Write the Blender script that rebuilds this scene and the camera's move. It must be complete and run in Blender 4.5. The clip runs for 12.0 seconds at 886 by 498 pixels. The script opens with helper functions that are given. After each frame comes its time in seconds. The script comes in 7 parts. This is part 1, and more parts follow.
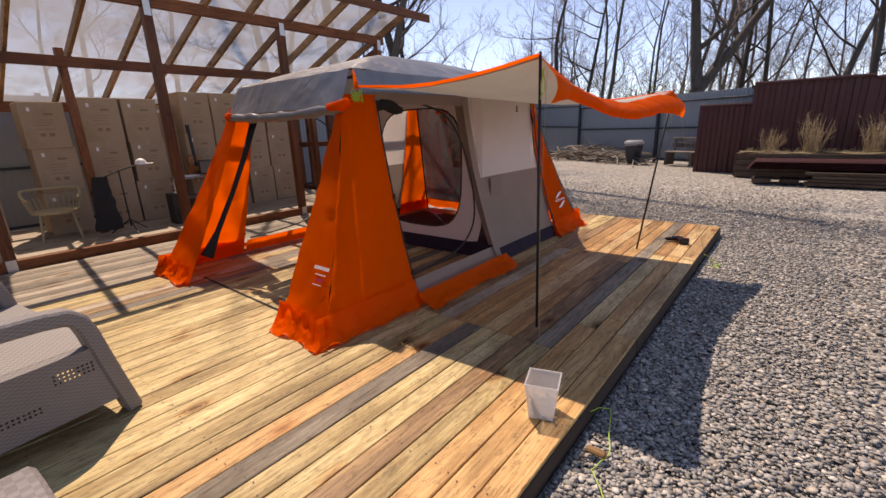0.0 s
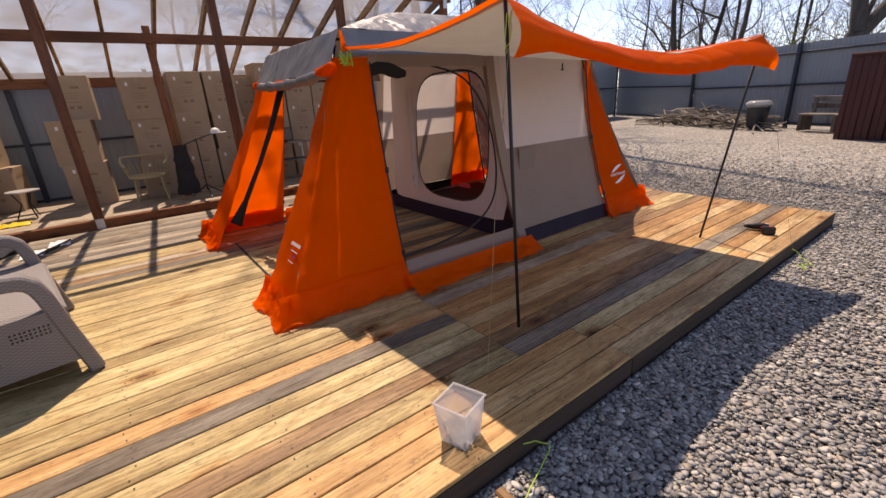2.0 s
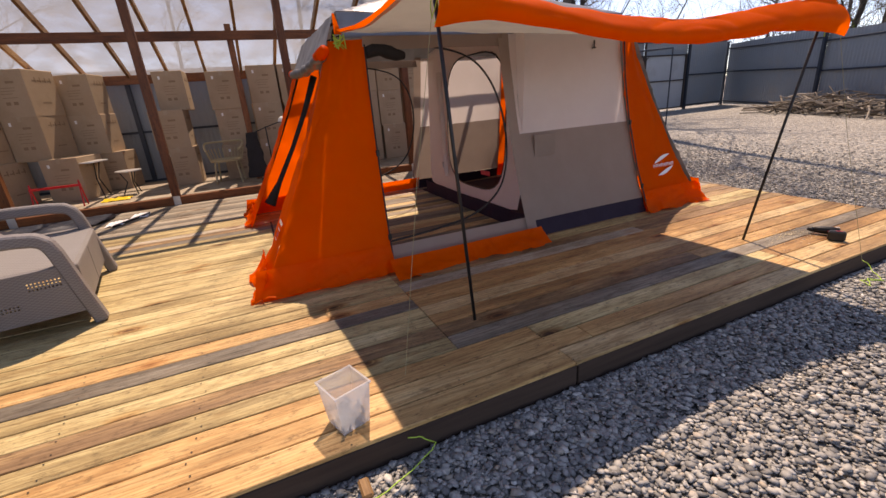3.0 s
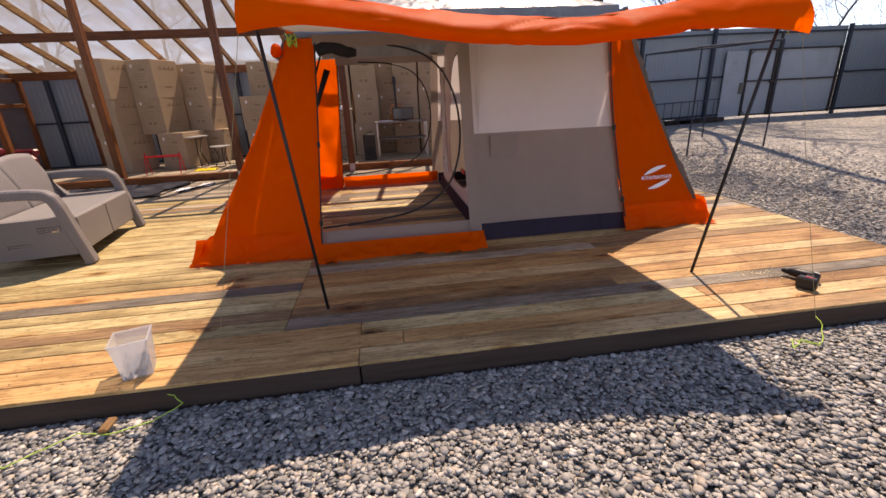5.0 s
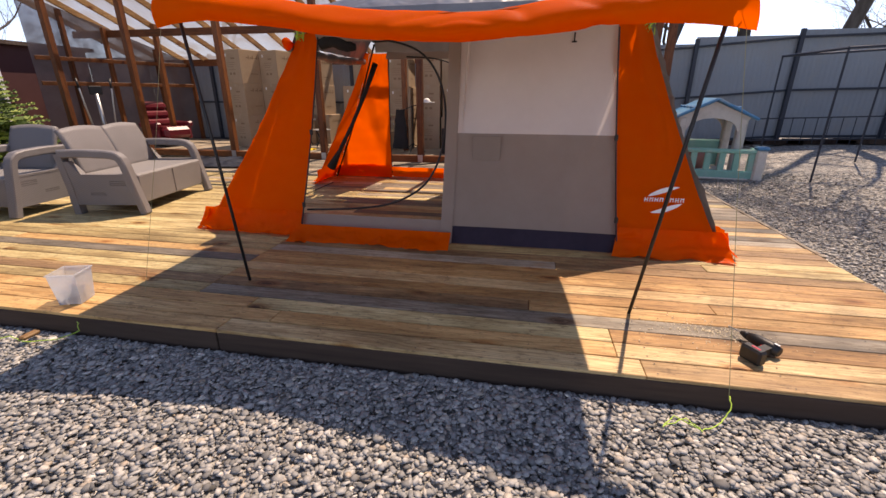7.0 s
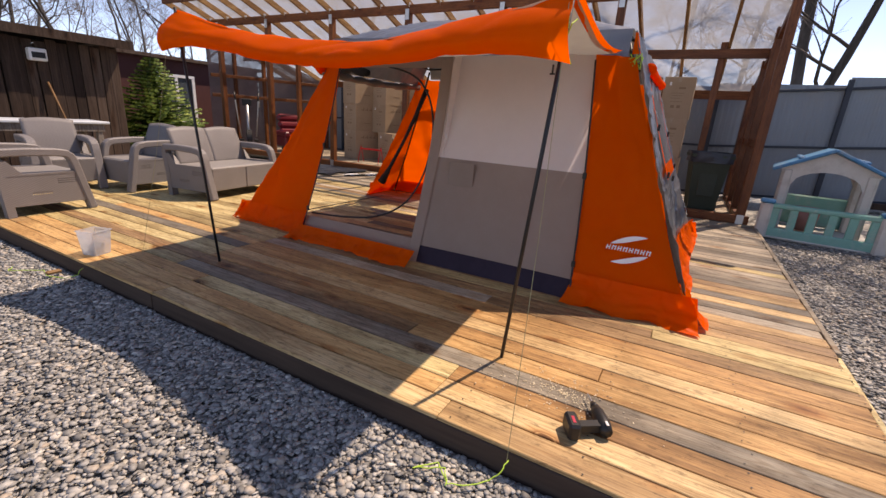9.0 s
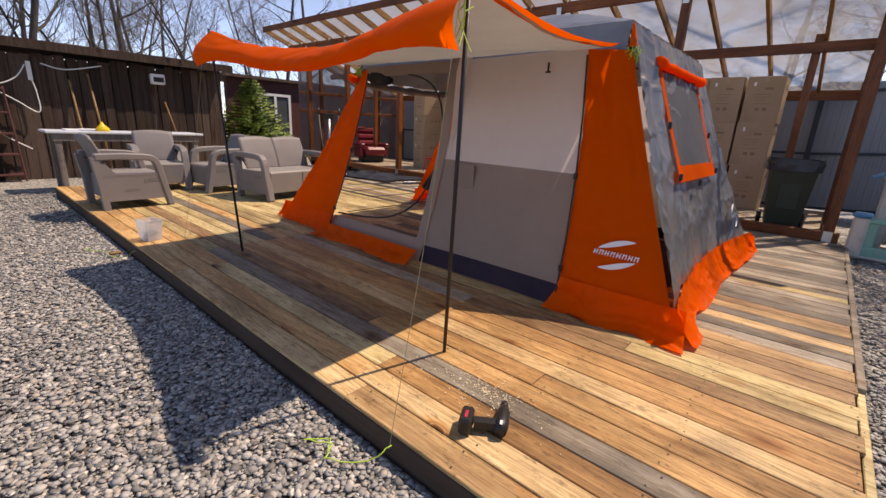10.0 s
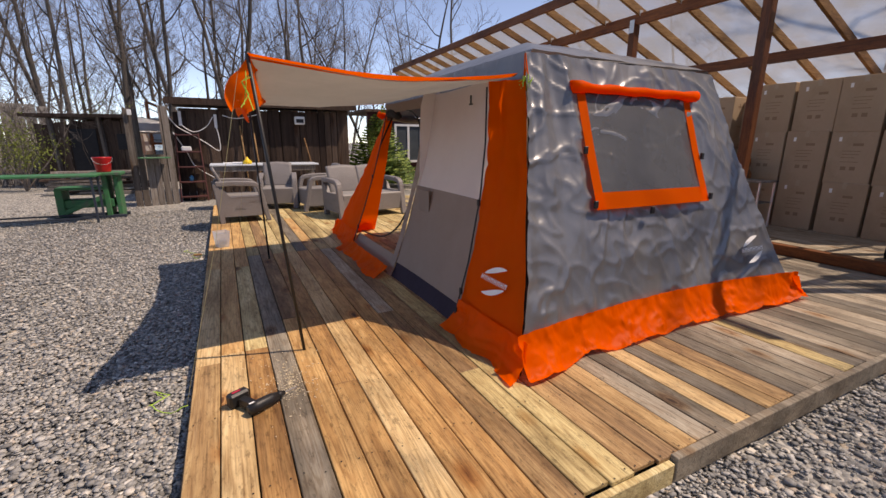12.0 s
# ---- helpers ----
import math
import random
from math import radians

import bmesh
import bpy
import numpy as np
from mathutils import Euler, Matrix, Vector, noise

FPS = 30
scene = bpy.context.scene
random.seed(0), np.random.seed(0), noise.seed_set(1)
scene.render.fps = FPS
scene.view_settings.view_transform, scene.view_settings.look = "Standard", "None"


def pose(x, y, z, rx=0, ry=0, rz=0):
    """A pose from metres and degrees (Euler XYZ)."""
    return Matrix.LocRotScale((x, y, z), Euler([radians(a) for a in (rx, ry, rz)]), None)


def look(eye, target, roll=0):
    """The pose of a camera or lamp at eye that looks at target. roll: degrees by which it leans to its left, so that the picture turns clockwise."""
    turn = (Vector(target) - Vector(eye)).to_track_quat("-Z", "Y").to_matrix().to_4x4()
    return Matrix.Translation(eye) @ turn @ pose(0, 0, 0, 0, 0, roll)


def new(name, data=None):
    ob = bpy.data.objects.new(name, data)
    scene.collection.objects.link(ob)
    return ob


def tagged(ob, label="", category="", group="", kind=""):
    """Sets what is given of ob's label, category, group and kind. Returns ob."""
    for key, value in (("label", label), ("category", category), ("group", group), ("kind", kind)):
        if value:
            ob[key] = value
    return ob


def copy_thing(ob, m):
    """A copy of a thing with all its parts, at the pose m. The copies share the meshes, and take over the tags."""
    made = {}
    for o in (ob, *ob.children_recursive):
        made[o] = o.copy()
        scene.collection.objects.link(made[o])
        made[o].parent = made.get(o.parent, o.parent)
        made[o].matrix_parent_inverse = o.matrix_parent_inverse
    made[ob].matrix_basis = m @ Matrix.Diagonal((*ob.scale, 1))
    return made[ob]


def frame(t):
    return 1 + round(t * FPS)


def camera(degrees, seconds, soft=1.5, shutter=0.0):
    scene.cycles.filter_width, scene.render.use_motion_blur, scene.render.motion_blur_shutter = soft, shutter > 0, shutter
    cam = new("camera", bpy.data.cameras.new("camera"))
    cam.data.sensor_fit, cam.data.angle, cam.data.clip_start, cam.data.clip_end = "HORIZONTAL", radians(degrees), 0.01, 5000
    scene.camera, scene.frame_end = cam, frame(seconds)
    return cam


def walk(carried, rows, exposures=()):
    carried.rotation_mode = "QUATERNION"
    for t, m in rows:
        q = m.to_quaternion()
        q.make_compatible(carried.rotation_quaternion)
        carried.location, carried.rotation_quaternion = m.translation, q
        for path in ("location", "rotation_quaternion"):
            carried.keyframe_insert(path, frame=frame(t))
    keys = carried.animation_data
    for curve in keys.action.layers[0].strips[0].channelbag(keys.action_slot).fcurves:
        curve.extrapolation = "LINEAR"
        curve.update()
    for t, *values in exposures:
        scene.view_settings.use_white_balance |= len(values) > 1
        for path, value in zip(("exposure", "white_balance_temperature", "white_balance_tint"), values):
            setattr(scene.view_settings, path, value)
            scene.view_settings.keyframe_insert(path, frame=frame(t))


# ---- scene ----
cam = camera(92.0, 12.0)
PATH = [
    (0, (0.161, -0.148, 1.53), (-1.064, 1.337, 0.987), -2.2),
    (0.5, (0.201, -0.046, 1.521), (-1.061, 1.395, 0.945), -2.4),
    (1, (0.298, 0.136, 1.513), (-1.027, 1.503, 0.899), -2.8),
    (1.5, (0.331, 0.432, 1.484), (-1.082, 1.693, 0.842), -3.2),
    (2, (0.533, 0.778, 1.488), (-0.99, 1.893, 0.824), -3.6),
    (2.5, (0.785, 1.16, 1.424), (-0.849, 2.098, 0.752), -4.0),
    (2.7, (0.836, 1.321, 1.381), (-0.841, 2.179, 0.711), -4.2),
    (4.3, (1.432, 2.583, 1.311), (-0.407, 2.997, 0.642), -4.2),
    (4.5, (1.496, 2.755, 1.304), (-0.35, 3.13, 0.633), -3.8),
    (5, (1.426, 3.132, 1.313), (-0.442, 3.366, 0.639), -2.8),
    (5.5, (1.385, 3.484, 1.302), (-0.496, 3.543, 0.625), -2.0),
    (6, (1.416, 3.825, 1.3), (-0.46, 3.73, 0.615), -1.5),
    (6.5, (1.471, 4.169, 1.304), (-0.395, 3.942, 0.621), -0.8),
    (7, (1.339, 4.612, 1.285), (-0.51, 4.26, 0.609), 0.0),
    (7.2, (1.342, 4.754, 1.323), (-0.499, 4.358, 0.65), 0.4),
    (8.8, (0.948, 5.877, 1.288), (-0.763, 5.033, 0.688), 3.7),
    (9, (0.907, 6.03, 1.31), (-0.775, 5.118, 0.727), 3.8),
    (9.5, (0.656, 6.394, 1.285), (-0.927, 5.308, 0.723), 3.5),
    (10, (0.482, 6.742, 1.254), (-0.971, 5.481, 0.706), 2.9),
    (10.5, (0.235, 7.037, 1.294), (-1.061, 5.609, 0.765), 2.0),
    (11, (-0.129, 7.369, 1.296), (-1.264, 5.803, 0.786), 1.1),
    (11.5, (-0.46, 7.725, 1.37), (-1.451, 6.059, 0.877), 0.7),
    (12, (-0.858, 8.155, 1.398), (-1.733, 6.423, 0.915), 0.4),
]
walk(cam, [(t, look(eye, target, roll)) for t, eye, target, roll in PATH], [(0, 1.05, 9200, 24), (2.5, 1.14, 9400, 25), (5.5, 1.28, 9400, 25), (7, 1.26, 9200, 24), (9.5, 1.12, 9000, 23), (12, 0.92, 8700, 21)])

# ---- world, sun, exposure ----
world = bpy.data.worlds.new("sky")
scene.world = world
world.use_nodes = True
wn = world.node_tree
sky = wn.nodes.new("ShaderNodeTexSky")
sky.sky_type = "NISHITA"
sky.sun_disc = False
sky.sun_elevation = radians(58)
sky.sun_rotation = radians(-62.7)
sky.altitude = 3500
sky.air_density = 0.75
sky.dust_density = 0.0
sky.ozone_density = 2.0
wn.links.new(sky.outputs[0], wn.nodes["Background"].inputs[0])
wn.nodes["Background"].inputs[1].default_value = 0.148
sun = new("sun", bpy.data.lights.new("sun", "SUN"))
sun.data.energy, sun.data.angle, sun.data.color = 2.4, radians(0.53), (1.0, 0.98, 0.95)
sun.matrix_world = look((0, 0, 30), (1.08, -0.55, 28.04))

# ---- materials ----


def node(nt, kind, **inputs):
    n = nt.nodes.new(kind)
    for k, v in inputs.items():
        n.inputs[k.replace("_", " ")].default_value = v
    return n


def surface(name, cols, scale=4.0, stretch=(1, 1, 1), rough=0.7, bump=0.3, fine=40.0, metal=0.0, vary=0.0, island=0.0,
            trans=0.0, dirt=None, dirt_scale=1.2, spec=0.4, bump_dist=0.01, detail=6.0):
    """A procedural surface: a colour ramp over two scales of noise, grain relief, and a shade of its own for each object or island."""
    m = bpy.data.materials.new(name)
    m.use_nodes = True
    nt = m.node_tree
    bsdf = nt.nodes["Principled BSDF"]
    co = nt.nodes.new("ShaderNodeTexCoord")
    mp = nt.nodes.new("ShaderNodeMapping")
    mp.inputs["Scale"].default_value = stretch
    nt.links.new(co.outputs["Object"], mp.inputs["Vector"])
    info = nt.nodes.new("ShaderNodeObjectInfo")
    geo = nt.nodes.new("ShaderNodeNewGeometry")
    if vary:
        k = nt.nodes.new("ShaderNodeMath")
        k.operation = "MULTIPLY"
        k.inputs[1].default_value = 61.7
        nt.links.new(info.outputs["Random"], k.inputs[0])
        nt.links.new(k.outputs[0], mp.inputs["Location"])
    big = node(nt, "ShaderNodeTexNoise", Scale=scale, Detail=detail, Roughness=0.6)
    small = node(nt, "ShaderNodeTexNoise", Scale=fine, Detail=4.0, Roughness=0.65)
    for n in (big, small):
        nt.links.new(mp.outputs[0], n.inputs["Vector"])
    mix = nt.nodes.new("ShaderNodeMix")
    mix.inputs[0].default_value = 0.35
    nt.links.new(big.outputs[0], mix.inputs[2])
    nt.links.new(small.outputs[0], mix.inputs[3])
    out = mix.outputs[0]
    amount = vary or island
    if amount:
        rnd = info.outputs["Random"] if vary else geo.outputs["Random Per Island"]
        a = nt.nodes.new("ShaderNodeMath")
        a.operation = "MULTIPLY_ADD"
        a.inputs[1].default_value = amount
        a.inputs[2].default_value = -amount / 2
        nt.links.new(rnd, a.inputs[0])
        b = nt.nodes.new("ShaderNodeMath")
        b.operation = "ADD"
        nt.links.new(out, b.inputs[0])
        nt.links.new(a.outputs[0], b.inputs[1])
        out = b.outputs[0]
    ramp = nt.nodes.new("ShaderNodeValToRGB")
    els = ramp.color_ramp.elements
    while len(els) < len(cols):
        els.new(0.5)
    for i, c in enumerate(cols):
        els[i].position = 0.28 + 0.46 * i / max(1, len(cols) - 1)
        els[i].color = (*c, 1)
    nt.links.new(out, ramp.inputs[0])
    colour = ramp.outputs[0]
    if dirt:
        d = node(nt, "ShaderNodeTexNoise", Scale=dirt_scale, Detail=5.0, Roughness=0.7)
        nt.links.new(co.outputs["Object"], d.inputs["Vector"])
        r2 = nt.nodes.new("ShaderNodeValToRGB")
        r2.color_ramp.elements[0].position, r2.color_ramp.elements[1].position = 0.5, 0.68
        nt.links.new(d.outputs[0], r2.inputs[0])
        dm = nt.nodes.new("ShaderNodeMix")
        dm.data_type = "RGBA"
        nt.links.new(r2.outputs[0], dm.inputs[0])
        nt.links.new(colour, dm.inputs[6])
        dm.inputs[7].default_value = (*dirt, 1)
        colour = dm.outputs[2]
    nt.links.new(colour, bsdf.inputs["Base Color"])
    bsdf.inputs["Roughness"].default_value = rough
    bsdf.inputs["Metallic"].default_value = metal
    bsdf.inputs["Specular IOR Level"].default_value = spec
    if bump:
        bp = nt.nodes.new("ShaderNodeBump")
        bp.inputs["Strength"].default_value = bump
        bp.inputs["Distance"].default_value = bump_dist
        nt.links.new(small.outputs[0], bp.inputs["Height"])
        nt.links.new(bp.outputs[0], bsdf.inputs["Normal"])
    if trans:
        tr = nt.nodes.new("ShaderNodeBsdfTranslucent")
        nt.links.new(colour, tr.inputs[0])
        ms = nt.nodes.new("ShaderNodeMixShader")
        ms.inputs[0].default_value = trans
        nt.links.new(bsdf.outputs[0], ms.inputs[1])
        nt.links.new(tr.outputs[0], ms.inputs[2])
        nt.links.new(ms.outputs[0], nt.nodes["Material Output"].inputs[0])
    return m


def see_through(name, clear, colour, rough=0.25, milky=0.3):
    """Film, mesh or clear plastic: part of the light goes straight through, the rest meets a glossy or milky skin."""
    m = bpy.data.materials.new(name)
    m.use_nodes = True
    nt = m.node_tree
    bsdf = nt.nodes["Principled BSDF"]
    co = nt.nodes.new("ShaderNodeTexCoord")
    n = node(nt, "ShaderNodeTexNoise", Scale=2.3, Detail=5.0, Roughness=0.6)
    nt.links.new(co.outputs["Object"], n.inputs["Vector"])
    mr = nt.nodes.new("ShaderNodeMapRange")
    mr.inputs["From Min"].default_value, mr.inputs["From Max"].default_value = 0.3, 0.7
    mr.inputs["To Min"].default_value, mr.inputs["To Max"].default_value = 1 - clear - 0.12, 1 - clear + 0.12
    nt.links.new(n.outputs[0], mr.inputs[0])
    bsdf.inputs["Base Color"].default_value = (*colour, 1)
    bsdf.inputs["Roughness"].default_value = rough
    bp = nt.nodes.new("ShaderNodeBump")
    bp.inputs["Strength"].default_value, bp.inputs["Distance"].default_value = 0.4, 0.02
    nt.links.new(n.outputs[0], bp.inputs["Height"])
    nt.links.new(bp.outputs[0], bsdf.inputs["Normal"])
    tl = nt.nodes.new("ShaderNodeBsdfTranslucent")
    tl.inputs[0].default_value = (*colour, 1)
    m1 = nt.nodes.new("ShaderNodeMixShader")
    m1.inputs[0].default_value = milky
    nt.links.new(bsdf.outputs[0], m1.inputs[1])
    nt.links.new(tl.outputs[0], m1.inputs[2])
    tp = nt.nodes.new("ShaderNodeBsdfTransparent")
    m2 = nt.nodes.new("ShaderNodeMixShader")
    nt.links.new(mr.outputs[0], m2.inputs[0])
    nt.links.new(tp.outputs[0], m2.inputs[1])
    nt.links.new(m1.outputs[0], m2.inputs[2])
    nt.links.new(m2.outputs[0], nt.nodes["Material Output"].inputs[0])
    return m


def plank(name, cols, vary=0.35, along=1, rough=0.6, knots=True, stain=0.75):
    """Sawn boards: fibre and year rings drawn out along one axis, weather stains, specks of mould and ringed knots."""
    st = [13.0, 13.0, 13.0]
    st[along] = 0.9
    m = surface(name, cols, scale=1.0, stretch=st, rough=rough, bump=0.35, fine=3.0, vary=vary, bump_dist=0.004, spec=0.35)
    if not knots:
        return m
    nt = m.node_tree
    bsdf = nt.nodes["Principled BSDF"]
    src = bsdf.inputs["Base Color"].links[0].from_socket
    co = [n for n in nt.nodes if n.bl_idname == "ShaderNodeTexCoord"][0]
    info = [n for n in nt.nodes if n.bl_idname == "ShaderNodeObjectInfo"][0]

    def moved(scale_across, scale_along, shift):
        mp = nt.nodes.new("ShaderNodeMapping")
        sc = [scale_across] * 3
        sc[along] = scale_along
        mp.inputs["Scale"].default_value = sc
        k = nt.nodes.new("ShaderNodeMath")
        k.operation = "MULTIPLY"
        k.inputs[1].default_value = shift
        nt.links.new(info.outputs["Random"], k.inputs[0])
        nt.links.new(k.outputs[0], mp.inputs["Location"])
        nt.links.new(co.outputs["Object"], mp.inputs["Vector"])
        return mp.outputs[0]

    def ramped(value, stops):
        r = nt.nodes.new("ShaderNodeValToRGB")
        els = r.color_ramp.elements
        while len(els) < len(stops):
            els.new(0.5)
        for e, (p, c) in zip(els, stops):
            e.position, e.color = p, (*c, 1)
        nt.links.new(value, r.inputs[0])
        return r.outputs[0]

    def times(a, b, amount):
        mul = nt.nodes.new("ShaderNodeMix")
        mul.data_type, mul.blend_type = "RGBA", "MULTIPLY"
        mul.inputs[0].default_value = amount
        nt.links.new(a, mul.inputs[6])
        nt.links.new(b, mul.inputs[7])
        return mul.outputs[2]

    # fine fibre
    fibre = node(nt, "ShaderNodeTexNoise", Scale=1.0, Detail=5.0, Roughness=0.7)
    nt.links.new(moved(110.0, 3.2, 53.1), fibre.inputs["Vector"])
    colour = times(src, ramped(fibre.outputs[0], ((0.36, (0.62, 0.58, 0.55)), (0.5, (0.96, 0.95, 0.94)), (0.66, (1.12, 1.12, 1.12)))), 0.85)
    # year rings: lines of equal value of a drawn-out noise
    ring_n = node(nt, "ShaderNodeTexNoise", Scale=1.0, Detail=1.0, Roughness=0.4, Distortion=0.25)
    nt.links.new(moved(8.0, 0.55, 71.9), ring_n.inputs["Vector"])
    ph = nt.nodes.new("ShaderNodeMath")
    ph.operation = "MULTIPLY"
    ph.inputs[1].default_value = 95.0
    nt.links.new(ring_n.outputs[0], ph.inputs[0])
    sn = nt.nodes.new("ShaderNodeMath")
    sn.operation = "SINE"
    nt.links.new(ph.outputs[0], sn.inputs[0])
    mr = nt.nodes.new("ShaderNodeMapRange")
    mr.inputs["From Min"].default_value = -1.0
    nt.links.new(sn.outputs[0], mr.inputs[0])
    colour = times(colour, ramped(mr.outputs[0], ((0.05, (0.70, 0.60, 0.52)), (0.55, (1, 1, 1)))), 0.55)
    # weather stains and specks
    st2 = node(nt, "ShaderNodeTexNoise", Scale=0.42, Detail=6.0, Roughness=0.72)
    nt.links.new(moved(7.0, 2.2, 37.3), st2.inputs["Vector"])
    colour = times(colour, ramped(st2.outputs[0], ((0.33, (0.42, 0.38, 0.35)), (0.45, (0.76, 0.72, 0.68)), (0.55, (1, 1, 1)))), stain)
    speck = node(nt, "ShaderNodeTexNoise", Scale=1.0, Detail=4.0, Roughness=0.75)
    nt.links.new(moved(48.0, 14.0, 91.7), speck.inputs["Vector"])
    colour = times(colour, ramped(speck.outputs[0], ((0.34, (0.34, 0.31, 0.29)), (0.46, (1, 1, 1)))), 0.7)
    # knots: dark core, pale ring, reddish halo, in some of the cells only
    v = nt.nodes.new("ShaderNodeTexVoronoi")
    v.inputs["Scale"].default_value = 0.6
    wob = node(nt, "ShaderNodeTexNoise", Scale=3.0, Detail=2.0)
    kv = moved(7.0, 3.2, 37.3)
    nt.links.new(kv, wob.inputs["Vector"])
    ad = nt.nodes.new("ShaderNodeVectorMath")
    ad.operation = "MULTIPLY_ADD"
    ad.inputs[1].default_value = (0.18, 0.18, 0.18)
    nt.links.new(wob.outputs["Color"], ad.inputs[0])
    nt.links.new(kv, ad.inputs[2])
    nt.links.new(ad.outputs[0], v.inputs["Vector"])
    knot = ramped(v.outputs["Distance"], ((0.03, (0.16, 0.09, 0.06)), (0.075, (0.36, 0.22, 0.14)), (0.095, (0.80, 0.62, 0.48)), (0.115, (0.45, 0.28, 0.18)), (0.17, (0.86, 0.70, 0.56)), (0.27, (1, 1, 1))))
    sepc = nt.nodes.new("ShaderNodeSeparateColor")
    nt.links.new(v.outputs["Color"], sepc.inputs[0])
    some = nt.nodes.new("ShaderNodeMath")
    some.operation = "GREATER_THAN"
    some.inputs[1].default_value = 0.45
    nt.links.new(sepc.outputs[0], some.inputs[0])
    kn = nt.nodes.new("ShaderNodeMix")
    kn.data_type, kn.blend_type = "RGBA", "MULTIPLY"
    nt.links.new(some.outputs[0], kn.inputs[0])
    nt.links.new(colour, kn.inputs[6])
    nt.links.new(knot, kn.inputs[7])
    nt.links.new(kn.outputs[2], bsdf.inputs["Base Color"])
    bp = [n for n in nt.nodes if n.bl_idname == "ShaderNodeBump"][0]
    b2 = nt.nodes.new("ShaderNodeBump")
    b2.inputs["Strength"].default_value, b2.inputs["Distance"].default_value = 0.35, 0.002
    nt.links.new(fibre.outputs[0], b2.inputs["Height"])
    nt.links.new(bp.outputs[0], b2.inputs["Normal"])
    nt.links.new(b2.outputs[0], bsdf.inputs["Normal"])
    rr_ = nt.nodes.new("ShaderNodeMapRange")
    rr_.inputs["To Min"].default_value, rr_.inputs["To Max"].default_value = rough + 0.14, rough - 0.10
    nt.links.new(st2.outputs[0], rr_.inputs[0])
    nt.links.new(rr_.outputs[0], bsdf.inputs["Roughness"])
    return m


def crinkled(m, scale=3.0, depth=0.03, strength=0.6, fine=11.0):
    """Adds the sharp folds of a coated fabric that was packed: long ridges and small crumples as relief."""
    nt = m.node_tree
    bsdf = nt.nodes["Principled BSDF"]
    co = [n for n in nt.nodes if n.bl_idname == "ShaderNodeTexCoord"][0]
    last = [n for n in nt.nodes if n.bl_idname == "ShaderNodeBump"][0].outputs[0]
    for turn, stretch, sc, dist, detail in (((0.0, 0.25, 0.2), (1.0, 1.0, 0.22), scale, depth, 2.0), ((0.4, -0.7, 0.0), (1.0, 1.0, 0.4), scale * 1.9, depth * 0.4, 3.0),
                                            ((0.2, 0.9, 0.3), (1.0, 1.0, 0.6), fine, depth * 0.34, 3.0)):
        mp = nt.nodes.new("ShaderNodeMapping")
        mp.inputs["Rotation"].default_value = turn
        mp.inputs["Scale"].default_value = stretch
        nt.links.new(co.outputs["Object"], mp.inputs["Vector"])
        n = nt.nodes.new("ShaderNodeTexNoise")
        n.noise_type = "RIDGED_MULTIFRACTAL"
        n.inputs["Scale"].default_value = sc
        n.inputs["Detail"].default_value = detail
        n.inputs["Distortion"].default_value = 0.1
        nt.links.new(mp.outputs[0], n.inputs["Vector"])
        b = nt.nodes.new("ShaderNodeBump")
        b.inputs["Strength"].default_value, b.inputs["Distance"].default_value = strength, dist
        nt.links.new(n.outputs[0], b.inputs["Height"])
        nt.links.new(last, b.inputs["Normal"])
        last = b.outputs[0]
    nt.links.new(last, bsdf.inputs["Normal"])
    return m


ORANGE = [(0.96, 0.105, 0.003), (0.99, 0.135, 0.005)]
M_ORANGE = crinkled(surface("orange_fabric", ORANGE, 3, rough=0.5, bump=0.12, fine=14, trans=0.50, spec=0.05, bump_dist=0.02), 1.5, 0.02, 0.35, 6.0)
M_SKIRT = crinkled(surface("crumpled_orange_fabric", ORANGE, 3, rough=0.45, bump=0.12, fine=14, trans=0.44, spec=0.08, bump_dist=0.02), 4.0, 0.05, 0.9, 15.0)
M_SILVER = crinkled(surface("silver_grey_fabric", [(0.19, 0.19, 0.195), (0.26, 0.26, 0.265)], 2.2, rough=0.36, bump=0.05, fine=9, metal=0.5, trans=0.10, bump_dist=0.02, spec=0.6), 2.6, 0.038, 1.0, 10.0)
M_WHITE_CLOTH = surface("pale_grey_cloth", [(0.78, 0.71, 0.69), (0.85, 0.78, 0.76)], 2, rough=0.8, bump=0.12, fine=9, trans=0.34, bump_dist=0.02)
M_BROWN_CLOTH = surface("brown_grey_cloth", [(0.315, 0.245, 0.21), (0.365, 0.29, 0.25)], 2, rough=0.8, bump=0.12, fine=9, trans=0.25, bump_dist=0.02)
M_KHAKI = surface("khaki_cloth", [(0.40, 0.375, 0.325), (0.47, 0.445, 0.385)], 2, rough=0.7, bump=0.15, fine=8, trans=0.22, bump_dist=0.02)
M_TUB = surface("purple_groundsheet", [(0.024, 0.017, 0.03), (0.038, 0.028, 0.046)], 3, rough=0.7, bump=0.3, fine=12, spec=0.15)
M_MESH = see_through("black_mesh", 0.42, (0.03, 0.03, 0.035), 0.8, 0.1)
M_MESH_THIN = see_through("thin_black_mesh", 0.80, (0.03, 0.03, 0.035), 0.8, 0.1)
M_BLACK = surface("black_plastic", [(0.012, 0.012, 0.013), (0.02, 0.02, 0.021)], 8, rough=0.45, bump=0.1)
M_BLACK_CLOTH = surface("black_cloth", [(0.012, 0.012, 0.014), (0.025, 0.025, 0.028)], 8, rough=0.85, bump=0.3)
M_PRINT = surface("white_print", [(0.75, 0.74, 0.72), (0.82, 0.81, 0.8)], 5, rough=0.5, bump=0)
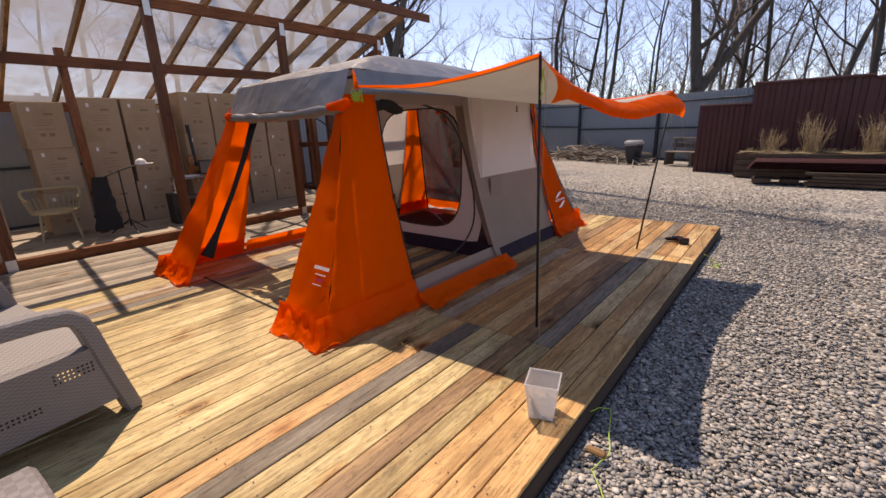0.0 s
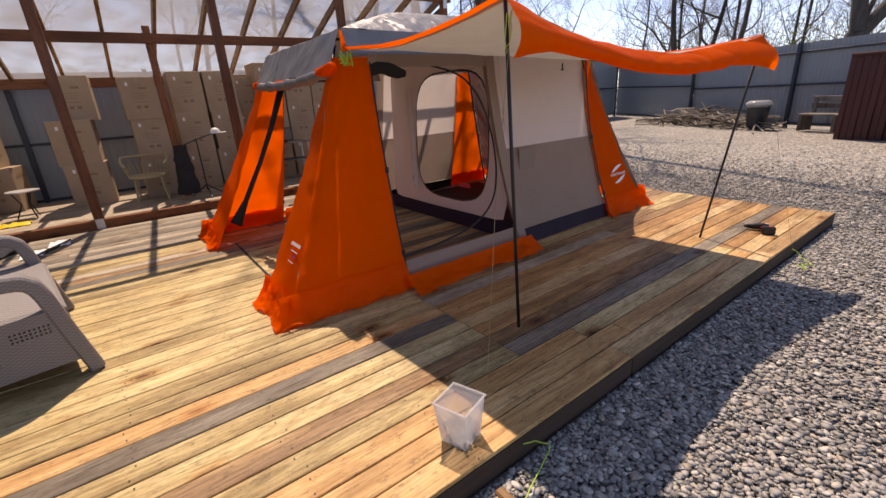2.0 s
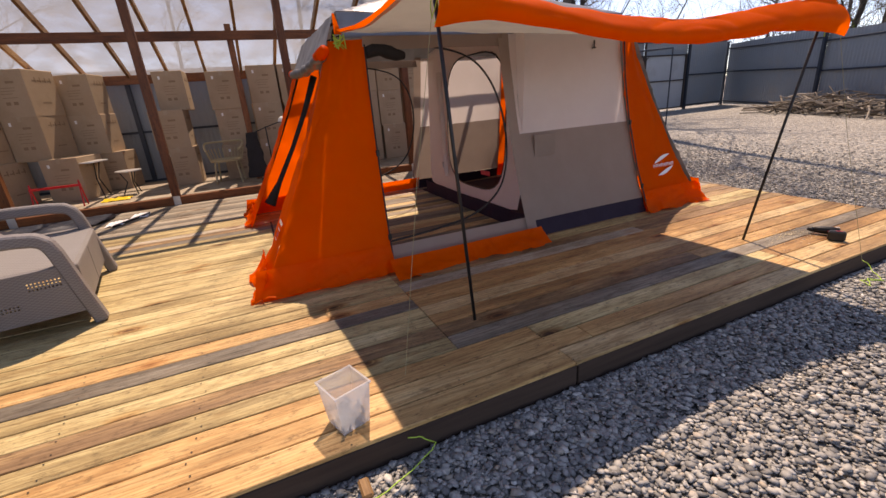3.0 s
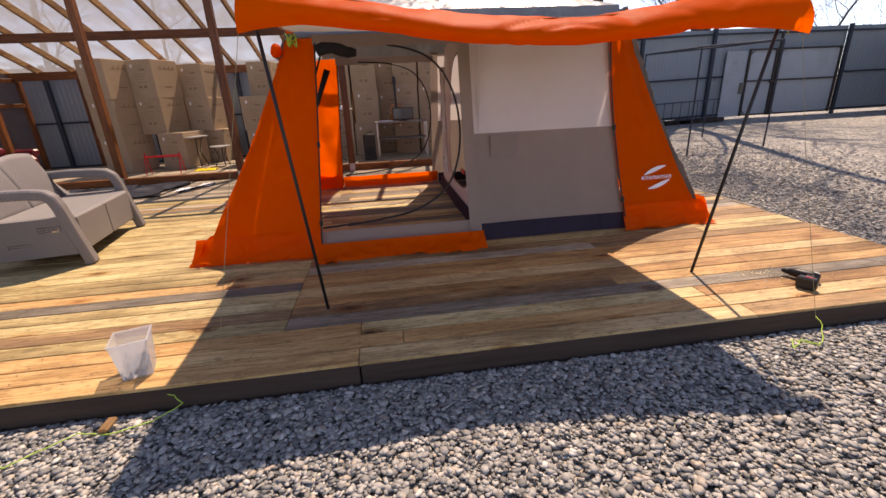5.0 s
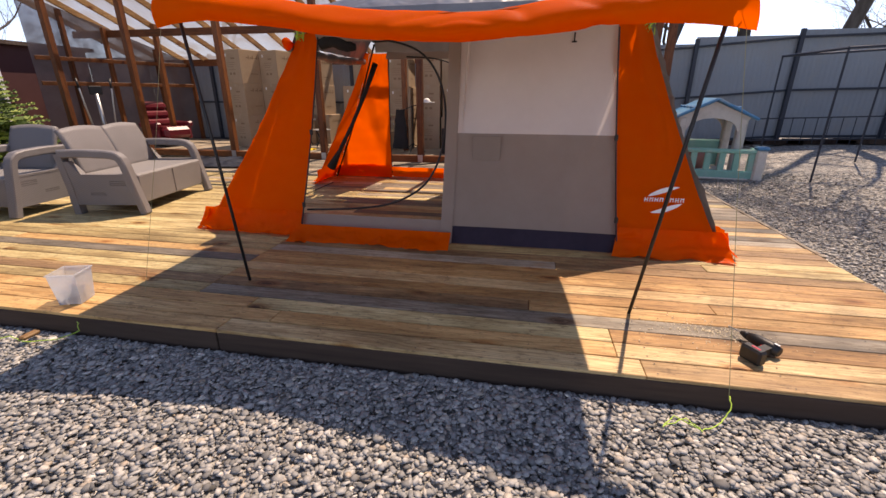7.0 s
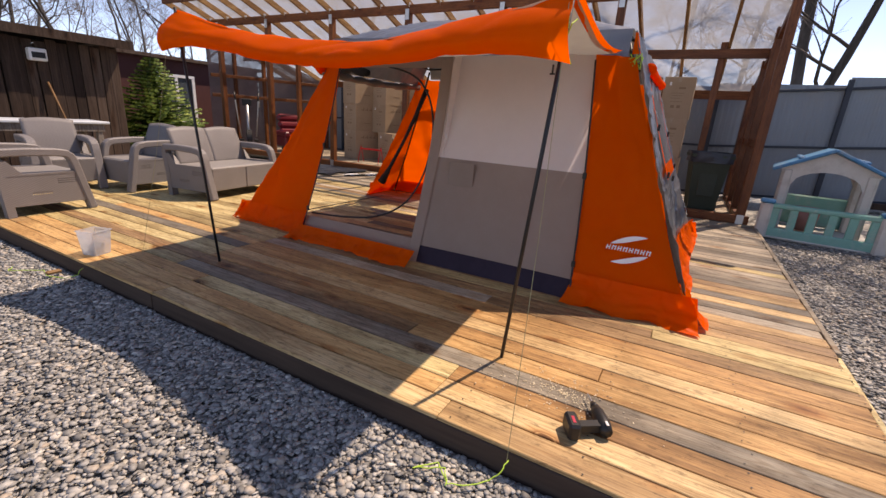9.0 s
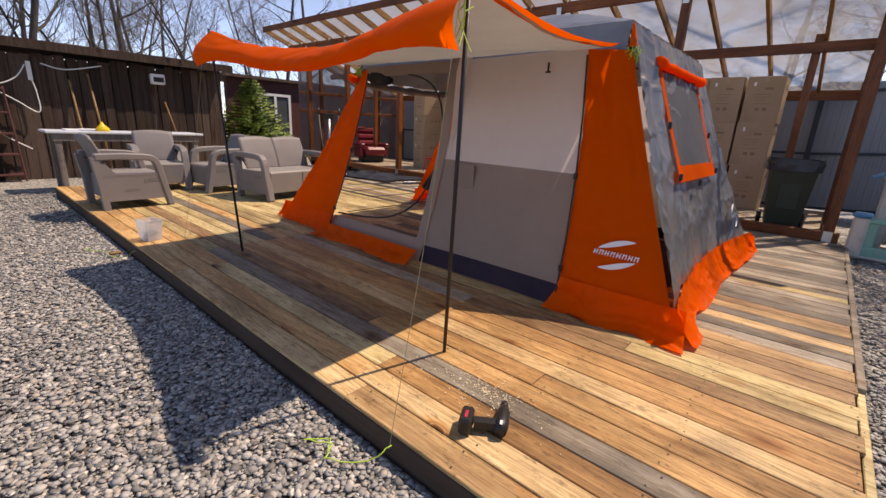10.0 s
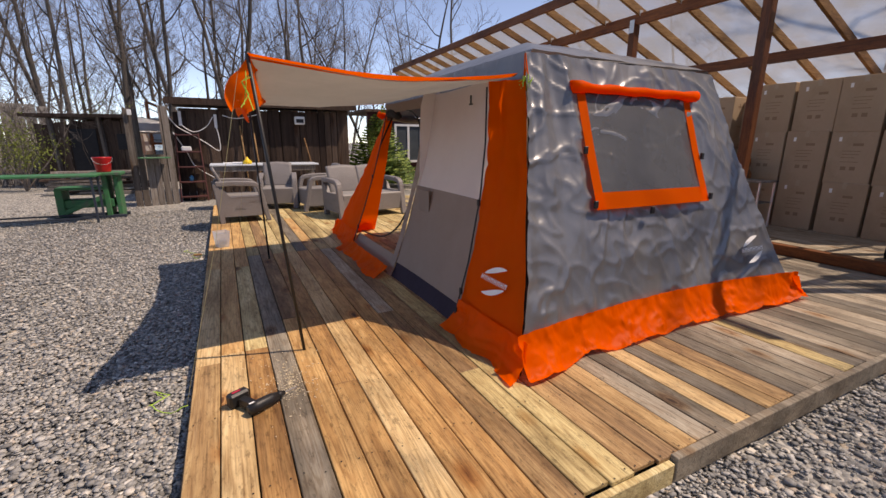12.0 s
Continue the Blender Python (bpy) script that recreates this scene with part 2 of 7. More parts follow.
M_RED_PRINT = surface("red_print", [(0.45, 0.02, 0.05), (0.5, 0.03, 0.06)], 5, rough=0.5, bump=0)
M_DECK = plank("deck_board", [(0.33, 0.25, 0.125), (0.53, 0.41, 0.195), (0.67, 0.545, 0.28), (0.77, 0.66, 0.385)], vary=0.24, stain=0.9)
M_DECK_TAN = plank("orange_brown_board", [(0.32, 0.17, 0.07), (0.52, 0.295, 0.115), (0.66, 0.41, 0.175), (0.75, 0.53, 0.26)], vary=0.32, stain=0.7)
M_DECK_BROWN = plank("worn_brown_board", [(0.27, 0.165, 0.085), (0.46, 0.295, 0.14), (0.61, 0.42, 0.205), (0.71, 0.52, 0.28)], vary=0.36, stain=0.85)
M_DECK_GREY = plank("weathered_board", [(0.17, 0.15, 0.12), (0.28, 0.245, 0.19), (0.385, 0.335, 0.26), (0.50, 0.43, 0.33)], vary=0.42, stain=0.75)
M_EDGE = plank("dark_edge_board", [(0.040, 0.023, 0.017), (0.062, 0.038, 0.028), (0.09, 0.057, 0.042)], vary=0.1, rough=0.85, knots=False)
M_STAIN = plank("stained_timber", [(0.11, 0.034, 0.011), (0.20, 0.064, 0.019), (0.29, 0.10, 0.03)], vary=0.25, along=2, rough=0.5)
M_STAIN_Y = plank("stained_beam", [(0.11, 0.034, 0.011), (0.20, 0.064, 0.019), (0.29, 0.10, 0.03)], vary=0.25, along=1, rough=0.5)
M_RAFTER = plank("pine_rafter", [(0.20, 0.10, 0.04), (0.32, 0.18, 0.075), (0.42, 0.26, 0.12)], vary=0.3, along=0)
M_FILM = see_through("roof_film", 0.15, (0.295, 0.305, 0.315), 0.22, 0.55)
M_SIDEFILM = see_through("side_sheet", 0.14, (0.17, 0.135, 0.14), 0.3, 0.45)
M_STEEL = surface("zinc_steel", [(0.5, 0.5, 0.5), (0.62, 0.62, 0.62)], 6, rough=0.4, bump=0.1, metal=0.8)
M_CARTON = surface("carton_board", [(0.36, 0.255, 0.165), (0.43, 0.315, 0.215)], 1.6, rough=0.85, bump=0.12, fine=30, vary=0.16, dirt=(0.33, 0.235, 0.15))
M_TAPE = surface("carton_tape", [(0.36, 0.265, 0.175), (0.40, 0.305, 0.205)], 4, rough=0.35, bump=0.05)
M_INK = surface("carton_print", [(0.245, 0.16, 0.098), (0.28, 0.19, 0.118)], 4, rough=0.8, bump=0)
M_FENCE = surface("grey_blue_sheet", [(0.215, 0.255, 0.285), (0.26, 0.30, 0.33)], 1.2, rough=0.45, bump=0.06, vary=0.10, dirt=(0.26, 0.275, 0.28), spec=0.5)
M_FENCE_RAIL = surface("dark_blue_steel", [(0.022, 0.03, 0.045), (0.035, 0.045, 0.062)], 5, rough=0.5, bump=0.1)
M_MAROON = surface("maroon_sheet", [(0.06, 0.014, 0.014), (0.085, 0.020, 0.020)], 1.5, rough=0.45, bump=0.06, vary=0.12, dirt=(0.075, 0.024, 0.023), spec=0.5)
M_RATTAN = surface("taupe_weave", [(0.16, 0.145, 0.135), (0.215, 0.195, 0.185)], 2, rough=0.6, bump=0.15, fine=60, vary=0.08)
M_OLDWOOD = plank("old_dark_plank", [(0.034, 0.020, 0.015), (0.072, 0.046, 0.034), (0.125, 0.086, 0.066)], vary=0.4, along=2, rough=0.85)
M_GREYWOOD = plank("grey_plank", [(0.12, 0.105, 0.095), (0.22, 0.20, 0.185), (0.33, 0.31, 0.29)], vary=0.4, along=2, rough=0.85)
M_PALEWOOD = plank("pale_grey_plank", [(0.20, 0.195, 0.185), (0.33, 0.32, 0.305), (0.45, 0.44, 0.42)], vary=0.3, along=2, rough=0.85)
M_CONCRETE_FLOOR = plank("carport_floor_board", [(0.22, 0.19, 0.15), (0.36, 0.31, 0.24), (0.47, 0.41, 0.32)], vary=0.3)
M_BARK = surface("bark", [(0.034, 0.028, 0.024), (0.075, 0.063, 0.054), (0.125, 0.108, 0.096)], 2.5, stretch=(4, 4, 0.8), rough=0.9, bump=0.5, fine=9, vary=0.25, bump_dist=0.03)
M_TWIG = surface("twigs", [(0.09, 0.075, 0.068), (0.16, 0.135, 0.12)], 3, rough=0.9, bump=0, vary=0.2)
M_BUD = surface("spring_leaves", [(0.10, 0.13, 0.025), (0.19, 0.23, 0.05)], 4, rough=0.7, bump=0, island=0.5, trans=0.3)
M_NEEDLE = surface("fir_needles", [(0.05, 0.10, 0.02), (0.15, 0.24, 0.05), (0.28, 0.36, 0.08)], 3, rough=0.7, bump=0, island=0.5, trans=0.2)
M_WEED = surface("weed_leaf", [(0.09, 0.17, 0.03), (0.16, 0.27, 0.05)], 6, rough=0.6, bump=0, trans=0.3)
M_ROPE = surface("yellow_green_cord", [(0.35, 0.55, 0.06), (0.45, 0.68, 0.10)], 6, rough=0.6, bump=0)
M_THREAD = surface("pale_line", [(0.30, 0.26, 0.12), (0.4, 0.36, 0.2)], 6, rough=0.6, bump=0)

# ---- mesh helpers ----
WORLD_BUILT = set()


def thing(name, at, rz=0.0, label="", category="", group="", built_in_world=False):
    ob = new(name)
    ob.empty_display_size = 0.2
    ob.matrix_basis = pose(*at, 0, 0, rz)
    if built_in_world:
        WORLD_BUILT.add(ob.name)
    return tagged(ob, label, category, group)


def mesh_of(name, bm, smooth=False):
    me = bpy.data.meshes.new(name)
    bmesh.ops.recalc_face_normals(bm, faces=bm.faces)
    bm.to_mesh(me)
    bm.free()
    if smooth:
        me.shade_smooth()
    return me


def part(name, bm, material, parent, label="", smooth=False, thick=0.0):
    me = bm if isinstance(bm, bpy.types.Mesh) else mesh_of(name, bm, smooth)
    if not me.materials:
        me.materials.append(material)
    ob = new(name, me)
    if parent:
        ob.parent = parent
        if parent.name in WORLD_BUILT:
            ob.matrix_parent_inverse = parent.matrix_basis.inverted()
    if thick:
        so = ob.modifiers.new("thickness", "SOLIDIFY")
        so.thickness = thick
        so.offset = 0
    if label:
        tagged(ob, label)
    return ob


def box(bm, c, s, bevel=0.0, turn=None, seg=1):
    m = Matrix.Translation(c) @ (turn or Matrix()) @ Matrix.Diagonal((*s, 1))
    made = bmesh.ops.create_cube(bm, size=1.0, matrix=m)
    if bevel:
        edges = {e for v in made["verts"] for e in v.link_edges}
        bmesh.ops.bevel(bm, geom=list(edges), offset=bevel, segments=seg, affect="EDGES", profile=0.7)
    return bm


def boxes(*specs, bevel=0.0):
    bm = bmesh.new()
    for c, s in specs:
        box(bm, c, s, bevel)
    return bm


def beam(bm, a, b, w, h, bevel=0.004):
    """A squared timber from a to b, w across and h high."""
    a, b = Vector(a), Vector(b)
    d = b - a
    turn = d.to_track_quat("X", "Z").to_matrix().to_4x4()
    return box(bm, (a + b) / 2, (d.length, w, h), bevel, turn)


def tube(bm, pts, r, seg=8, caps=True):
    """A round bar along points; r is one radius or one for each point."""
    pts = [Vector(p) for p in pts]
    rs = r if isinstance(r, (list, tuple)) else [r] * len(pts)
    rings = []
    side = None
    for i, p in enumerate(pts):
        d = (pts[min(i + 1, len(pts) - 1)] - pts[max(i - 1, 0)]).normalized()
        if side is None:
            side = d.orthogonal().normalized()
        side = (side - d * side.dot(d)).normalized()
        up = d.cross(side)
        rings.append([bm.verts.new(p + rs[i] * (side * math.cos(a) + up * math.sin(a))) for a in (2 * math.pi * k / seg for k in range(seg))])
    for a, b in zip(rings, rings[1:]):
        for k in range(seg):
            bm.faces.new((a[k], a[(k + 1) % seg], b[(k + 1) % seg], b[k]))
    if caps:
        bm.faces.new(rings[0][::-1])
        bm.faces.new(rings[-1])
    return bm


def strap(bm, pts, w, t, across=(1, 0, 0)):
    """A flat bar of width w (along across) and thickness t that follows points."""
    pts = [Vector(p) for p in pts]
    ax = Vector(across).normalized()
    rings = []
    for i, p in enumerate(pts):
        d = (pts[min(i + 1, len(pts) - 1)] - pts[max(i - 1, 0)]).normalized()
        n = d.cross(ax).normalized()
        rings.append([bm.verts.new(p + ax * (w / 2 * a) + n * (t / 2 * b)) for a, b in ((-1, -1), (1, -1), (1, 1), (-1, 1))])
    for a, b in zip(rings, rings[1:]):
        for k in range(4):
            bm.faces.new((a[k], a[(k + 1) % 4], b[(k + 1) % 4], b[k]))
    bm.faces.new(rings[0][::-1])
    bm.faces.new(rings[-1])
    return bm


def sheet(bm, f, nu, nv, ripple=0.0, size=3.0, seed=0.0, crease=0.0):
    """A cloth sheet over f(u, v), with soft creases of depth ripple."""
    grid = []
    e = 0.01
    for i in range(nu + 1):
        row = []
        for j in range(nv + 1):
            u, v = i / nu, j / nv
            p = Vector(f(u, v))
            if ripple:
                du = Vector(f(min(1, u + e), v)) - Vector(f(max(0, u - e), v))
                dv = Vector(f(u, min(1, v + e))) - Vector(f(u, max(0, v - e)))
                n = du.cross(dv)
                n = n.normalized() if n.length > 1e-9 else Vector((0, 0, 1))
                q = p * size + Vector((seed, seed * 1.7, seed * 0.3))
                fold = 0.0
                if crease:
                    bend = Vector((noise.noise(q * 0.4), noise.noise(q * 0.4 + Vector((9, 0, 0))), 0)) * 1.6
                    c1 = 1 - abs(noise.noise(Vector((q.x * 0.75 + q.z * 0.55, q.y * 0.3, q.z * 0.35 - q.x * 0.4)) + bend))
                    c2 = 1 - abs(noise.noise(Vector((q.x * 1.1 - q.z * 1.2, q.y * 0.3, q.z * 0.9 + q.x * 0.5 + 7)) + bend))
                    fold = crease * (c1 ** 10 + 0.7 * c2 ** 12)
                p = p + n * (ripple * (noise.noise(q) + 0.5 * noise.noise(q * 2.7)) + fold)
            row.append(bm.verts.new(p))
        grid.append(row)
    for i in range(nu):
        for j in range(nv):
            bm.faces.new((grid[i][j], grid[i + 1][j], grid[i + 1][j + 1], grid[i][j + 1]))
    return bm


def bilinear(a, b, c, d):
    """a, b at v=0; d, c at v=1 (u from a to b)."""
    a, b, c, d = (Vector(p) for p in (a, b, c, d))
    return lambda u, v: (a.lerp(b, u)).lerp(d.lerp(c, u), v)


def rounded(pts, n=6):
    """Points of a smooth line through the given ones."""
    q, out = [Vector(p) for p in pts], []
    for i in range(len(q) - 1):
        p0, p1, p2, p3 = q[max(i - 1, 0)], q[i], q[i + 1], q[min(i + 2, len(q) - 1)]
        for k in range(n):
            s = k / n
            out.append(0.5 * ((2 * p1) + (p2 - p0) * s + (2 * p0 - 5 * p1 + 4 * p2 - p3) * s * s + (3 * p1 - p0 - 3 * p2 + p3) * s ** 3))
    return out + [q[-1]]


def curve3(z, p0, p1, p2):
    """A smooth value over height, through three (z, value) pairs."""
    (z0, a), (z1, b), (z2, c) = p0, p1, p2
    return (a * (z - z1) * (z - z2) / ((z0 - z1) * (z0 - z2)) + b * (z - z0) * (z - z2) / ((z1 - z0) * (z1 - z2))
            + c * (z - z0) * (z - z1) / ((z2 - z0) * (z2 - z1)))


def ground_z(x, y):
    rise = 0.045 * min(4.5, max(0.0, y - 7.5))
    return -0.13 + rise + 0.03 * min(6.0, max(0.0, -x - 7)) * min(1.0, max(0.0, (y - 7) / 4))

# ---- ground ----


def gravel_material(name, pebbles):
    m = bpy.data.materials.new(name)
    m.use_nodes = True
    nt = m.node_tree
    bsdf = nt.nodes["Principled BSDF"]
    co = nt.nodes.new("ShaderNodeTexCoord")
    ramp = nt.nodes.new("ShaderNodeValToRGB")
    els = ramp.color_ramp.elements
    tones = [(0.12, 0.118, 0.114), (0.23, 0.225, 0.214), (0.325, 0.316, 0.296), (0.425, 0.41, 0.38), (0.37, 0.305, 0.24), (0.60, 0.575, 0.53)]
    while len(els) < len(tones):
        els.new(0.5)
    for i, (p, c) in enumerate(zip((0.0, 0.28, 0.58, 0.84, 0.91, 1.0), tones)):
        els[i].position, els[i].color = p, (*c, 1)
    if pebbles:
        geo = nt.nodes.new("ShaderNodeNewGeometry")
        nt.links.new(geo.outputs["Random Per Island"], ramp.inputs[0])
        n = node(nt, "ShaderNodeTexNoise", Scale=60.0, Detail=5.0)
        nt.links.new(co.outputs["Object"], n.inputs["Vector"])
        mx = nt.nodes.new("ShaderNodeMix")
        mx.data_type, mx.blend_type = "RGBA", "OVERLAY"
        mx.inputs[0].default_value = 0.5
        nt.links.new(ramp.outputs[0], mx.inputs[6])
        nt.links.new(n.outputs[0], mx.inputs[7])
        nt.links.new(mx.outputs[2], bsdf.inputs["Base Color"])
    else:
        v = nt.nodes.new("ShaderNodeTexVoronoi")
        v.inputs["Scale"].default_value = 26.0
        v.inputs["Randomness"].default_value = 1.0
        nt.links.new(co.outputs["Object"], v.inputs["Vector"])
        sep = nt.nodes.new("ShaderNodeSeparateColor")
        nt.links.new(v.outputs["Color"], sep.inputs[0])
        nt.links.new(sep.outputs[0], ramp.inputs[0])
        big = node(nt, "ShaderNodeTexNoise", Scale=0.45, Detail=6.0, Roughness=0.65)
        nt.links.new(co.outputs["Object"], big.inputs["Vector"])
        r2 = nt.nodes.new("ShaderNodeValToRGB")
        r2.color_ramp.elements[0].position, r2.color_ramp.elements[1].position = 0.3, 0.7
        r2.color_ramp.elements[0].color, r2.color_ramp.elements[1].color = (0.86, 0.86, 0.84, 1), (1.12, 1.10, 1.07, 1)
        nt.links.new(big.outputs[0], r2.inputs[0])
        mx = nt.nodes.new("ShaderNodeMix")
        mx.data_type, mx.blend_type = "RGBA", "MULTIPLY"
        mx.inputs[0].default_value = 1.0
        nt.links.new(ramp.outputs[0], mx.inputs[6])
        nt.links.new(r2.outputs[0], mx.inputs[7])
        nt.links.new(mx.outputs[2], bsdf.inputs["Base Color"])
        bp = nt.nodes.new("ShaderNodeBump")
        bp.invert = True
        bp.inputs["Strength"].default_value, bp.inputs["Distance"].default_value = 1.0, 0.03
        nt.links.new(v.outputs["Distance"], bp.inputs["Height"])
        nt.links.new(bp.outputs[0], bsdf.inputs["Normal"])
    bsdf.inputs["Roughness"].default_value = 0.75
    return m


M_GRAVEL = gravel_material("gravel", False)
M_PEBBLE = gravel_material("pebble", True)
bm = bmesh.new()
steps = sorted({-600, -250, -120, -60, -35, *range(-24, 31, 1), 40, 70, 130, 260, 600})
grid = [[bm.verts.new((x, y, ground_z(x, min(y, 24)) - (0.02 if max(abs(x), abs(y)) < 30 else 0.0))) for y in steps] for x in steps]
for i in range(len(steps) - 1):
    for j in range(len(steps) - 1):
        bm.faces.new((grid[i][j], grid[i + 1][j], grid[i + 1][j + 1], grid[i][j + 1]))
tagged(part("ground", bm, M_GRAVEL, None), "grey pebble gravel yard around the wooden deck", "ground", kind="structure")


def pebbles(name, n, area, size, shape, label):
    """Loose stones strewn over an area, each a squashed, turned ball."""
    rng = np.random.default_rng(5 + n)
    t = bmesh.new()
    bmesh.ops.create_icosphere(t, subdivisions=shape, radius=1.0)
    base = np.array([v.co[:] for v in t.verts])
    base = np.sign(base) * np.abs(base) ** 0.8
    faces = np.array([[v.index for v in f.verts] for f in t.faces])
    t.free()
    pts = area(rng, n)
    n = len(pts)
    r = size * np.clip(rng.lognormal(0, 0.34, n), 0.45, 1.9)
    dims = np.stack([r * rng.uniform(0.8, 1.15, n), r * rng.uniform(0.55, 0.95, n), r * rng.uniform(0.13, 0.28, n)], 1)
    v = base[None] * dims[:, None]
    v = v * (1 + 0.10 * rng.standard_normal((n, len(base), 1)))
    tilt, spin = rng.normal(0, 0.28, n), rng.uniform(0, 6.283, n)
    c, s = np.cos(tilt)[:, None], np.sin(tilt)[:, None]
    v = np.stack([v[..., 0], c * v[..., 1] - s * v[..., 2], s * v[..., 1] + c * v[..., 2]], -1)
    c, s = np.cos(spin)[:, None], np.sin(spin)[:, None]
    v = np.stack([c * v[..., 0] - s * v[..., 1], s * v[..., 0] + c * v[..., 1], v[..., 2]], -1)
    z = np.array([ground_z(x, y) for x, y in pts]) - 0.012 + rng.uniform(0, 0.017, n)
    v += np.concatenate([pts, z[:, None]], 1)[:, None]
    f = faces[None] + (np.arange(n) * len(base))[:, None, None]
    me = bpy.data.meshes.new(name)
    me.from_pydata(v.reshape(-1, 3), [], f.reshape(-1, 3))
    me.shade_smooth()
    tagged(part(name, me, M_PEBBLE, None), label, "gravel", kind="stuff")


def near_band(rng, n):
    a = np.stack([-0.53 + 1.2 * rng.random(n) ** 1.25, rng.uniform(0.6, 6.8, n)], 1)
    b = np.stack([rng.uniform(-3.0, -1.0, n // 6), rng.uniform(7.13, 8.0, n // 6)], 1)
    return np.concatenate([a, b])


def mid_band(rng, n):
    a = np.stack([-0.53 + 2.9 * rng.random(n // 2) ** 1.35, rng.uniform(-3.2, 9.0, n // 2)], 1)
    b = np.stack([0.9 + np.abs(rng.normal(0, 1.3, n // 6)), rng.normal(0, 2.6, n // 6)], 1)
    c = np.stack([rng.uniform(-7.4, 0.6, n // 3), 7.15 + np.abs(rng.normal(0, 1.6, n // 3))], 1)
    return np.concatenate([a, b, c])


pebbles("pebbles", 26000, near_band, 0.0135, 1, "loose rounded grey and tan pebbles beside the deck")
pebbles("gravel_stones", 70000, mid_band, 0.0150, 1, "loose grey pebbles further out in the yard")

# ---- carport ----
PX, ROOF_Y0, ROOF_Y1 = -7.33, -7.0, 7.75
POST_Y = (-5.9, -3.93, -1.74, 0.39, 2.5, 4.6, 6.93)


def roof_z(x):
    return 3.83 + 0.37 * (x + 6.5)


carport = thing("carport", (-9, 0, 0), 0, "red-brown stained timber carport with clear film lean-to roof", "carport", built_in_world=True)
for y in POST_Y:
    part("post", beam(bmesh.new(), (PX, y, -0.1), (PX, y, roof_z(PX) - 0.16), 0.12, 0.12), M_STAIN, carport)
    part("back_post", beam(bmesh.new(), (-10.75, y, 0), (-10.75, y, roof_z(-10.75) - 0.1), 0.11, 0.11), M_STAIN, carport)
    part("bracket", boxes(((PX + 0.065, y, 0.06), (0.006, 0.10, 0.16))), M_STEEL, carport)
    part("bracket", boxes(((PX + 0.065, y, roof_z(PX) - 0.2), (0.006, 0.09, 0.2))), M_STEEL, carport)
for y in (-4.65, 1.74, 6.2):
    part("post", beam(bmesh.new(), (-8.95, y, 0), (-8.95, y, roof_z(-8.95) + 0.02), 0.11, 0.11), M_STAIN, carport)
part("front_beam", beam(bmesh.new(), (PX, ROOF_Y0, roof_z(PX) - 0.10), (PX, 7.1, roof_z(PX) - 0.10), 0.09, 0.16), M_STAIN_Y, carport)
part("middle_beam", beam(bmesh.new(), (-8.88, ROOF_Y0, roof_z(-8.9) - 0.2), (-8.88, 7.1, roof_z(-8.9) - 0.2), 0.07, 0.16), M_STAIN_Y, carport)
part("back_beam", beam(bmesh.new(), (-10.7, ROOF_Y0, roof_z(-10.7) - 0.1), (-10.7, 7.1, roof_z(-10.7) - 0.1), 0.08, 0.18), M_STAIN_Y, carport)
part("fascia", beam(bmesh.new(), (-6.5, ROOF_Y0, roof_z(-6.5)), (-6.5, ROOF_Y1, roof_z(-6.5)), 0.05, 0.15), M_STAIN_Y, carport)
part("sill_beam", beam(bmesh.new(), (PX, -6.6, 0.06), (PX, 7.05, 0.06), 0.13, 0.13), M_STAIN_Y, carport)
y = ROOF_Y0 + 0.05
rafters = []
while y < ROOF_Y1:
    part("rafter", beam(bmesh.new(), (-10.95, y, roof_z(-10.95)), (-6.5, y, roof_z(-6.5)), 0.05, 0.13), M_RAFTER, carport)
    part("bracket", boxes(((PX + 0.03, y + 0.03, roof_z(PX) - 0.02), (0.07, 0.004, 0.09))), M_STEEL, carport)
    rafters.append(y)
    y += 0.735
for a, b in zip(rafters, rafters[1:]):
    f = part("roof_film", sheet(bmesh.new(), lambda u, v: (-10.98 + 4.5 * u, a + (b - a) * v, roof_z(-10.98 + 4.5 * u) + 0.075 - 0.05 * math.sin(math.pi * v) * (0.6 + 0.4 * math.sin(7 * u + a))), 14, 6, 0.012, 2.5, a), M_FILM, carport, "hazy clear roof film", smooth=True)
    f.visible_shadow = False
# braced end frame
EY = 6.93
for x in (-10.2, -9.3, -8.3):
    part("end_post", beam(bmesh.new(), (x, EY, 0), (x, EY, roof_z(x) - 0.12), 0.14, 0.12), M_STAIN, carport)
part("end_rail", beam(bmesh.new(), (-10.7, EY, 1.25), (PX, EY, 1.25), 0.08, 0.12), M_STAIN_Y, carport)
part("end_rail", beam(bmesh.new(), (-10.7, EY, roof_z(-10.7) - 0.15), (PX, EY, roof_z(PX) - 0.3), 0.08, 0.12), M_STAIN_Y, carport)
part("end_sill", beam(bmesh.new(), (-10.7, EY, 0.06), (PX, EY, 0.06), 0.12, 0.12), M_STAIN_Y, carport)
# sheeted south end with timber studs


def end_y(x):
    return -5.3 - 0.35 * (x + 10.8)


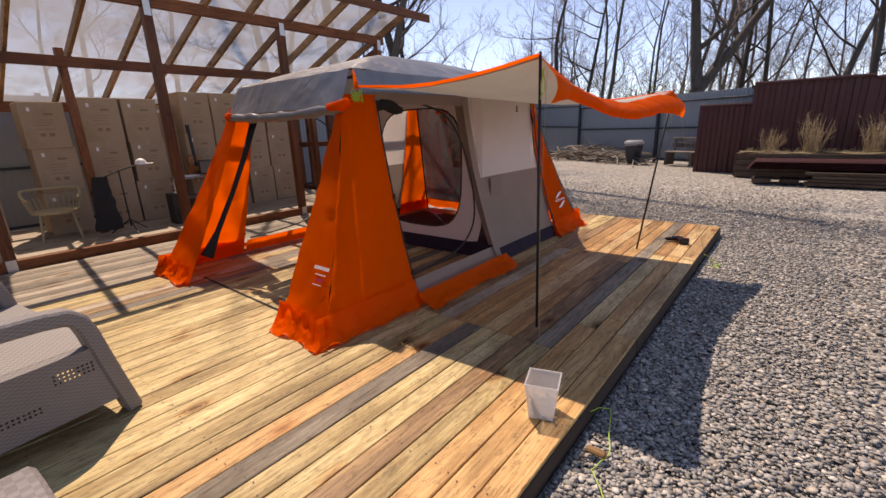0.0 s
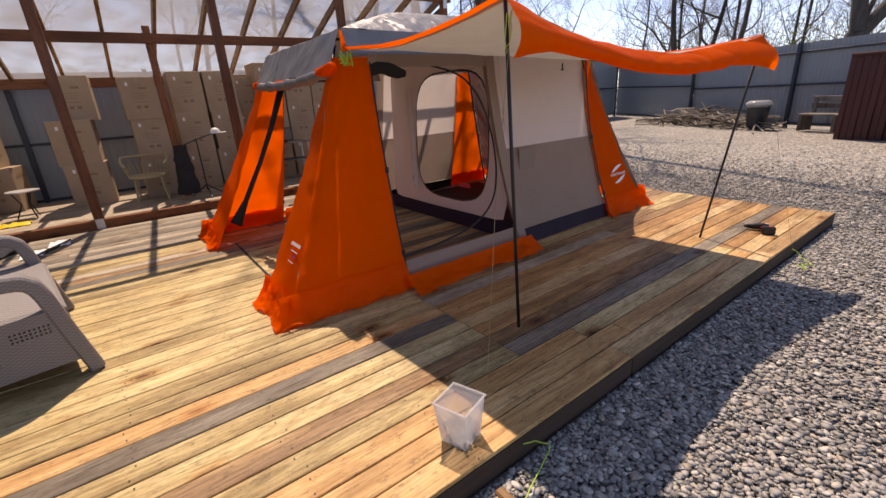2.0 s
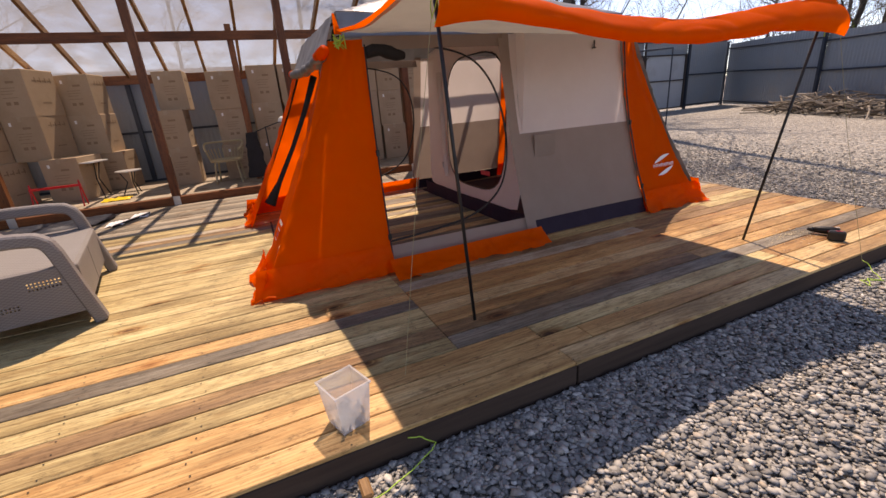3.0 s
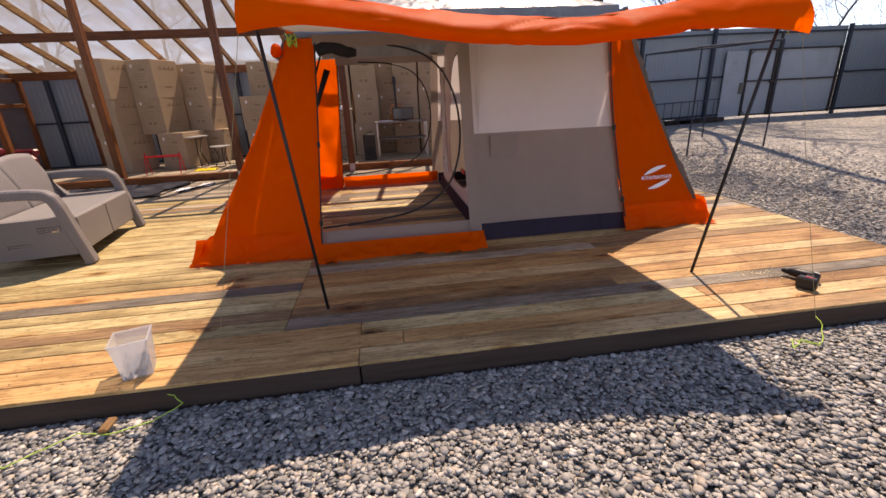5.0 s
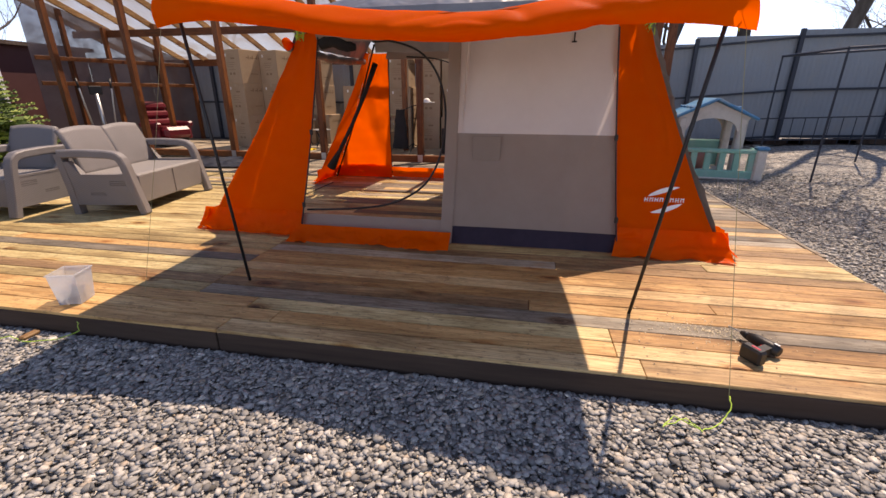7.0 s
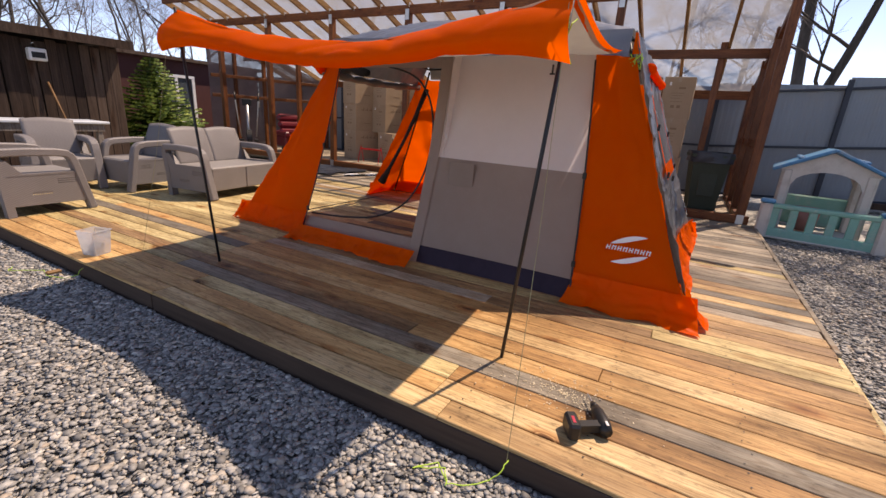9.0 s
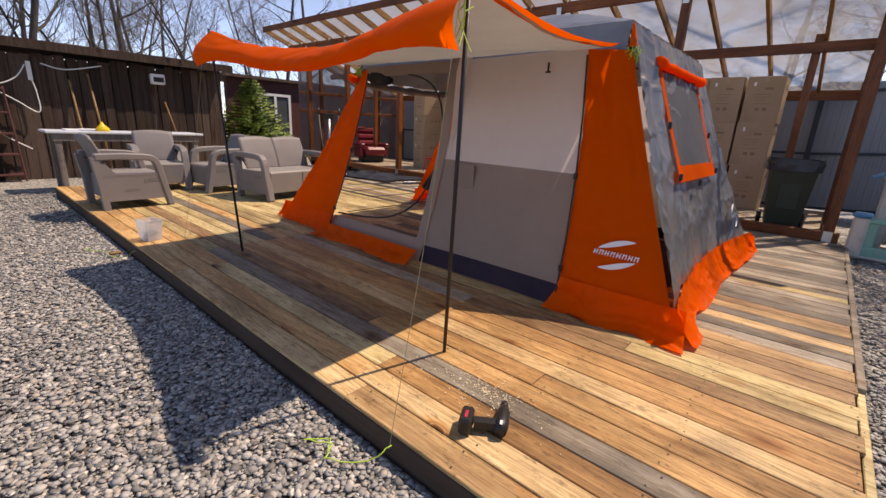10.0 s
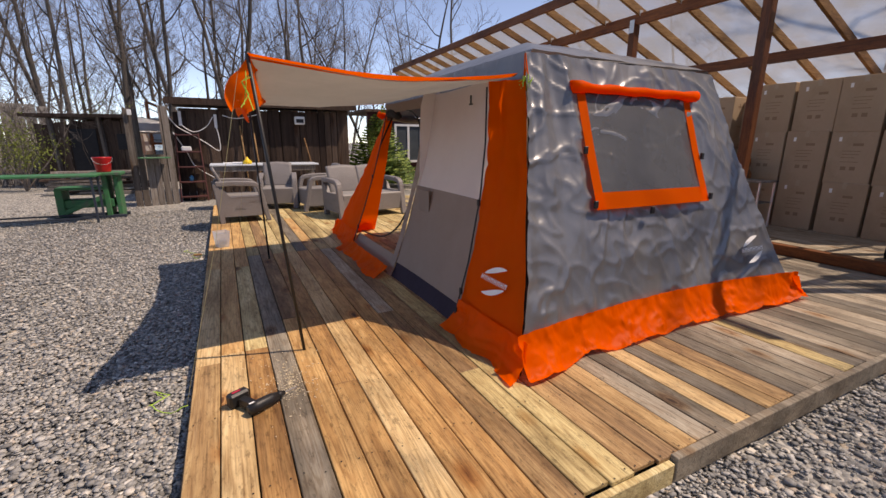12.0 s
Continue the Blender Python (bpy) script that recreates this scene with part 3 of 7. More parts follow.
for x in (-10.78, -9.9, -8.8, -8.0):
    part("end_post", beam(bmesh.new(), (x, end_y(x), 0), (x, end_y(x), roof_z(x) - 0.1), 0.09, 0.09), M_STAIN, carport)
for z in (1.55, 2.1):
    part("end_rail", beam(bmesh.new(), (-10.7, end_y(-10.7) + 0.06, z), (PX, end_y(PX) + 0.06, z), 0.05, 0.09), M_STAIN_Y, carport)
part("side_sheet", sheet(bmesh.new(), lambda u, v: (-10.85 + 3.5 * u, end_y(-10.85 + 3.5 * u) - 0.07, 0.05 + (roof_z(-10.85 + 3.5 * u) - 0.1) * v), 14, 10, 0.02, 2.0, 3), M_SIDEFILM, carport, "milky plastic side sheet", smooth=True)

bm = boxes(((-9.05, 0.2, -0.03), (3.3, 13.7, 0.1)))
tagged(part("carport_floor", bm, M_CONCRETE_FLOOR, None), "pale worn plank floor under the carport", "floor", kind="structure")

# ---- deck ----
deck = thing("deck", (-4, 2.2, 0), 0, "wooden plank deck with a dark edge board on gravel", "deck", built_in_world=True)
tagged(deck, kind="structure")
DX0, DX1, DY0, DY1 = -0.56, -7.27, -2.65, 7.12
part("edge_board", boxes(((DX0 - 0.012, (DY0 + 2.9) / 2, -0.085), (0.035, 2.9 - DY0, 0.13)), bevel=0.004), M_EDGE, deck, "dark stained edge board")
part("edge_board", boxes(((DX0 - 0.012, (DY1 + 2.91) / 2, -0.085), (0.035, DY1 - 2.91, 0.13)), bevel=0.004), M_EDGE, deck, "dark stained edge board")
part("edge_board", boxes((((DX0 - 2.55) / 2 - 0.03, DY1 + 0.018, -0.075), (1.95, 0.035, 0.11)), bevel=0.004), M_DECK, deck, "pale pine end board")
part("edge_board", boxes(((-4.9, DY1 + 0.018, -0.06), (4.66, 0.04, 0.13)), bevel=0.004), M_DECK_GREY, deck, "weathered grey end board")
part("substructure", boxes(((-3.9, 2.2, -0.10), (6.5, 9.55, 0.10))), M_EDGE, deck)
BW = 0.148
rng = random.Random(11)
BOARDS = {}


def board_mesh(length, width, mat):
    key = (round(length, 1), round(width, 3), mat.name)
    if key not in BOARDS:
        BOARDS[key] = mesh_of("board", boxes(((0, 0, -0.0125), (width, round(length, 1), 0.025)), bevel=0.0035))
        BOARDS[key].materials.append(mat)
    return BOARDS[key]


def lay_deck():
    x, row = DX0, 0
    while x - BW > DX1:
        cuts = [DY0]
        if row in (0, 1, 2):
            cuts += [-0.2 + rng.uniform(-0.3, 0.3), 2.9 + 0.25 * (row % 2)]
        else:
            cuts += ([-0.35 + 0.7 * rng.random()] if rng.random() < 0.3 else []) + [2.43 if row < 12 else 2.2 + 0.5 * rng.random()]
        cuts += [5.15 if row in (1, 2) else 5.15 + rng.uniform(-0.9, 0.9)] if row < 3 or rng.random() < 0.35 else []
        cuts += [DY1 + rng.uniform(-0.012, 0.012)]
        for a, b in zip(cuts, cuts[1:]):
            length = round(b - a - 0.004, 1)
            grey = x < -5.4 or (x < -4.5 and b > 6 and rng.random() < 0.85) or (x < -3.2 and b > 6 and rng.random() < 0.3) or (row == 3 and b > 4) or (row > 1 and rng.random() < (0.05 if b < 3 else 0.22 if b > 6 else 0.1))
            mat = M_DECK_GREY if grey else M_DECK_TAN if rng.random() < (0.65 if row == 0 else 0.28 if row < 9 else 0.06) else M_DECK_BROWN if rng.random() < (0.72 if b > 6 else 0.34 if row < 12 else 0.12) else M_DECK
            ob = new("board", board_mesh(b - a, BW - 0.007, mat))
            ob.parent = deck
            ob.matrix_parent_inverse = deck.matrix_basis.inverted()
            ob.matrix_basis = pose(x - BW / 2, (a + b) / 2, rng.uniform(-0.0015, 0.0015), 0, rng.uniform(-0.25, 0.25), 0) @ Matrix.Diagonal((1, (b - a - 0.003) / round(b - a, 1), 1, 1))
        x -= BW
        row += 1


# ---- fences and sheds ----


def ribbed(length, height, rib=0.2, depth=0.014):
    """A profiled steel sheet, length along x, standing on z = 0."""
    bm = bmesh.new()
    xs, k = [], 0.0
    while k < length - 0.01:
        for dx, dy in ((0.0, 0.0), (0.35, 0.0), (0.45, 1.0), (0.85, 1.0), (0.95, 0.0)):
            if k + dx * rib <= length:
                xs.append((k + dx * rib, dy * depth))
        k += rib
    xs.append((length, 0.0))
    lo = [bm.verts.new((x, y, 0)) for x, y in xs]
    hi = [bm.verts.new((x, y, height)) for x, y in xs]
    for i in range(len(xs) - 1):
        bm.faces.new((lo[i], lo[i + 1], hi[i + 1], hi[i]))
    return bm


def fence_base(x, y):
    return ground_z(x, y) + (0.03 if y > 8 else 0.0)


def fence_run(label, a, b, height, bays, base, rails, facing=1, skip_posts=()):
    a, b = Vector(a), Vector(b)
    d = b - a
    rz = math.degrees(math.atan2(d.y, d.x))
    f = thing("fence", (a.x, a.y, 0), rz, label, "fence")
    w = d.length / bays
    panel = mesh_of("panel", ribbed(w - 0.01, height, 0.115, 0.006))
    for i in range(bays):
        g0, g1 = base(*(a + d * (i / bays))), base(*(a + d * ((i + 1) / bays)))
        z = (g0 + g1) / 2
        p = part("panel", panel, M_FENCE, f)
        p.matrix_basis = pose(i * w + 0.005, 0, z + 0.04)
        for r in rails:
            part("rail", beam(bmesh.new(), (i * w, 0.05 * facing, g0 + r), ((i + 1) * w, 0.05 * facing, g1 + r), 0.04, 0.05), M_FENCE_RAIL, f)
        if i in skip_posts:
            continue
        part("post", beam(bmesh.new(), (i * w, 0.09 * facing, g0 - 0.3), (i * w, 0.09 * facing, g0 + height + 0.08), 0.09, 0.09), M_FENCE_RAIL, f)
    return f


fence_run("grey-blue profiled steel yard fence with dark posts", (-11.5, -9.7), (-11.5, 20.1), 2.52, 13, fence_base, (0.1, 1.22, 2.42), facing=-1, skip_posts=(11,))
fence_run("grey-blue profiled steel fence at the yard corner", (-11.5, 20.3), (-7.2, 18.35), 2.3, 1, fence_base, (0.1, 1.25, 2.1), facing=-1)
fence_run("grey-blue profiled steel fence behind the woodpile", (-7.2, 18.35), (3.1, 13.75), 2.2, 3, fence_base, (0.1, 1.15, 2.0), facing=-1)


def maroon_shed():
    s = thing("metal_shed", (-2.1, 14.0, 0), 0, "maroon profiled steel shed beside the gravel yard", "shed", built_in_world=True)
    for x0, x1, y, h in ((-2.13, -0.94, 14.1, 1.86), (-0.94, 1.3, 14.0, 2.34), (1.3, 3.6, 14.0, 2.28), (3.6, 7.2, 14.0, 2.25)):
        p = part("panel", ribbed(x1 - x0, h, 0.24, 0.03), M_MAROON, s)
        p.matrix_basis = pose(x0, y, 0.03)
        part("cap", boxes((((x0 + x1) / 2, y + 0.0, h - 0.01), (x1 - x0, 0.09, 0.06)), bevel=0.01), M_MAROON, s)
    for x, h in ((-0.94, 2.28), (7.2, 2.25)):
        part("side_wall", boxes(((x + 0.02, 15.0, h / 2), (0.04, 1.95, h - 0.02))), M_MAROON, s)
    part("side_wall", boxes(((-2.11, 14.6, 0.9), (0.04, 0.95, 1.85))), M_MAROON, s)
    part("roof", boxes(((3.1, 15.0, 2.26), (8.2, 1.95, 0.05))), M_MAROON, s)
    return s


maroon_shed()


def plank_wall(name, label, a, b, h0, h1, base, mat, w=0.16, seed=0, lean=0.0):
    """A wall of upright planks from a to b."""
    a, b = Vector((*a, 0)), Vector((*b, 0))
    d = b - a
    s = thing(name, (a.x, a.y, 0), math.degrees(math.atan2(d.y, d.x)), label, "wall" if "wall" in name else "shed")
    r = random.Random(seed)
    k, n = 0.0, int(d.length / w)
    shapes = [mesh_of("plank", boxes(((0, 0, 0.5), (w - 0.008, 0.028, 1.0)), bevel=0.004)) for _ in range(2)]
    for i in range(n):
        u = (i + 0.5) / n
        p = part("plank", shapes[i % 2], mat, s)
        h = h0 + (h1 - h0) * u + r.uniform(-0.05, 0.05)
        p.matrix_basis = pose((i + 0.5) * d.length / n, r.uniform(-0.01, 0.01), base, 0, r.uniform(-0.6, 0.6), 0) @ Matrix.Diagonal((1, 1, h, 1))
    return s


SHED_Y = -5.05
wall = plank_wall("wooden_shed", "long dark weathered plank shed with a tin roof edge", (-4.3, SHED_Y), (0.2, SHED_Y), 2.45, 2.3, -0.15, M_OLDWOOD, 0.17, 3)
part("roof", boxes(((2.2, -1.2, 2.42), (4.8, 2.9, 0.06)), ((2.2, 0.28, 2.36), (4.8, 0.05, 0.16))), M_OLDWOOD, wall, "dark tin and board roof edge")
part("back_wall", boxes(((2.25, -2.4, 1.1), (4.5, 0.05, 2.5)), ((0.03, -1.2, 1.1), (0.05, 2.4, 2.5))), M_OLDWOOD, wall)
plank_wall("plank_screen", "grey weathered plank screen at the shed corner", (0.22, -4.55), (1.1, -4.2), 2.35, 2.25, -0.15, M_GREYWOOD, 0.15, 5)

# ---- tent ----
TY0, TY1 = 1.45, 6.32          # outer corners at the foot
TOP = 2.04                     # eave height
FX0, FX1 = -2.32, -2.92        # front face at foot and eave
BX0, BX1 = -5.5, -4.92
EY0, EY1 = 2.44, 5.48          # corners at the eave


def front_x(z):
    return curve3(z, (0, FX0), (1.0, -2.64), (TOP, FX1 + 0.1))


def back_x(z):
    return curve3(z, (0, BX0), (1.0, -5.2), (TOP, BX1 - 0.03))


def south_y(z):
    return curve3(z, (0, TY0), (1.0, 1.98), (TOP, EY0))


def north_y(z):
    return curve3(z, (0, 6.28), (1.0, 5.85), (TOP, EY1))


tent = thing("cabin_tent", (-3.9, 3.9, 0), 0, "orange and grey cabin tent with rolled-up doors on the deck", "tent", built_in_world=True)


def leg(front, south, inner_foot, inner_top, side_foot, side_top):
    """An orange corner leg: a panel on the long face, one on the end face, and loose skirts at the foot."""
    fx = front_x if front else back_x
    cy = south_y if south else north_y
    sgn = 1 if south else -1
    out = 1 if front else -1
    zt = 1.84
    lean = ((-0.17, -0.05) if south else (-0.02, 0.12)) if front else (0.0, 0.0)      # set-off of the corner and the inner edge at the top

    def face(u, v):
        z = zt * v
        y = cy(z) + u * ((inner_foot + (inner_top - inner_foot) * v) - cy(z))
        pull = 0.010 * math.sin(10 * u + 5 * v + 2 * math.sin(4 * v)) * math.sin(math.pi * u) * (0.4 + v)
        return (fx(z) + out * (0.012 * math.sin(math.pi * u) + pull) + (lean[0] + (lean[1] - lean[0]) * u) * v * v, y, z)

    part("corner_leg", sheet(bmesh.new(), face, 30, 40, 0.010, 3.0, 2 + south, 0.016), M_ORANGE, tent, "orange fabric corner leg", smooth=True)
    if side_foot:
        def side(u, v):
            z = zt * v
            x = fx(z) + u * ((side_foot + (side_top - side_foot) * v) - fx(z))
            return (x + lean[0] * v * v * (1 - u), cy(z) - sgn * 0.01 * math.sin(math.pi * u), z)
        part("corner_leg_side", sheet(bmesh.new(), side, 12, 36, 0.012, 3.0, 5, 0.014), M_ORANGE, tent, "orange fabric side of the leg", smooth=True)

        def skirt2(u, v):
            x = fx(0) + u * (side_foot - fx(0))
            w = 1 - v
            return (x + 0.02 * math.sin(17 * u) + 0.03 * out * w, cy(0.16) - sgn * (0.02 + 0.13 * w ** 1.4 + 0.02 * w * math.sin(8 * u + 1)), 0.006 + 0.21 * v ** 1.5 + 0.012 * w * (1 + math.sin(21 * u)))
        part("skirt", sheet(bmesh.new(), skirt2, 44, 14, 0.012, 6.0, 7, 0.018), M_SKIRT, tent, smooth=True)

    def skirt(u, v):
        w = 1 - v
        y = cy(0) + u * (inner_foot - cy(0)) - sgn * 0.06 * w * (1 - u) + sgn * 0.04 * w * u ** 4
        flare = 0.12 + 0.07 * noise.noise((4.5 * u, sgn * 3.1, out * 1.7)) + 0.06 * u ** 5
        return (fx(0.18) + out * (0.012 + flare * w ** 1.3 + 0.018 * w * math.sin(9 * u + 2)), y + 0.02 * w * math.sin(23 * u), 0.006 + 0.22 * v ** 1.5 + 0.012 * w * (1 + math.sin(19 * u)))
    part("skirt", sheet(bmesh.new(), skirt, 52, 14, 0.012, 6.0, 3, 0.018), M_SKIRT, tent, smooth=True)
    pts = [(fx(z) + out * 0.012 + lean[1] * (z / zt) ** 2, inner_foot + (inner_top - inner_foot) * z / zt, z) for z in (0.08, 0.5, 1.0, 1.4, 1.8)]
    part("zip", tube(bmesh.new(), pts, 0.007, 6), M_BLACK, tent)
    for k in (0.28, 0.95):
        part("toggle", boxes(((fx(k) + out * 0.018 + lean[1] * (k / zt) ** 2, inner_foot + (inner_top - inner_foot) * k / zt, k), (0.02, 0.028, 0.05)), bevel=0.004), M_BLACK, tent)


leg(True, True, 2.50, 2.62, -2.98, -3.02)
leg(True, False, 5.43, 5.28, None, None)
leg(False, True, 2.45, 2.62, -4.72, -4.80)
leg(False, False, 5.43, 5.28, None, None)

CX, CY = (FX1 + BX1) / 2, (EY0 + EY1) / 2


def roof(u, v):
    a, b = 2 * u - 1, 2 * v - 1
    r = max(abs(a), abs(b))
    lift = (1 - r ** 1.7)
    return (CX + a * (FX1 - BX1) / 2, CY + b * (EY1 - EY0) / 2, TOP + 0.35 * lift + 0.02 * (abs(a) * abs(b)) ** 3)


part("roof", sheet(bmesh.new(), roof, 36, 36, 0.012, 3.5, 1), M_SILVER, tent, "silver-grey coated roof", smooth=True)


def band(p, q, drop, flare, seed):
    """The grey border that hangs from the eave between two corners."""
    p, q = Vector(p), Vector(q)
    n = Vector((q.y - p.y, p.x - q.x, 0)).normalized()
    if n.dot(Vector((CX, CY, 0)) - p) > 0:
        n = -n
    return sheet(bmesh.new(), lambda u, v: p.lerp(q, u) + n * (0.01 + flare * v) + Vector((0, 0, 0.012 - drop * v)), 30, 8, 0.012, 6.0, seed)


FL, FR, BL, BR = (FX1, EY0, TOP), (FX1, EY1, TOP), (BX1, EY0, TOP), (BX1, EY1, TOP)
part("eave_band", band(FL, FR, 0.2, 0.05, 1), M_SILVER, tent, smooth=True)
part("eave_band", band(BL, BR, 0.2, 0.05, 2), M_SILVER, tent, smooth=True)
# south end: valance with the rolled-up door
part("valance", band(FL, BL, 0.3, 0.14, 3), M_SILVER, tent, "grey valance above the open end", smooth=True)
roll = [(FX1 + 0.03 - 0.11 * i * 2.1 / 2.2, EY0 - 0.17 + 0.02 * math.sin(2.1 * i), TOP - 0.31 - 0.035 * math.sin(math.pi * i / 19)) for i in range(20)]
part("rolled_door", tube(bmesh.new(), roll, [0.044 + 0.006 * math.sin(2.3 * i) + 0.006 * math.sin(5.1 * i) for i in range(20)], 10), M_SILVER, tent, "rolled-up grey door", smooth=True)
part("roll_end", tube(bmesh.new(), [(FX1 + 0.10, EY0 - 0.15, TOP - 0.27), (FX1 + 0.02, EY0 - 0.17, TOP - 0.3), (FX1 - 0.12, EY0 - 0.18, TOP - 0.3)], [0.04, 0.05, 0.035], 10), M_ORANGE, tent, "orange rolled fabric end", smooth=True)
part("roll_end", tube(bmesh.new(), [(BX1 + 0.12, EY0 - 0.18, TOP - 0.3), (BX1 + 0.02, EY0 - 0.17, TOP - 0.3)], [0.035, 0.045], 10), M_ORANGE, tent, smooth=True)
# mesh door gathered at the far leg
part("gathered_mesh_door", tube(bmesh.new(), [(-4.78, south_y(z) + 0.10 + 0.10 * math.sin(z), z) for z in (0.25, 0.5, 0.9, 1.3, 1.7)], [0.07, 0.03, 0.026, 0.03, 0.04], 8), M_BLACK_CLOTH, tent, "gathered black mesh door", smooth=True)

# right half of the front: closed bedroom panel
PY0, PY1 = 3.98, 5.44


def front_panel(z0, z1, m, name, seed, label="", fx=front_x, sg=1):
    def f(u, v):
        z = z0 + (z1 - z0) * v
        top = 5.44 - 0.16 * z / 1.84
        return (fx(z) - sg * 0.03 - sg * 0.012 * math.sin(math.pi * u) + (0.11 * u * (z / 1.84) ** 2 if sg > 0 else 0.0), PY0 + u * (top - PY0), z)
    return part(name, sheet(bmesh.new(), f, 16, 10, 0.012, 3.2, seed), m, tent, label, smooth=True)


for fx, sg in ((front_x, 1), (back_x, -1)):
    front_panel(0.0, 0.15, M_TUB, "tub_wall", 1, "dark purple groundsheet edge", fx, sg)
    front_panel(0.15, 0.96, M_BROWN_CLOTH, "lower_panel", 2, "brown-grey lower wall panel", fx, sg)
    front_panel(0.96, 1.86, M_WHITE_CLOTH, "upper_panel", 3, "pale grey upper wall panel", fx, sg)
    part("side_strip", sheet(bmesh.new(), lambda u, v: (fx(1.88 * v) - sg * 0.015, 3.88 + 0.11 * u, 1.88 * v), 2, 16, 0.004, 4), M_BROWN_CLOTH, tent, smooth=True)
part("pocket", boxes(((front_x(0.85) - 0.005, 4.26, 0.83), (0.008, 0.25, 0.22)), bevel=0.003), M_BROWN_CLOTH, tent)
part("hook", boxes(((front_x(1.74) + 0.06, 4.95, 1.74), (0.01, 0.012, 0.07)), ((front_x(1.74) + 0.06, 4.95, 1.705), (0.012, 0.04, 0.012))), M_BLACK, tent)

# left half of the front and back: open doorways with thresholds and zip arcs
for fx, sg in ((front_x, 1), (back_x, -1)):
    part("threshold", sheet(bmesh.new(), lambda u, v: (fx(0) - sg * (0.02 + 0.1 * v), 2.48 + 1.48 * u, 0.02 + 0.17 * v), 20, 3, 0.01, 6), M_BROWN_CLOTH if sg > 0 else M_ORANGE, tent, smooth=True)
    part("sill_flap", sheet(bmesh.new(), lambda u, v: (fx(0) + sg * (0.03 + 0.17 * v + 0.03 * math.sin(8 * u + 1) * v), 2.46 + 1.53 * u, 0.12 - 0.11 * v ** 0.6 + 0.012 * math.sin(25 * u) * v), 40, 8, 0.022, 8, 0, 0.02), M_SKIRT, tent, "loose orange flap at the doorway", smooth=True)
    arc = [(2.52, 0.22), (3.0, 0.25), (3.4, 0.32), (3.7, 0.5), (3.84, 0.8), (3.86, 1.15), (3.78, 1.45), (3.6, 1.66), (3.3, 1.76), (2.9, 1.79)]
    part("door_zip", tube(bmesh.new(), rounded([(fx(z) - sg * 0.06, y, z) for y, z in arc]), 0.010, 6), M_BLACK, tent, "black door zip arc", smooth=True)
    part("door_top", sheet(bmesh.new(), lambda u, v: (fx(1.86) - sg * 0.04 * v, 2.6 + 1.32 * u, 1.86 - 0.10 * v), 12, 3, 0.008, 5), M_BROWN_CLOTH, tent, smooth=True)
part("rolled_mesh_door", tube(bmesh.new(), [(front_x(1.75) - 0.08, 2.62 + 0.07 * i, 1.74 + 0.03 * math.sin(i)) for i in range(6)], [0.05, 0.06, 0.055, 0.06, 0.05, 0.03], 9), M_BLACK_CLOTH, tent, "black rolled mesh door", smooth=True)

# north end wall with window


def north_wall(u, v):
    z = 0.2 + (TOP - 0.22) * v
    x0, x1 = front_x(z), back_x(z)
    fold = 0.011 * math.sin(38 * u + 5 * math.sin(9 * u) + 3 * v) * (0.3 + v) * (1 - 0.6 * u) + 0.011 * math.sin(23 * (u + 0.45 * v)) * (1 - v)
    return (x0 + (x1 - x0) * u, north_y(z) + 0.02 - 0.14 * math.sin(math.pi * u) ** 0.8 * (1 - v) ** 2 + fold, z)


part("end_wall", sheet(bmesh.new(), north_wall, 150, 110, 0.006, 3.4, 9, 0.016), M_SILVER, tent, "crinkled silver-grey end wall", smooth=True)


def north_skirt(u, v):
    w = 1 - v
    x = FX0 - 0.02 * (1 - u) + (BX0 - FX0 - 0.02) * u
    return (x + 0.02 * math.sin(31 * u), north_y(0.24) + 0.062 + 0.15 * w ** 1.3 + 0.035 * w * math.sin(14 * u + 3 * math.sin(5 * u)) - 0.15 * math.sin(math.pi * u) ** 0.8, 0.008 + 0.25 * v ** 1.5 + 0.015 * w * (1 + math.sin(40 * u)))


part("skirt", sheet(bmesh.new(), north_skirt, 150, 16, 0.010, 6.0, 4, 0.018), M_SKIRT, tent, "orange ground skirt", smooth=True)
WX0, WX1, WZ0, WZ1 = -3.24, -4.54, 0.93, 1.77


def on_north(x, z, lift):
    return (x, north_y(z) + lift - 0.02, z)


def window_part(x0, x1, z0, z1, lift):
    return lambda u, v: on_north(x0 + (x1 - x0) * u, z0 + (z1 - z0) * v, lift)


win = part("window", sheet(bmesh.new(), window_part(WX0 - 0.06, WX1 + 0.06, WZ0 + 0.08, WZ1, 0.05), 10, 10), see_through("window_mesh", 0.28, (0.075, 0.08, 0.09), 0.6, 0.1), tent, "dark mesh window with orange border", smooth=True)
for a, b, c, d in ((WX0, WX1, WZ0, WZ0 + 0.12), (WX0, WX0 - 0.085, WZ0, WZ1), (WX1 + 0.085, WX1, WZ0, WZ1)):
    part("window_border", sheet(bmesh.new(), window_part(a, b, c, d, 0.058), 8, 8, 0.004, 8), M_ORANGE, win, smooth=True)
rp = [on_north(WX0 + 0.06 - (WX0 - WX1 + 0.12) * i / 15, WZ1 + 0.03 + 0.004 * math.sin(1.7 * i), 0.08) for i in range(16)]
part("window_roll", tube(bmesh.new(), rp, [0.046 if i in (0, 1, 14, 15) else 0.034 + 0.003 * math.sin(1.9 * i) for i in range(16)], 12), M_ORANGE, win, "rolled orange window cover", smooth=True)
for x, z in ((WX0 + 0.015, 0.97), (WX0 + 0.015, 1.35), (WX1 - 0.015, 0.97), (WX1 - 0.015, 1.3), (-3.8, 0.9)):
    part("toggle", boxes((on_north(x, z, 0.07), (0.035, 0.02, 0.055)), bevel=0.004), M_BLACK, win)

# bedroom partition with its rounded door


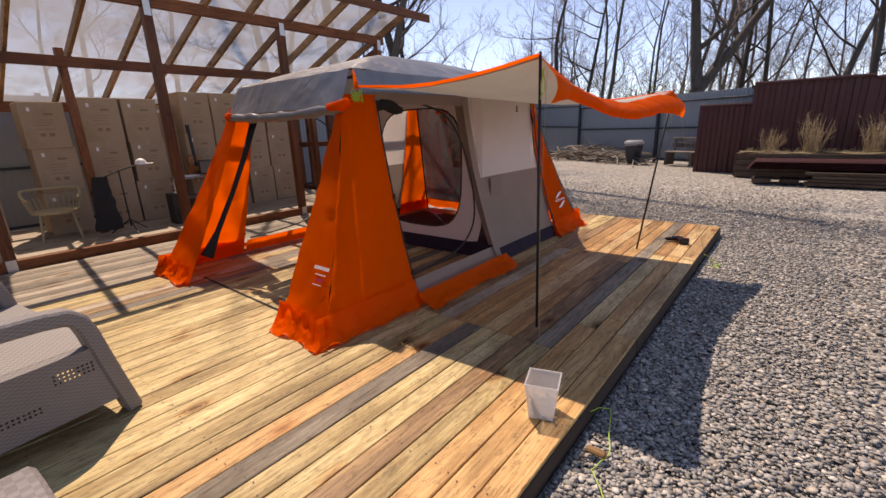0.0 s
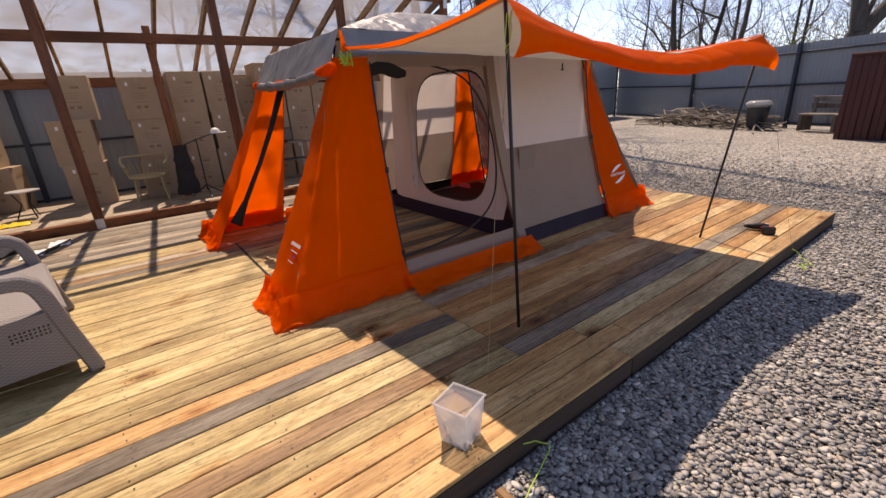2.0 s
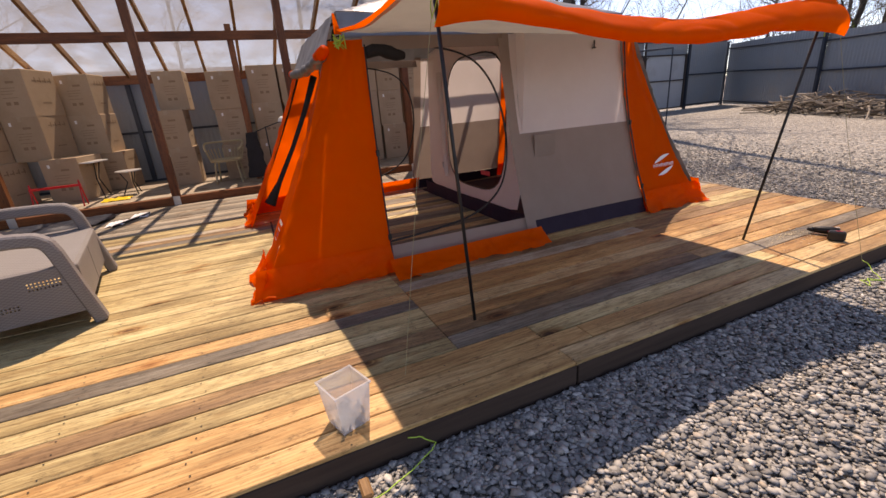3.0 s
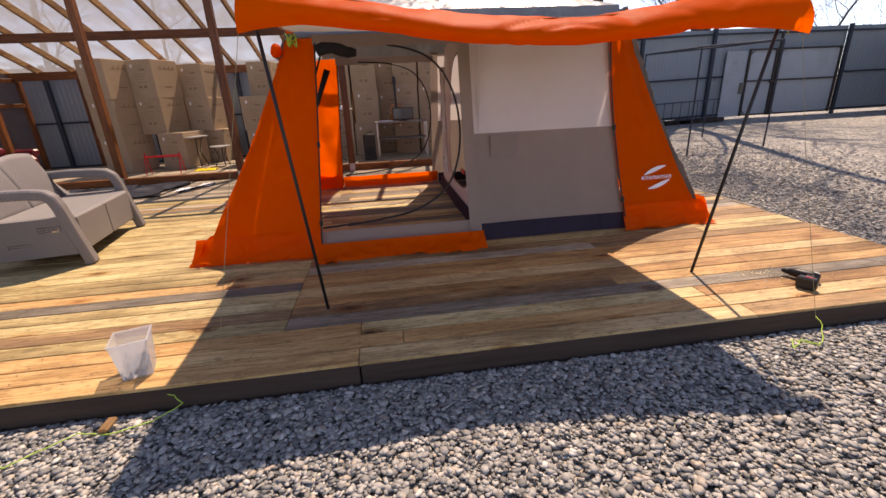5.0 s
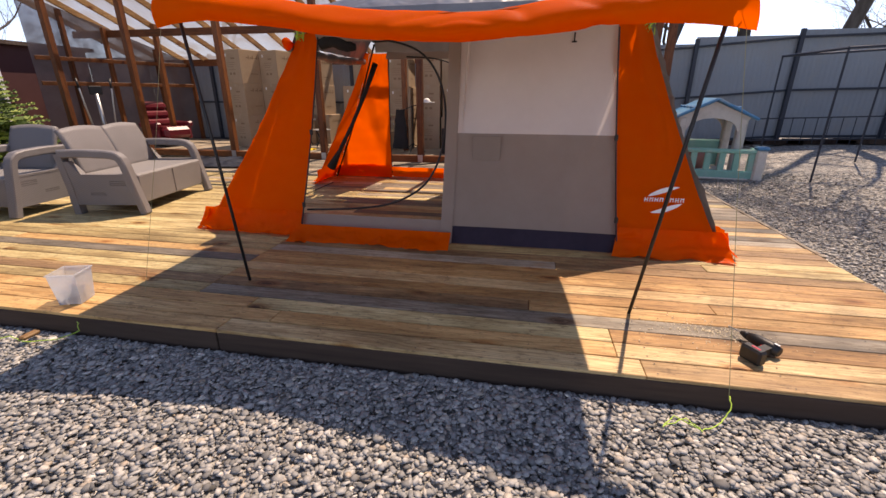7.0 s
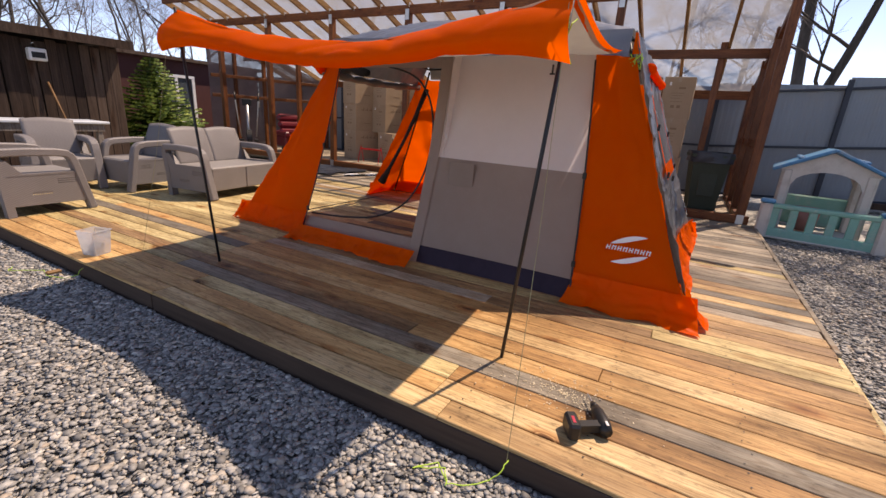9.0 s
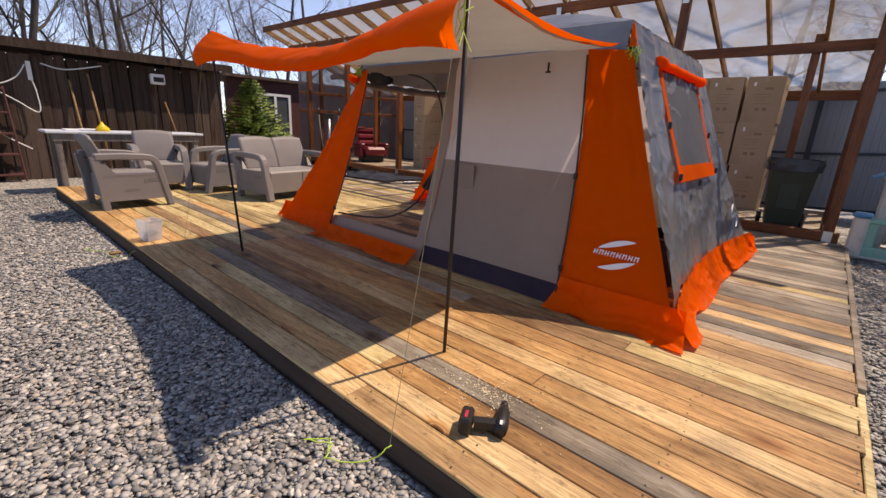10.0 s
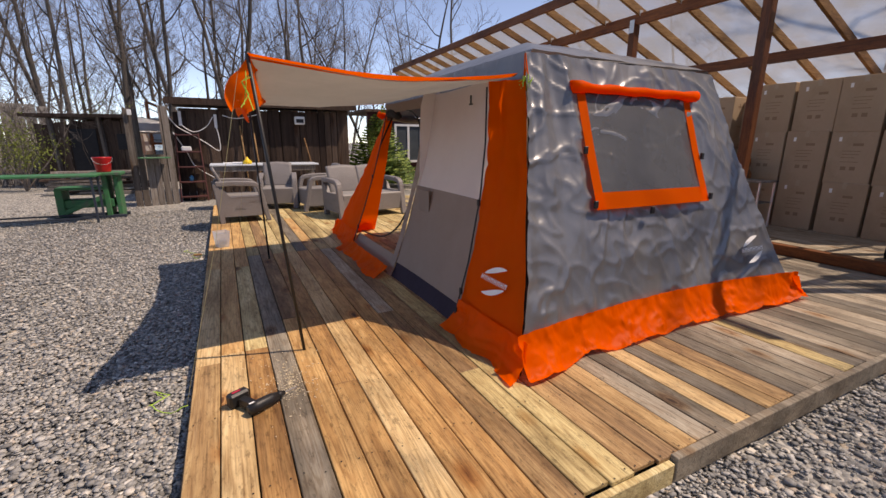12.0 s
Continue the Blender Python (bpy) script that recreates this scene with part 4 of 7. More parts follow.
def ring(outer, inner):
    bm = bmesh.new()
    a, b = [bm.verts.new(p) for p in outer], [bm.verts.new(p) for p in inner]
    n = len(a)
    for i in range(n):
        bm.faces.new((a[i], a[(i + 1) % n], b[(i + 1) % n], b[i]))
    return bm


def partition_y(z):
    return 3.98 + 0.10 * (z / 1.9)


def loop(x0, x1, z0, z1, r, n=48):
    """A rounded rectangle in x and z."""
    pts = []
    for i in range(n):
        a = 2 * math.pi * i / n
        c, s = math.cos(a), math.sin(a)
        p = 2 / r
        k = (abs(c) ** p + abs(s) ** p) ** (-1 / p)
        x, z = (x0 + x1) / 2 + (x1 - x0) / 2 * c * k, (z0 + z1) / 2 + (z1 - z0) / 2 * s * k
        pts.append((x, partition_y(z), z))
    return pts


part("partition", ring(loop(-4.95, -2.66, 0.16, 1.95, 0.12), loop(-4.35, -2.95, 0.30, 1.78, 0.55)), M_WHITE_CLOTH, tent, "pale inner wall with rounded doorway", smooth=True)
part("partition_edge", sheet(bmesh.new(), lambda u, v: (front_x(0.16 + 1.72 * v) - 0.03 - (0.12 + 0.12 * v) * u, partition_y(0.16 + 1.72 * v) - 0.012, 0.16 + 1.72 * v), 4, 16), M_BROWN_CLOTH, tent, "brown-grey border strip of the inner wall", smooth=True)
part("partition_border", ring(loop(-4.335, -2.965, 0.315, 1.765, 0.55), loop(-4.355, -2.945, 0.295, 1.785, 0.55)), M_BLACK, tent)
part("tub_wall", sheet(bmesh.new(), lambda u, v: (-2.42 - 2.7 * u, 3.97 + 0.01 * math.sin(9 * u), 0.01 + 0.17 * v), 20, 3, 0.01, 5), M_TUB, tent, smooth=True)
part("groundsheet", boxes(((-3.85, 4.95, 0.006), (2.9, 1.95, 0.012))), M_TUB, tent)
part("door_curtain", sheet(bmesh.new(), lambda u, v: (-4.38 + 0.10 * u + 0.02 * math.sin(20 * u), 3.95 + 0.03 * math.sin(9 * u), 0.35 + 1.3 * v), 8, 14, 0.02, 6), M_WHITE_CLOTH, tent, "gathered inner door curtain", smooth=True)
# poles
for fx, cy in ((front_x, south_y), (front_x, north_y), (back_x, south_y), (back_x, north_y)):
    sx, sy = (-1 if fx is front_x else 1), (1 if cy is south_y else -1)
    back_off = 0.0 if sx > 0 else 0.2 if sy > 0 else 0.05
    part("tent_pole", tube(bmesh.new(), [(fx(z) + sx * (0.04 + back_off * (z / 1.84) ** 2), cy(z) + sy * 0.04, z) for z in (0.0, 0.7, 1.3, 1.95)], 0.013, 8), M_BLACK, tent, smooth=True)
for a, b in ((FL, FR), (FR, BR), (BR, BL), (BL, FL)):
    a, b = Vector(a), Vector(b)
    part("roof_pole", tube(bmesh.new(), [a.lerp(b, t) + Vector((0, 0, -0.06 + 0.05 * math.sin(math.pi * t))) for t in (0, 0.25, 0.5, 0.75, 1)], 0.011, 8), M_BLACK, tent, smooth=True)
for a, b in ((FL, BR), (FR, BL)):
    a, b = Vector(a), Vector(b)
    part("roof_pole", tube(bmesh.new(), [a.lerp(b, t) + Vector((0, 0, -0.05 + 0.31 * math.sin(math.pi * t))) for t in [k / 10 for k in range(11)]], 0.011, 8), M_BLACK, tent, smooth=True)


def emblem(face, size):
    """Two thin white crescents with a row of small slanted bars between them. face(a, b) lays a, b (right, up) on the cloth."""
    for flip in (1, -1):
        bm = bmesh.new()
        n = 16
        top, low = [], []
        for i in range(n + 1):
            t = i / n
            a = -0.40 + t * 0.72
            hi = 0.075 + 0.24 * math.sin(math.pi * 0.6 * t) ** 0.8
            lo = hi - 0.115 * math.sin(math.pi * t ** 0.9) ** 0.8 - 0.002
            top.append(bm.verts.new(face(size * flip * a, size * flip * hi)))
            low.append(bm.verts.new(face(size * flip * a, size * flip * lo)))
        for i in range(n):
            bm.faces.new((top[i], top[i + 1], low[i + 1], low[i]))
        part("emblem", bm, M_PRINT, tent)
    bm = bmesh.new()
    for i in range(8):
        a = -0.47 + 0.118 * i
        for s0, s1, b0, b1 in ((0.0, 0.022, -0.05, 0.05), (0.06, 0.082, -0.05, 0.05), (0.022, 0.06, -0.012 + 0.03 * (i % 2), 0.008 + 0.03 * (i % 2))):
            bm.faces.new([bm.verts.new(face(size * (a + x + 0.15 * y), size * y)) for x, y in ((s0, b0), (s1, b0), (s1, b1), (s0, b1))])
    part("lettering", bm, M_PRINT, tent)


emblem(lambda a, b: (front_x(0.46 + b) + 0.028, 5.78 + a, 0.46 + b), 0.34)
emblem(lambda a, b: (-4.98 - a, north_y(0.5 + b) + 0.045, 0.5 + b), 0.34)
for dz, h, m, n, x0, ww in ((0.50, 0.024, M_PRINT, 8, -2.51, 0.019), (0.462, 0.007, M_PRINT, 6, -2.53, 0.018), (0.39, 0.007, M_PRINT, 5, -2.55, 0.018), (0.415, 0.028, M_RED_PRINT, 1, -2.545, 0.085)):
    for k in range(n):
        xk = x0 - k * ww * 1.25
        part("lettering", sheet(bmesh.new(), lambda u, v: (xk - ww * u, south_y(dz + h * v) - 0.028, dz + h * v), 2, 2), m, tent)
part("lettering", boxes(((-3.35, partition_y(0.55) - 0.012, 0.5), (0.2, 0.004, 0.05))), M_RED_PRINT, tent)
part("floor_strap", strap(bmesh.new(), [(-4.87, 1.68, 0.006), (-3.22, 1.66, 0.006)], 0.022, 0.004, (0.3, 0.95, 0)), M_BLACK_CLOTH, tent, "flat black strap between the legs")
# cord bundles at the eave corners
for c in ((FX1 + 0.06, EY0 - 0.02, 1.86), (FX1 + 0.08, EY1 + 0.06, 1.84)):
    r = random.Random(4)
    for k in range(7):
        pts = [Vector(c) + Vector((r.uniform(-0.03, 0.05), r.uniform(-0.05, 0.05), r.uniform(-0.09, 0.03))) for _ in range(5)]
        part("cord_loop", tube(bmesh.new(), pts, 0.0045, 5), M_ROPE, tent, "bright green cord loop")
    part("corner_tab", sheet(bmesh.new(), lambda u, v: (c[0] + 0.015, c[1] - 0.03 + 0.06 * u * (1 - v * 0.7), c[2] + 0.02 + 0.15 * v), 2, 4), M_ORANGE, tent)

# awning
P1T, P2T = Vector((-1.18, 2.51, 1.94)), Vector((-1.03, 5.50, 1.83))
A0, A1 = Vector((FX1 + 0.09, 2.42, 1.89)), Vector((FX1 + 0.09, 5.42, 1.87))


def awning_pt(u, v):
    near, far = A0.lerp(A1, u), P1T.lerp(P2T, u)
    p = near.lerp(far, v)
    p.z -= 0.185 * math.sin(math.pi * u) * v ** 1.5 + 0.07 * math.sin(math.pi * v)
    p.x -= 0.10 * math.sin(math.pi * u) * v
    return p


part("awning", sheet(bmesh.new(), awning_pt, 34, 22, 0.014, 2.6, 2), M_KHAKI, tent, "khaki-lined awning on two poles", smooth=True)
for u0 in (0.0, 1.0):
    s = 1 if u0 == 0 else -1
    part("awning_edge", sheet(bmesh.new(), lambda u, v: awning_pt(u0, u) + Vector((0, s * (0.05 * v - 0.02), 0.02 - 0.02 * v)), 20, 2, 0.004, 6), M_ORANGE, tent, smooth=True)


def flap(u, v):
    p = awning_pt(u, 1.0)
    edge = math.sin(math.pi * u)
    fold = 0.012 * math.sin(11 * u + 4 * math.sin(5 * u))
    return p + Vector((-0.015 + 0.15 * math.sin(math.pi * v * 0.7) + fold * v, (0.05 if u > 0.5 else -0.05) * (1 - edge) * v, 0.02 - (0.17 + 0.14 * (1 - edge) ** 3) * v))


part("awning_flap", sheet(bmesh.new(), flap, 90, 16, 0.012, 3.0, 6, 0.016), M_ORANGE, tent, "orange folded flap on the awning's front edge", smooth=True)
for base, top in (((-1.24, 2.67, 0.0), P1T), ((-1.225, 5.31, 0.0), P2T)):
    base = Vector(base)
    part("awning_pole", tube(bmesh.new(), [base, base.lerp(top, 0.5), base.lerp(top, 1.015)], 0.0105, 10), M_BLACK, tent, "thin black steel awning pole", smooth=True)
for top, peg in ((P1T, (-0.92, 2.08, 0.004)), (P2T, (-0.53, 5.62, -0.06))):
    part("guy_line", tube(bmesh.new(), [top + Vector((0.05, 0, -0.05)), top.lerp(Vector(peg), 0.5), peg], 0.0014, 5), M_THREAD, tent, "thin pale guy line")
    r = random.Random(int(top.y * 10))
    for k in range(3):
        part("cord_loop", tube(bmesh.new(), [top + Vector((0.02 + r.uniform(-0.03, 0.04), r.uniform(-0.03, 0.03), -0.08 - 0.06 * j + r.uniform(-0.03, 0.03))) for j in range(4)], 0.003, 5), M_ROPE, tent)

# ---- woven garden seats ----


def garden_seat(name, seats, label, group):
    """A moulded wicker-pattern seat, front along +y, standing on z = 0."""
    w = 0.60 * seats + 0.18
    t = thing(name, (0, 0, 0), 0, label, "sofa" if seats > 1 else "armchair", group)
    part("seat", boxes(((0, 0.02, 0.40), (w - 0.16, 0.66, 0.05)), bevel=0.02), M_WEAVE_LIT_TOP, t)
    for i in range(seats):
        x = (i - (seats - 1) / 2) * 0.60
        part("front_apron", boxes(((x, 0.335, 0.255), (0.595, 0.03, 0.29)), bevel=0.01), M_WEAVE, t)
        x0 = x - 0.298

        def back(u, v):
            return (x0 + 0.596 * u, -0.27 - 0.17 * v + 0.02 * math.sin(math.pi * v), 0.40 + 0.47 * v + 0.025 * math.sin(math.pi * u) * v)
        part("backrest", sheet(bmesh.new(), back, 12, 10), M_WEAVE, t, smooth=True, thick=0.04)
    part("back_panel", boxes(((0, -0.33, 0.26), (w - 0.16, 0.03, 0.29)), bevel=0.01), M_WEAVE, t)
    for s in (-1, 1):
        x = s * (w / 2 - 0.05)
        bm = bmesh.new()
        strap(bm, [(x, -0.43, 0.64), (x, -0.15, 0.645), (x, 0.1, 0.635), (x, 0.20, 0.62), (x, 0.245, 0.585), (x, 0.27, 0.52), (x, 0.325, 0.26), (x, 0.385, 0.0)], 0.105, 0.08)
        bmesh.ops.bevel(bm, geom=bm.edges[:], offset=0.012, segments=1, affect="EDGES")
        a = part("arm", bm, M_WEAVE, t)
        bm = bmesh.new()
        strap(bm, [(x, -0.43, 0.64), (x, -0.385, 0.3), (x, -0.37, 0.0)], 0.09, 0.075)
        part("back_leg", bm, M_WEAVE, t)
        # thin moulded side with rows of small slots
        bm = bmesh.new()
        ny, nz = 68, 30
        grid_v = [[bm.verts.new((x + 0.036 * s, -0.37 + 0.69 * i / ny, 0.105 + 0.31 * j / nz)) for j in range(nz + 1)] for i in range(ny + 1)]
        for i in range(ny):
            for j in range(nz):
                slots = (44 <= i < 62 and 20 <= j < 26 or 20 <= i < 38 and 9 <= j < 14) and i % 2 == 0 and j % 2 == 0
                if not slots:
                    bm.faces.new((grid_v[i][j], grid_v[i + 1][j], grid_v[i + 1][j + 1], grid_v[i][j + 1]))
        part("side_panel", bm, M_WEAVE, t, thick=0.006)
        bm = bmesh.new()
        front, rear = [], []
        for y, z in ((-0.36, 0.41), (0.30, 0.41), (0.30, 0.435), (0.18, 0.43), (-0.22, 0.43), (-0.33, 0.56), (-0.40, 0.56)):
            front.append(bm.verts.new((x + 0.042 * s, y, z)))
            rear.append(bm.verts.new((x - 0.030 * s, y, z)))
        bm.faces.new(front)
        bm.faces.new(rear[::-1])
        for k in range(len(front)):
            j = (k + 1) % len(front)
            bm.faces.new((front[k], rear[k], rear[j], front[j]))
        part("side_rim", bm, M_WEAVE, t)
    return t


def weave(name, c0, c1):
    m = bpy.data.materials.new(name)
    m.use_nodes = True
    nt = m.node_tree
    bsdf = nt.nodes["Principled BSDF"]
    co = nt.nodes.new("ShaderNodeTexCoord")
    mp = nt.nodes.new("ShaderNodeMapping")
    mp.inputs["Scale"].default_value = (0.75, 0.75, 1.7)
    nt.links.new(co.outputs["Object"], mp.inputs[0])
    ck = node(nt, "ShaderNodeTexChecker", Scale=62.0)
    nt.links.new(mp.outputs[0], ck.inputs["Vector"])
    n = node(nt, "ShaderNodeTexNoise", Scale=4.0, Detail=5.0)
    nt.links.new(co.outputs["Object"], n.inputs["Vector"])
    mx = nt.nodes.new("ShaderNodeMix")
    mx.data_type = "RGBA"
    mx.inputs[6].default_value, mx.inputs[7].default_value = (*c0, 1), (*c1, 1)
    nt.links.new(n.outputs[0], mx.inputs[0])
    mul = nt.nodes.new("ShaderNodeMix")
    mul.data_type, mul.blend_type = "RGBA", "MULTIPLY"
    mul.inputs[0].default_value = 0.38
    nt.links.new(mx.outputs[2], mul.inputs[6])
    nt.links.new(ck.outputs["Color"], mul.inputs[7])
    nt.links.new(mul.outputs[2], bsdf.inputs["Base Color"])
    bp = nt.nodes.new("ShaderNodeBump")
    bp.inputs["Strength"].default_value, bp.inputs["Distance"].default_value = 0.5, 0.004
    nt.links.new(ck.outputs["Fac"], bp.inputs["Height"])
    nt.links.new(bp.outputs[0], bsdf.inputs["Normal"])
    bsdf.inputs["Roughness"].default_value = 0.55
    return m


# One weave, light painted in: seat top paler, shaded sides darker.
M_WEAVE = weave("taupe_resin_weave", (0.20, 0.185, 0.183), (0.265, 0.245, 0.243))
M_WEAVE_LIT_TOP = weave("taupe_weave_lit_top", (0.26, 0.24, 0.23), (0.32, 0.30, 0.285))
sofa = garden_seat("garden_sofa", 2, "taupe resin-weave two-seat garden sofa on the deck", "woven garden seats")
sofa.matrix_basis = pose(-3.30, -0.12, 0, 0, 0, 9) @ Matrix.Diagonal((1.02, 1.02, 1.06, 1))
chair = garden_seat("garden_armchair", 1, "taupe resin-weave garden armchair on the deck", "woven garden seats")
chair.matrix_basis = pose(-1.10, -0.50, 0, 0, 0, 93) @ Matrix.Diagonal((1, 1, 1.06, 1))
copy_thing(chair, pose(-1.87, -1.82, 0, 0, 0, -8))
copy_thing(chair, pose(-2.61, -1.25, 0, 0, 0, -84))

# ---- cartons ----


def carton(w, d, h):
    t = thing("carton", (0, 0, 0), 0, "tall brown cardboard carton stacked under the carport", "carton", "stacked cartons")
    part("body", boxes(((0, 0, h / 2), (d, w, h)), bevel=0.008), M_CARTON, t)
    part("tape", boxes(((d / 2 + 0.001, 0, h - 0.04), (0.003, 0.06, 0.08)), ((0, 0, h + 0.001), (d, 0.06, 0.003))), M_TAPE, t)
    bm = bmesh.new()
    for z, y, ww, hh in ((0.74, 0.12, 0.22, 0.05), (0.62, 0, 0.4, 0.012), (0.56, 0, 0.36, 0.012), (0.50, -0.05, 0.3, 0.012), (0.42, 0.0, 0.4, 0.012), (0.3, 0.1, 0.12, 0.07), (0.3, -0.1, 0.12, 0.07)):
        box(bm, (d / 2 + 0.001, y * w, z * h), (0.003, ww * w, hh * h))
    for k in range(4):
        box(bm, (-0.18 + 0.10 * k, w / 2 + 0.001, 0.77 * h), (0.075, 0.003, 0.02))
        box(bm, (-0.205 + 0.10 * k, w / 2 + 0.001, 0.79 * h), (0.02, 0.003, 0.075))
    box(bm, (0, w / 2 + 0.001, 0.3 * h), (0.18, 0.003, 0.02))
    tagged(part("print", bm, M_INK, t), kind="stuff")
    part("hand_hole", boxes(((d / 2 + 0.001, 0.02 * w, 0.66 * h), (0.003, 0.018, 0.018))), M_TAPE, t)
    bm = bmesh.new()
    box(bm, (d / 2 + 0.002, -0.28 * w, 0.84 * h), (0.003, 0.04, 0.055))
    part("paper_label", bm, M_PRINT, t)
    return t


CW, CH = 0.63, 0.69
first = carton(CW - 0.01, 0.62, CH)
first.matrix_basis = pose(-9.75, 1.45, 0.02) @ Matrix.Diagonal((1, 0.96, 1.03, 1))
r = random.Random(8)


def stack(y, rows, x=-9.75, wide=1.0, tall=1.03, deep=1.0, turn=0.0, slip=0.02):
    for k in rows:
        copy_thing(first, pose(x + r.uniform(-slip, slip), y + r.uniform(-slip, slip), 0.02 + k * (CH + 0.002) * tall, 0, 0, turn + r.uniform(-1.5, 1.5)) @ Matrix.Diagonal((deep, wide, tall, 1)))


stack(1.45, (1, 2), wide=0.96)
for y in (2.2, 2.82):
    stack(y, (0, 1, 2), wide=0.96, tall=1.07)
stack(3.38, (0, 1, 2), x=-10.1)
for y in (3.78, 4.38, 4.98, 5.59):
    stack(y, (0, 1, 2), wide=0.95, tall=1.14)
stack(-2.55, (0, 1, 2), -9.36, tall=1.11, deep=1.3, turn=-15)
stack(-1.81, (1, 2), -9.76, tall=1.11, deep=1.3, turn=-15)
stack(-1.45, (0,), -9.55, wide=1.05, tall=1.11, deep=1.25, turn=-15)
stack(-1.12, (1, 2), -10.42, tall=1.08, turn=-12)
stack(-0.95, (0,), -10.42, tall=1.08, turn=-12)
stack(0.34, (0, 1), wide=1.05, tall=1.06, turn=-4)
stack(0.48, (2,), -10.0, wide=0.9, tall=1.06, turn=-4)

# ---- small things on the deck ----
M_CLEAR = see_through("clear_plastic", 0.55, (0.75, 0.77, 0.8), 0.15, 0.4)
M_GREYBITS = surface("grey_fittings", [(0.12, 0.13, 0.14), (0.3, 0.31, 0.33)], 30, rough=0.5, bump=0.5)
M_GREENPAINT = surface("green_paint", [(0.02, 0.13, 0.05), (0.04, 0.20, 0.08)], 4, rough=0.55, bump=0.2, dirt=(0.09, 0.11, 0.08), dirt_scale=5)
M_REDPLASTIC = surface("red_plastic", [(0.5, 0.012, 0.015), (0.6, 0.02, 0.02)], 3, rough=0.35, bump=0.05)
M_BLUEPLASTIC = surface("blue_plastic", [(0.02, 0.18, 0.36), (0.05, 0.26, 0.46)], 4, rough=0.5, bump=0.1, dirt=(0.2, 0.3, 0.36), dirt_scale=4)
M_CREAM = surface("cream_plastic", [(0.55, 0.52, 0.46), (0.66, 0.63, 0.57)], 3, rough=0.5, bump=0.1, dirt=(0.48, 0.45, 0.39), dirt_scale=4)
M_MINT = surface("mint_plastic", [(0.14, 0.40, 0.32), (0.22, 0.50, 0.42)], 3, rough=0.5, bump=0.1, dirt=(0.33, 0.46, 0.40), dirt_scale=4)
M_BINGREEN = surface("dark_green_plastic", [(0.014, 0.024, 0.014), (0.025, 0.038, 0.022)], 5, rough=0.5, bump=0.1)
M_RUST = surface("maroon_iron", [(0.07, 0.022, 0.022), (0.12, 0.04, 0.035)], 6, rough=0.7, bump=0.2)
M_LEATHER = surface("wine_leather", [(0.13, 0.012, 0.02), (0.19, 0.02, 0.03)], 5, rough=0.35, bump=0.3)
M_TARP = surface("dark_tarp", [(0.012, 0.016, 0.026), (0.03, 0.038, 0.055)], 4, rough=0.35, bump=0.4, fine=10, bump_dist=0.02)
M_WICKER = surface("straw_wicker", [(0.36, 0.29, 0.16), (0.50, 0.42, 0.26)], 40, rough=0.7, bump=0.5, fine=90)
M_GUITAR = surface("guitar_wood", [(0.28, 0.10, 0.03), (0.36, 0.15, 0.05)], 4, rough=0.25, bump=0.05)
M_WHITE = surface("white_paint", [(0.68, 0.68, 0.67), (0.78, 0.78, 0.77)], 3, rough=0.5, bump=0.08)
M_PAPER = surface("paper", [(0.62, 0.63, 0.66), (0.76, 0.77, 0.79)], 4, rough=0.7, bump=0.2)
M_TABLETOP = surface("pale_blue_top", [(0.52, 0.58, 0.64), (0.62, 0.67, 0.72)], 3, rough=0.35, bump=0.08, dirt=(0.48, 0.5, 0.52), dirt_scale=4)
M_YELLOW = surface("yellow_plastic", [(0.75, 0.48, 0.02), (0.85, 0.58, 0.04)], 3, rough=0.4, bump=0.05)
M_PANE = surface("window_pane", [(0.05, 0.06, 0.07), (0.10, 0.12, 0.13)], 2, rough=0.08, bump=0.0, spec=0.8)
M_REDHOUSE = surface("red_render", [(0.06, 0.016, 0.016), (0.085, 0.025, 0.022)], 2, rough=0.8, bump=0.2)
M_STRAW = surface("dry_stems", [(0.34, 0.25, 0.14), (0.46, 0.36, 0.22)], 6, rough=0.9, bump=0, island=0.4)
M_SOIL = surface("planter_soil", [(0.10, 0.08, 0.05), (0.2, 0.17, 0.09)], 12, rough=0.95, bump=0.8)
M_BRANCH = surface("cut_branches", [(0.12, 0.095, 0.075), (0.26, 0.22, 0.18), (0.36, 0.32, 0.27)], 4, rough=0.9, bump=0.2, island=0.6)
M_MIRROR = surface("mirror_glass", [(0.85, 0.87, 0.86), (0.88, 0.9, 0.89)], 2, rough=0.02, bump=0, metal=1.0)
M_SAWDUST = surface("sawdust", [(0.62, 0.50, 0.33), (0.75, 0.64, 0.46)], 30, rough=0.9, bump=0, island=0.5)


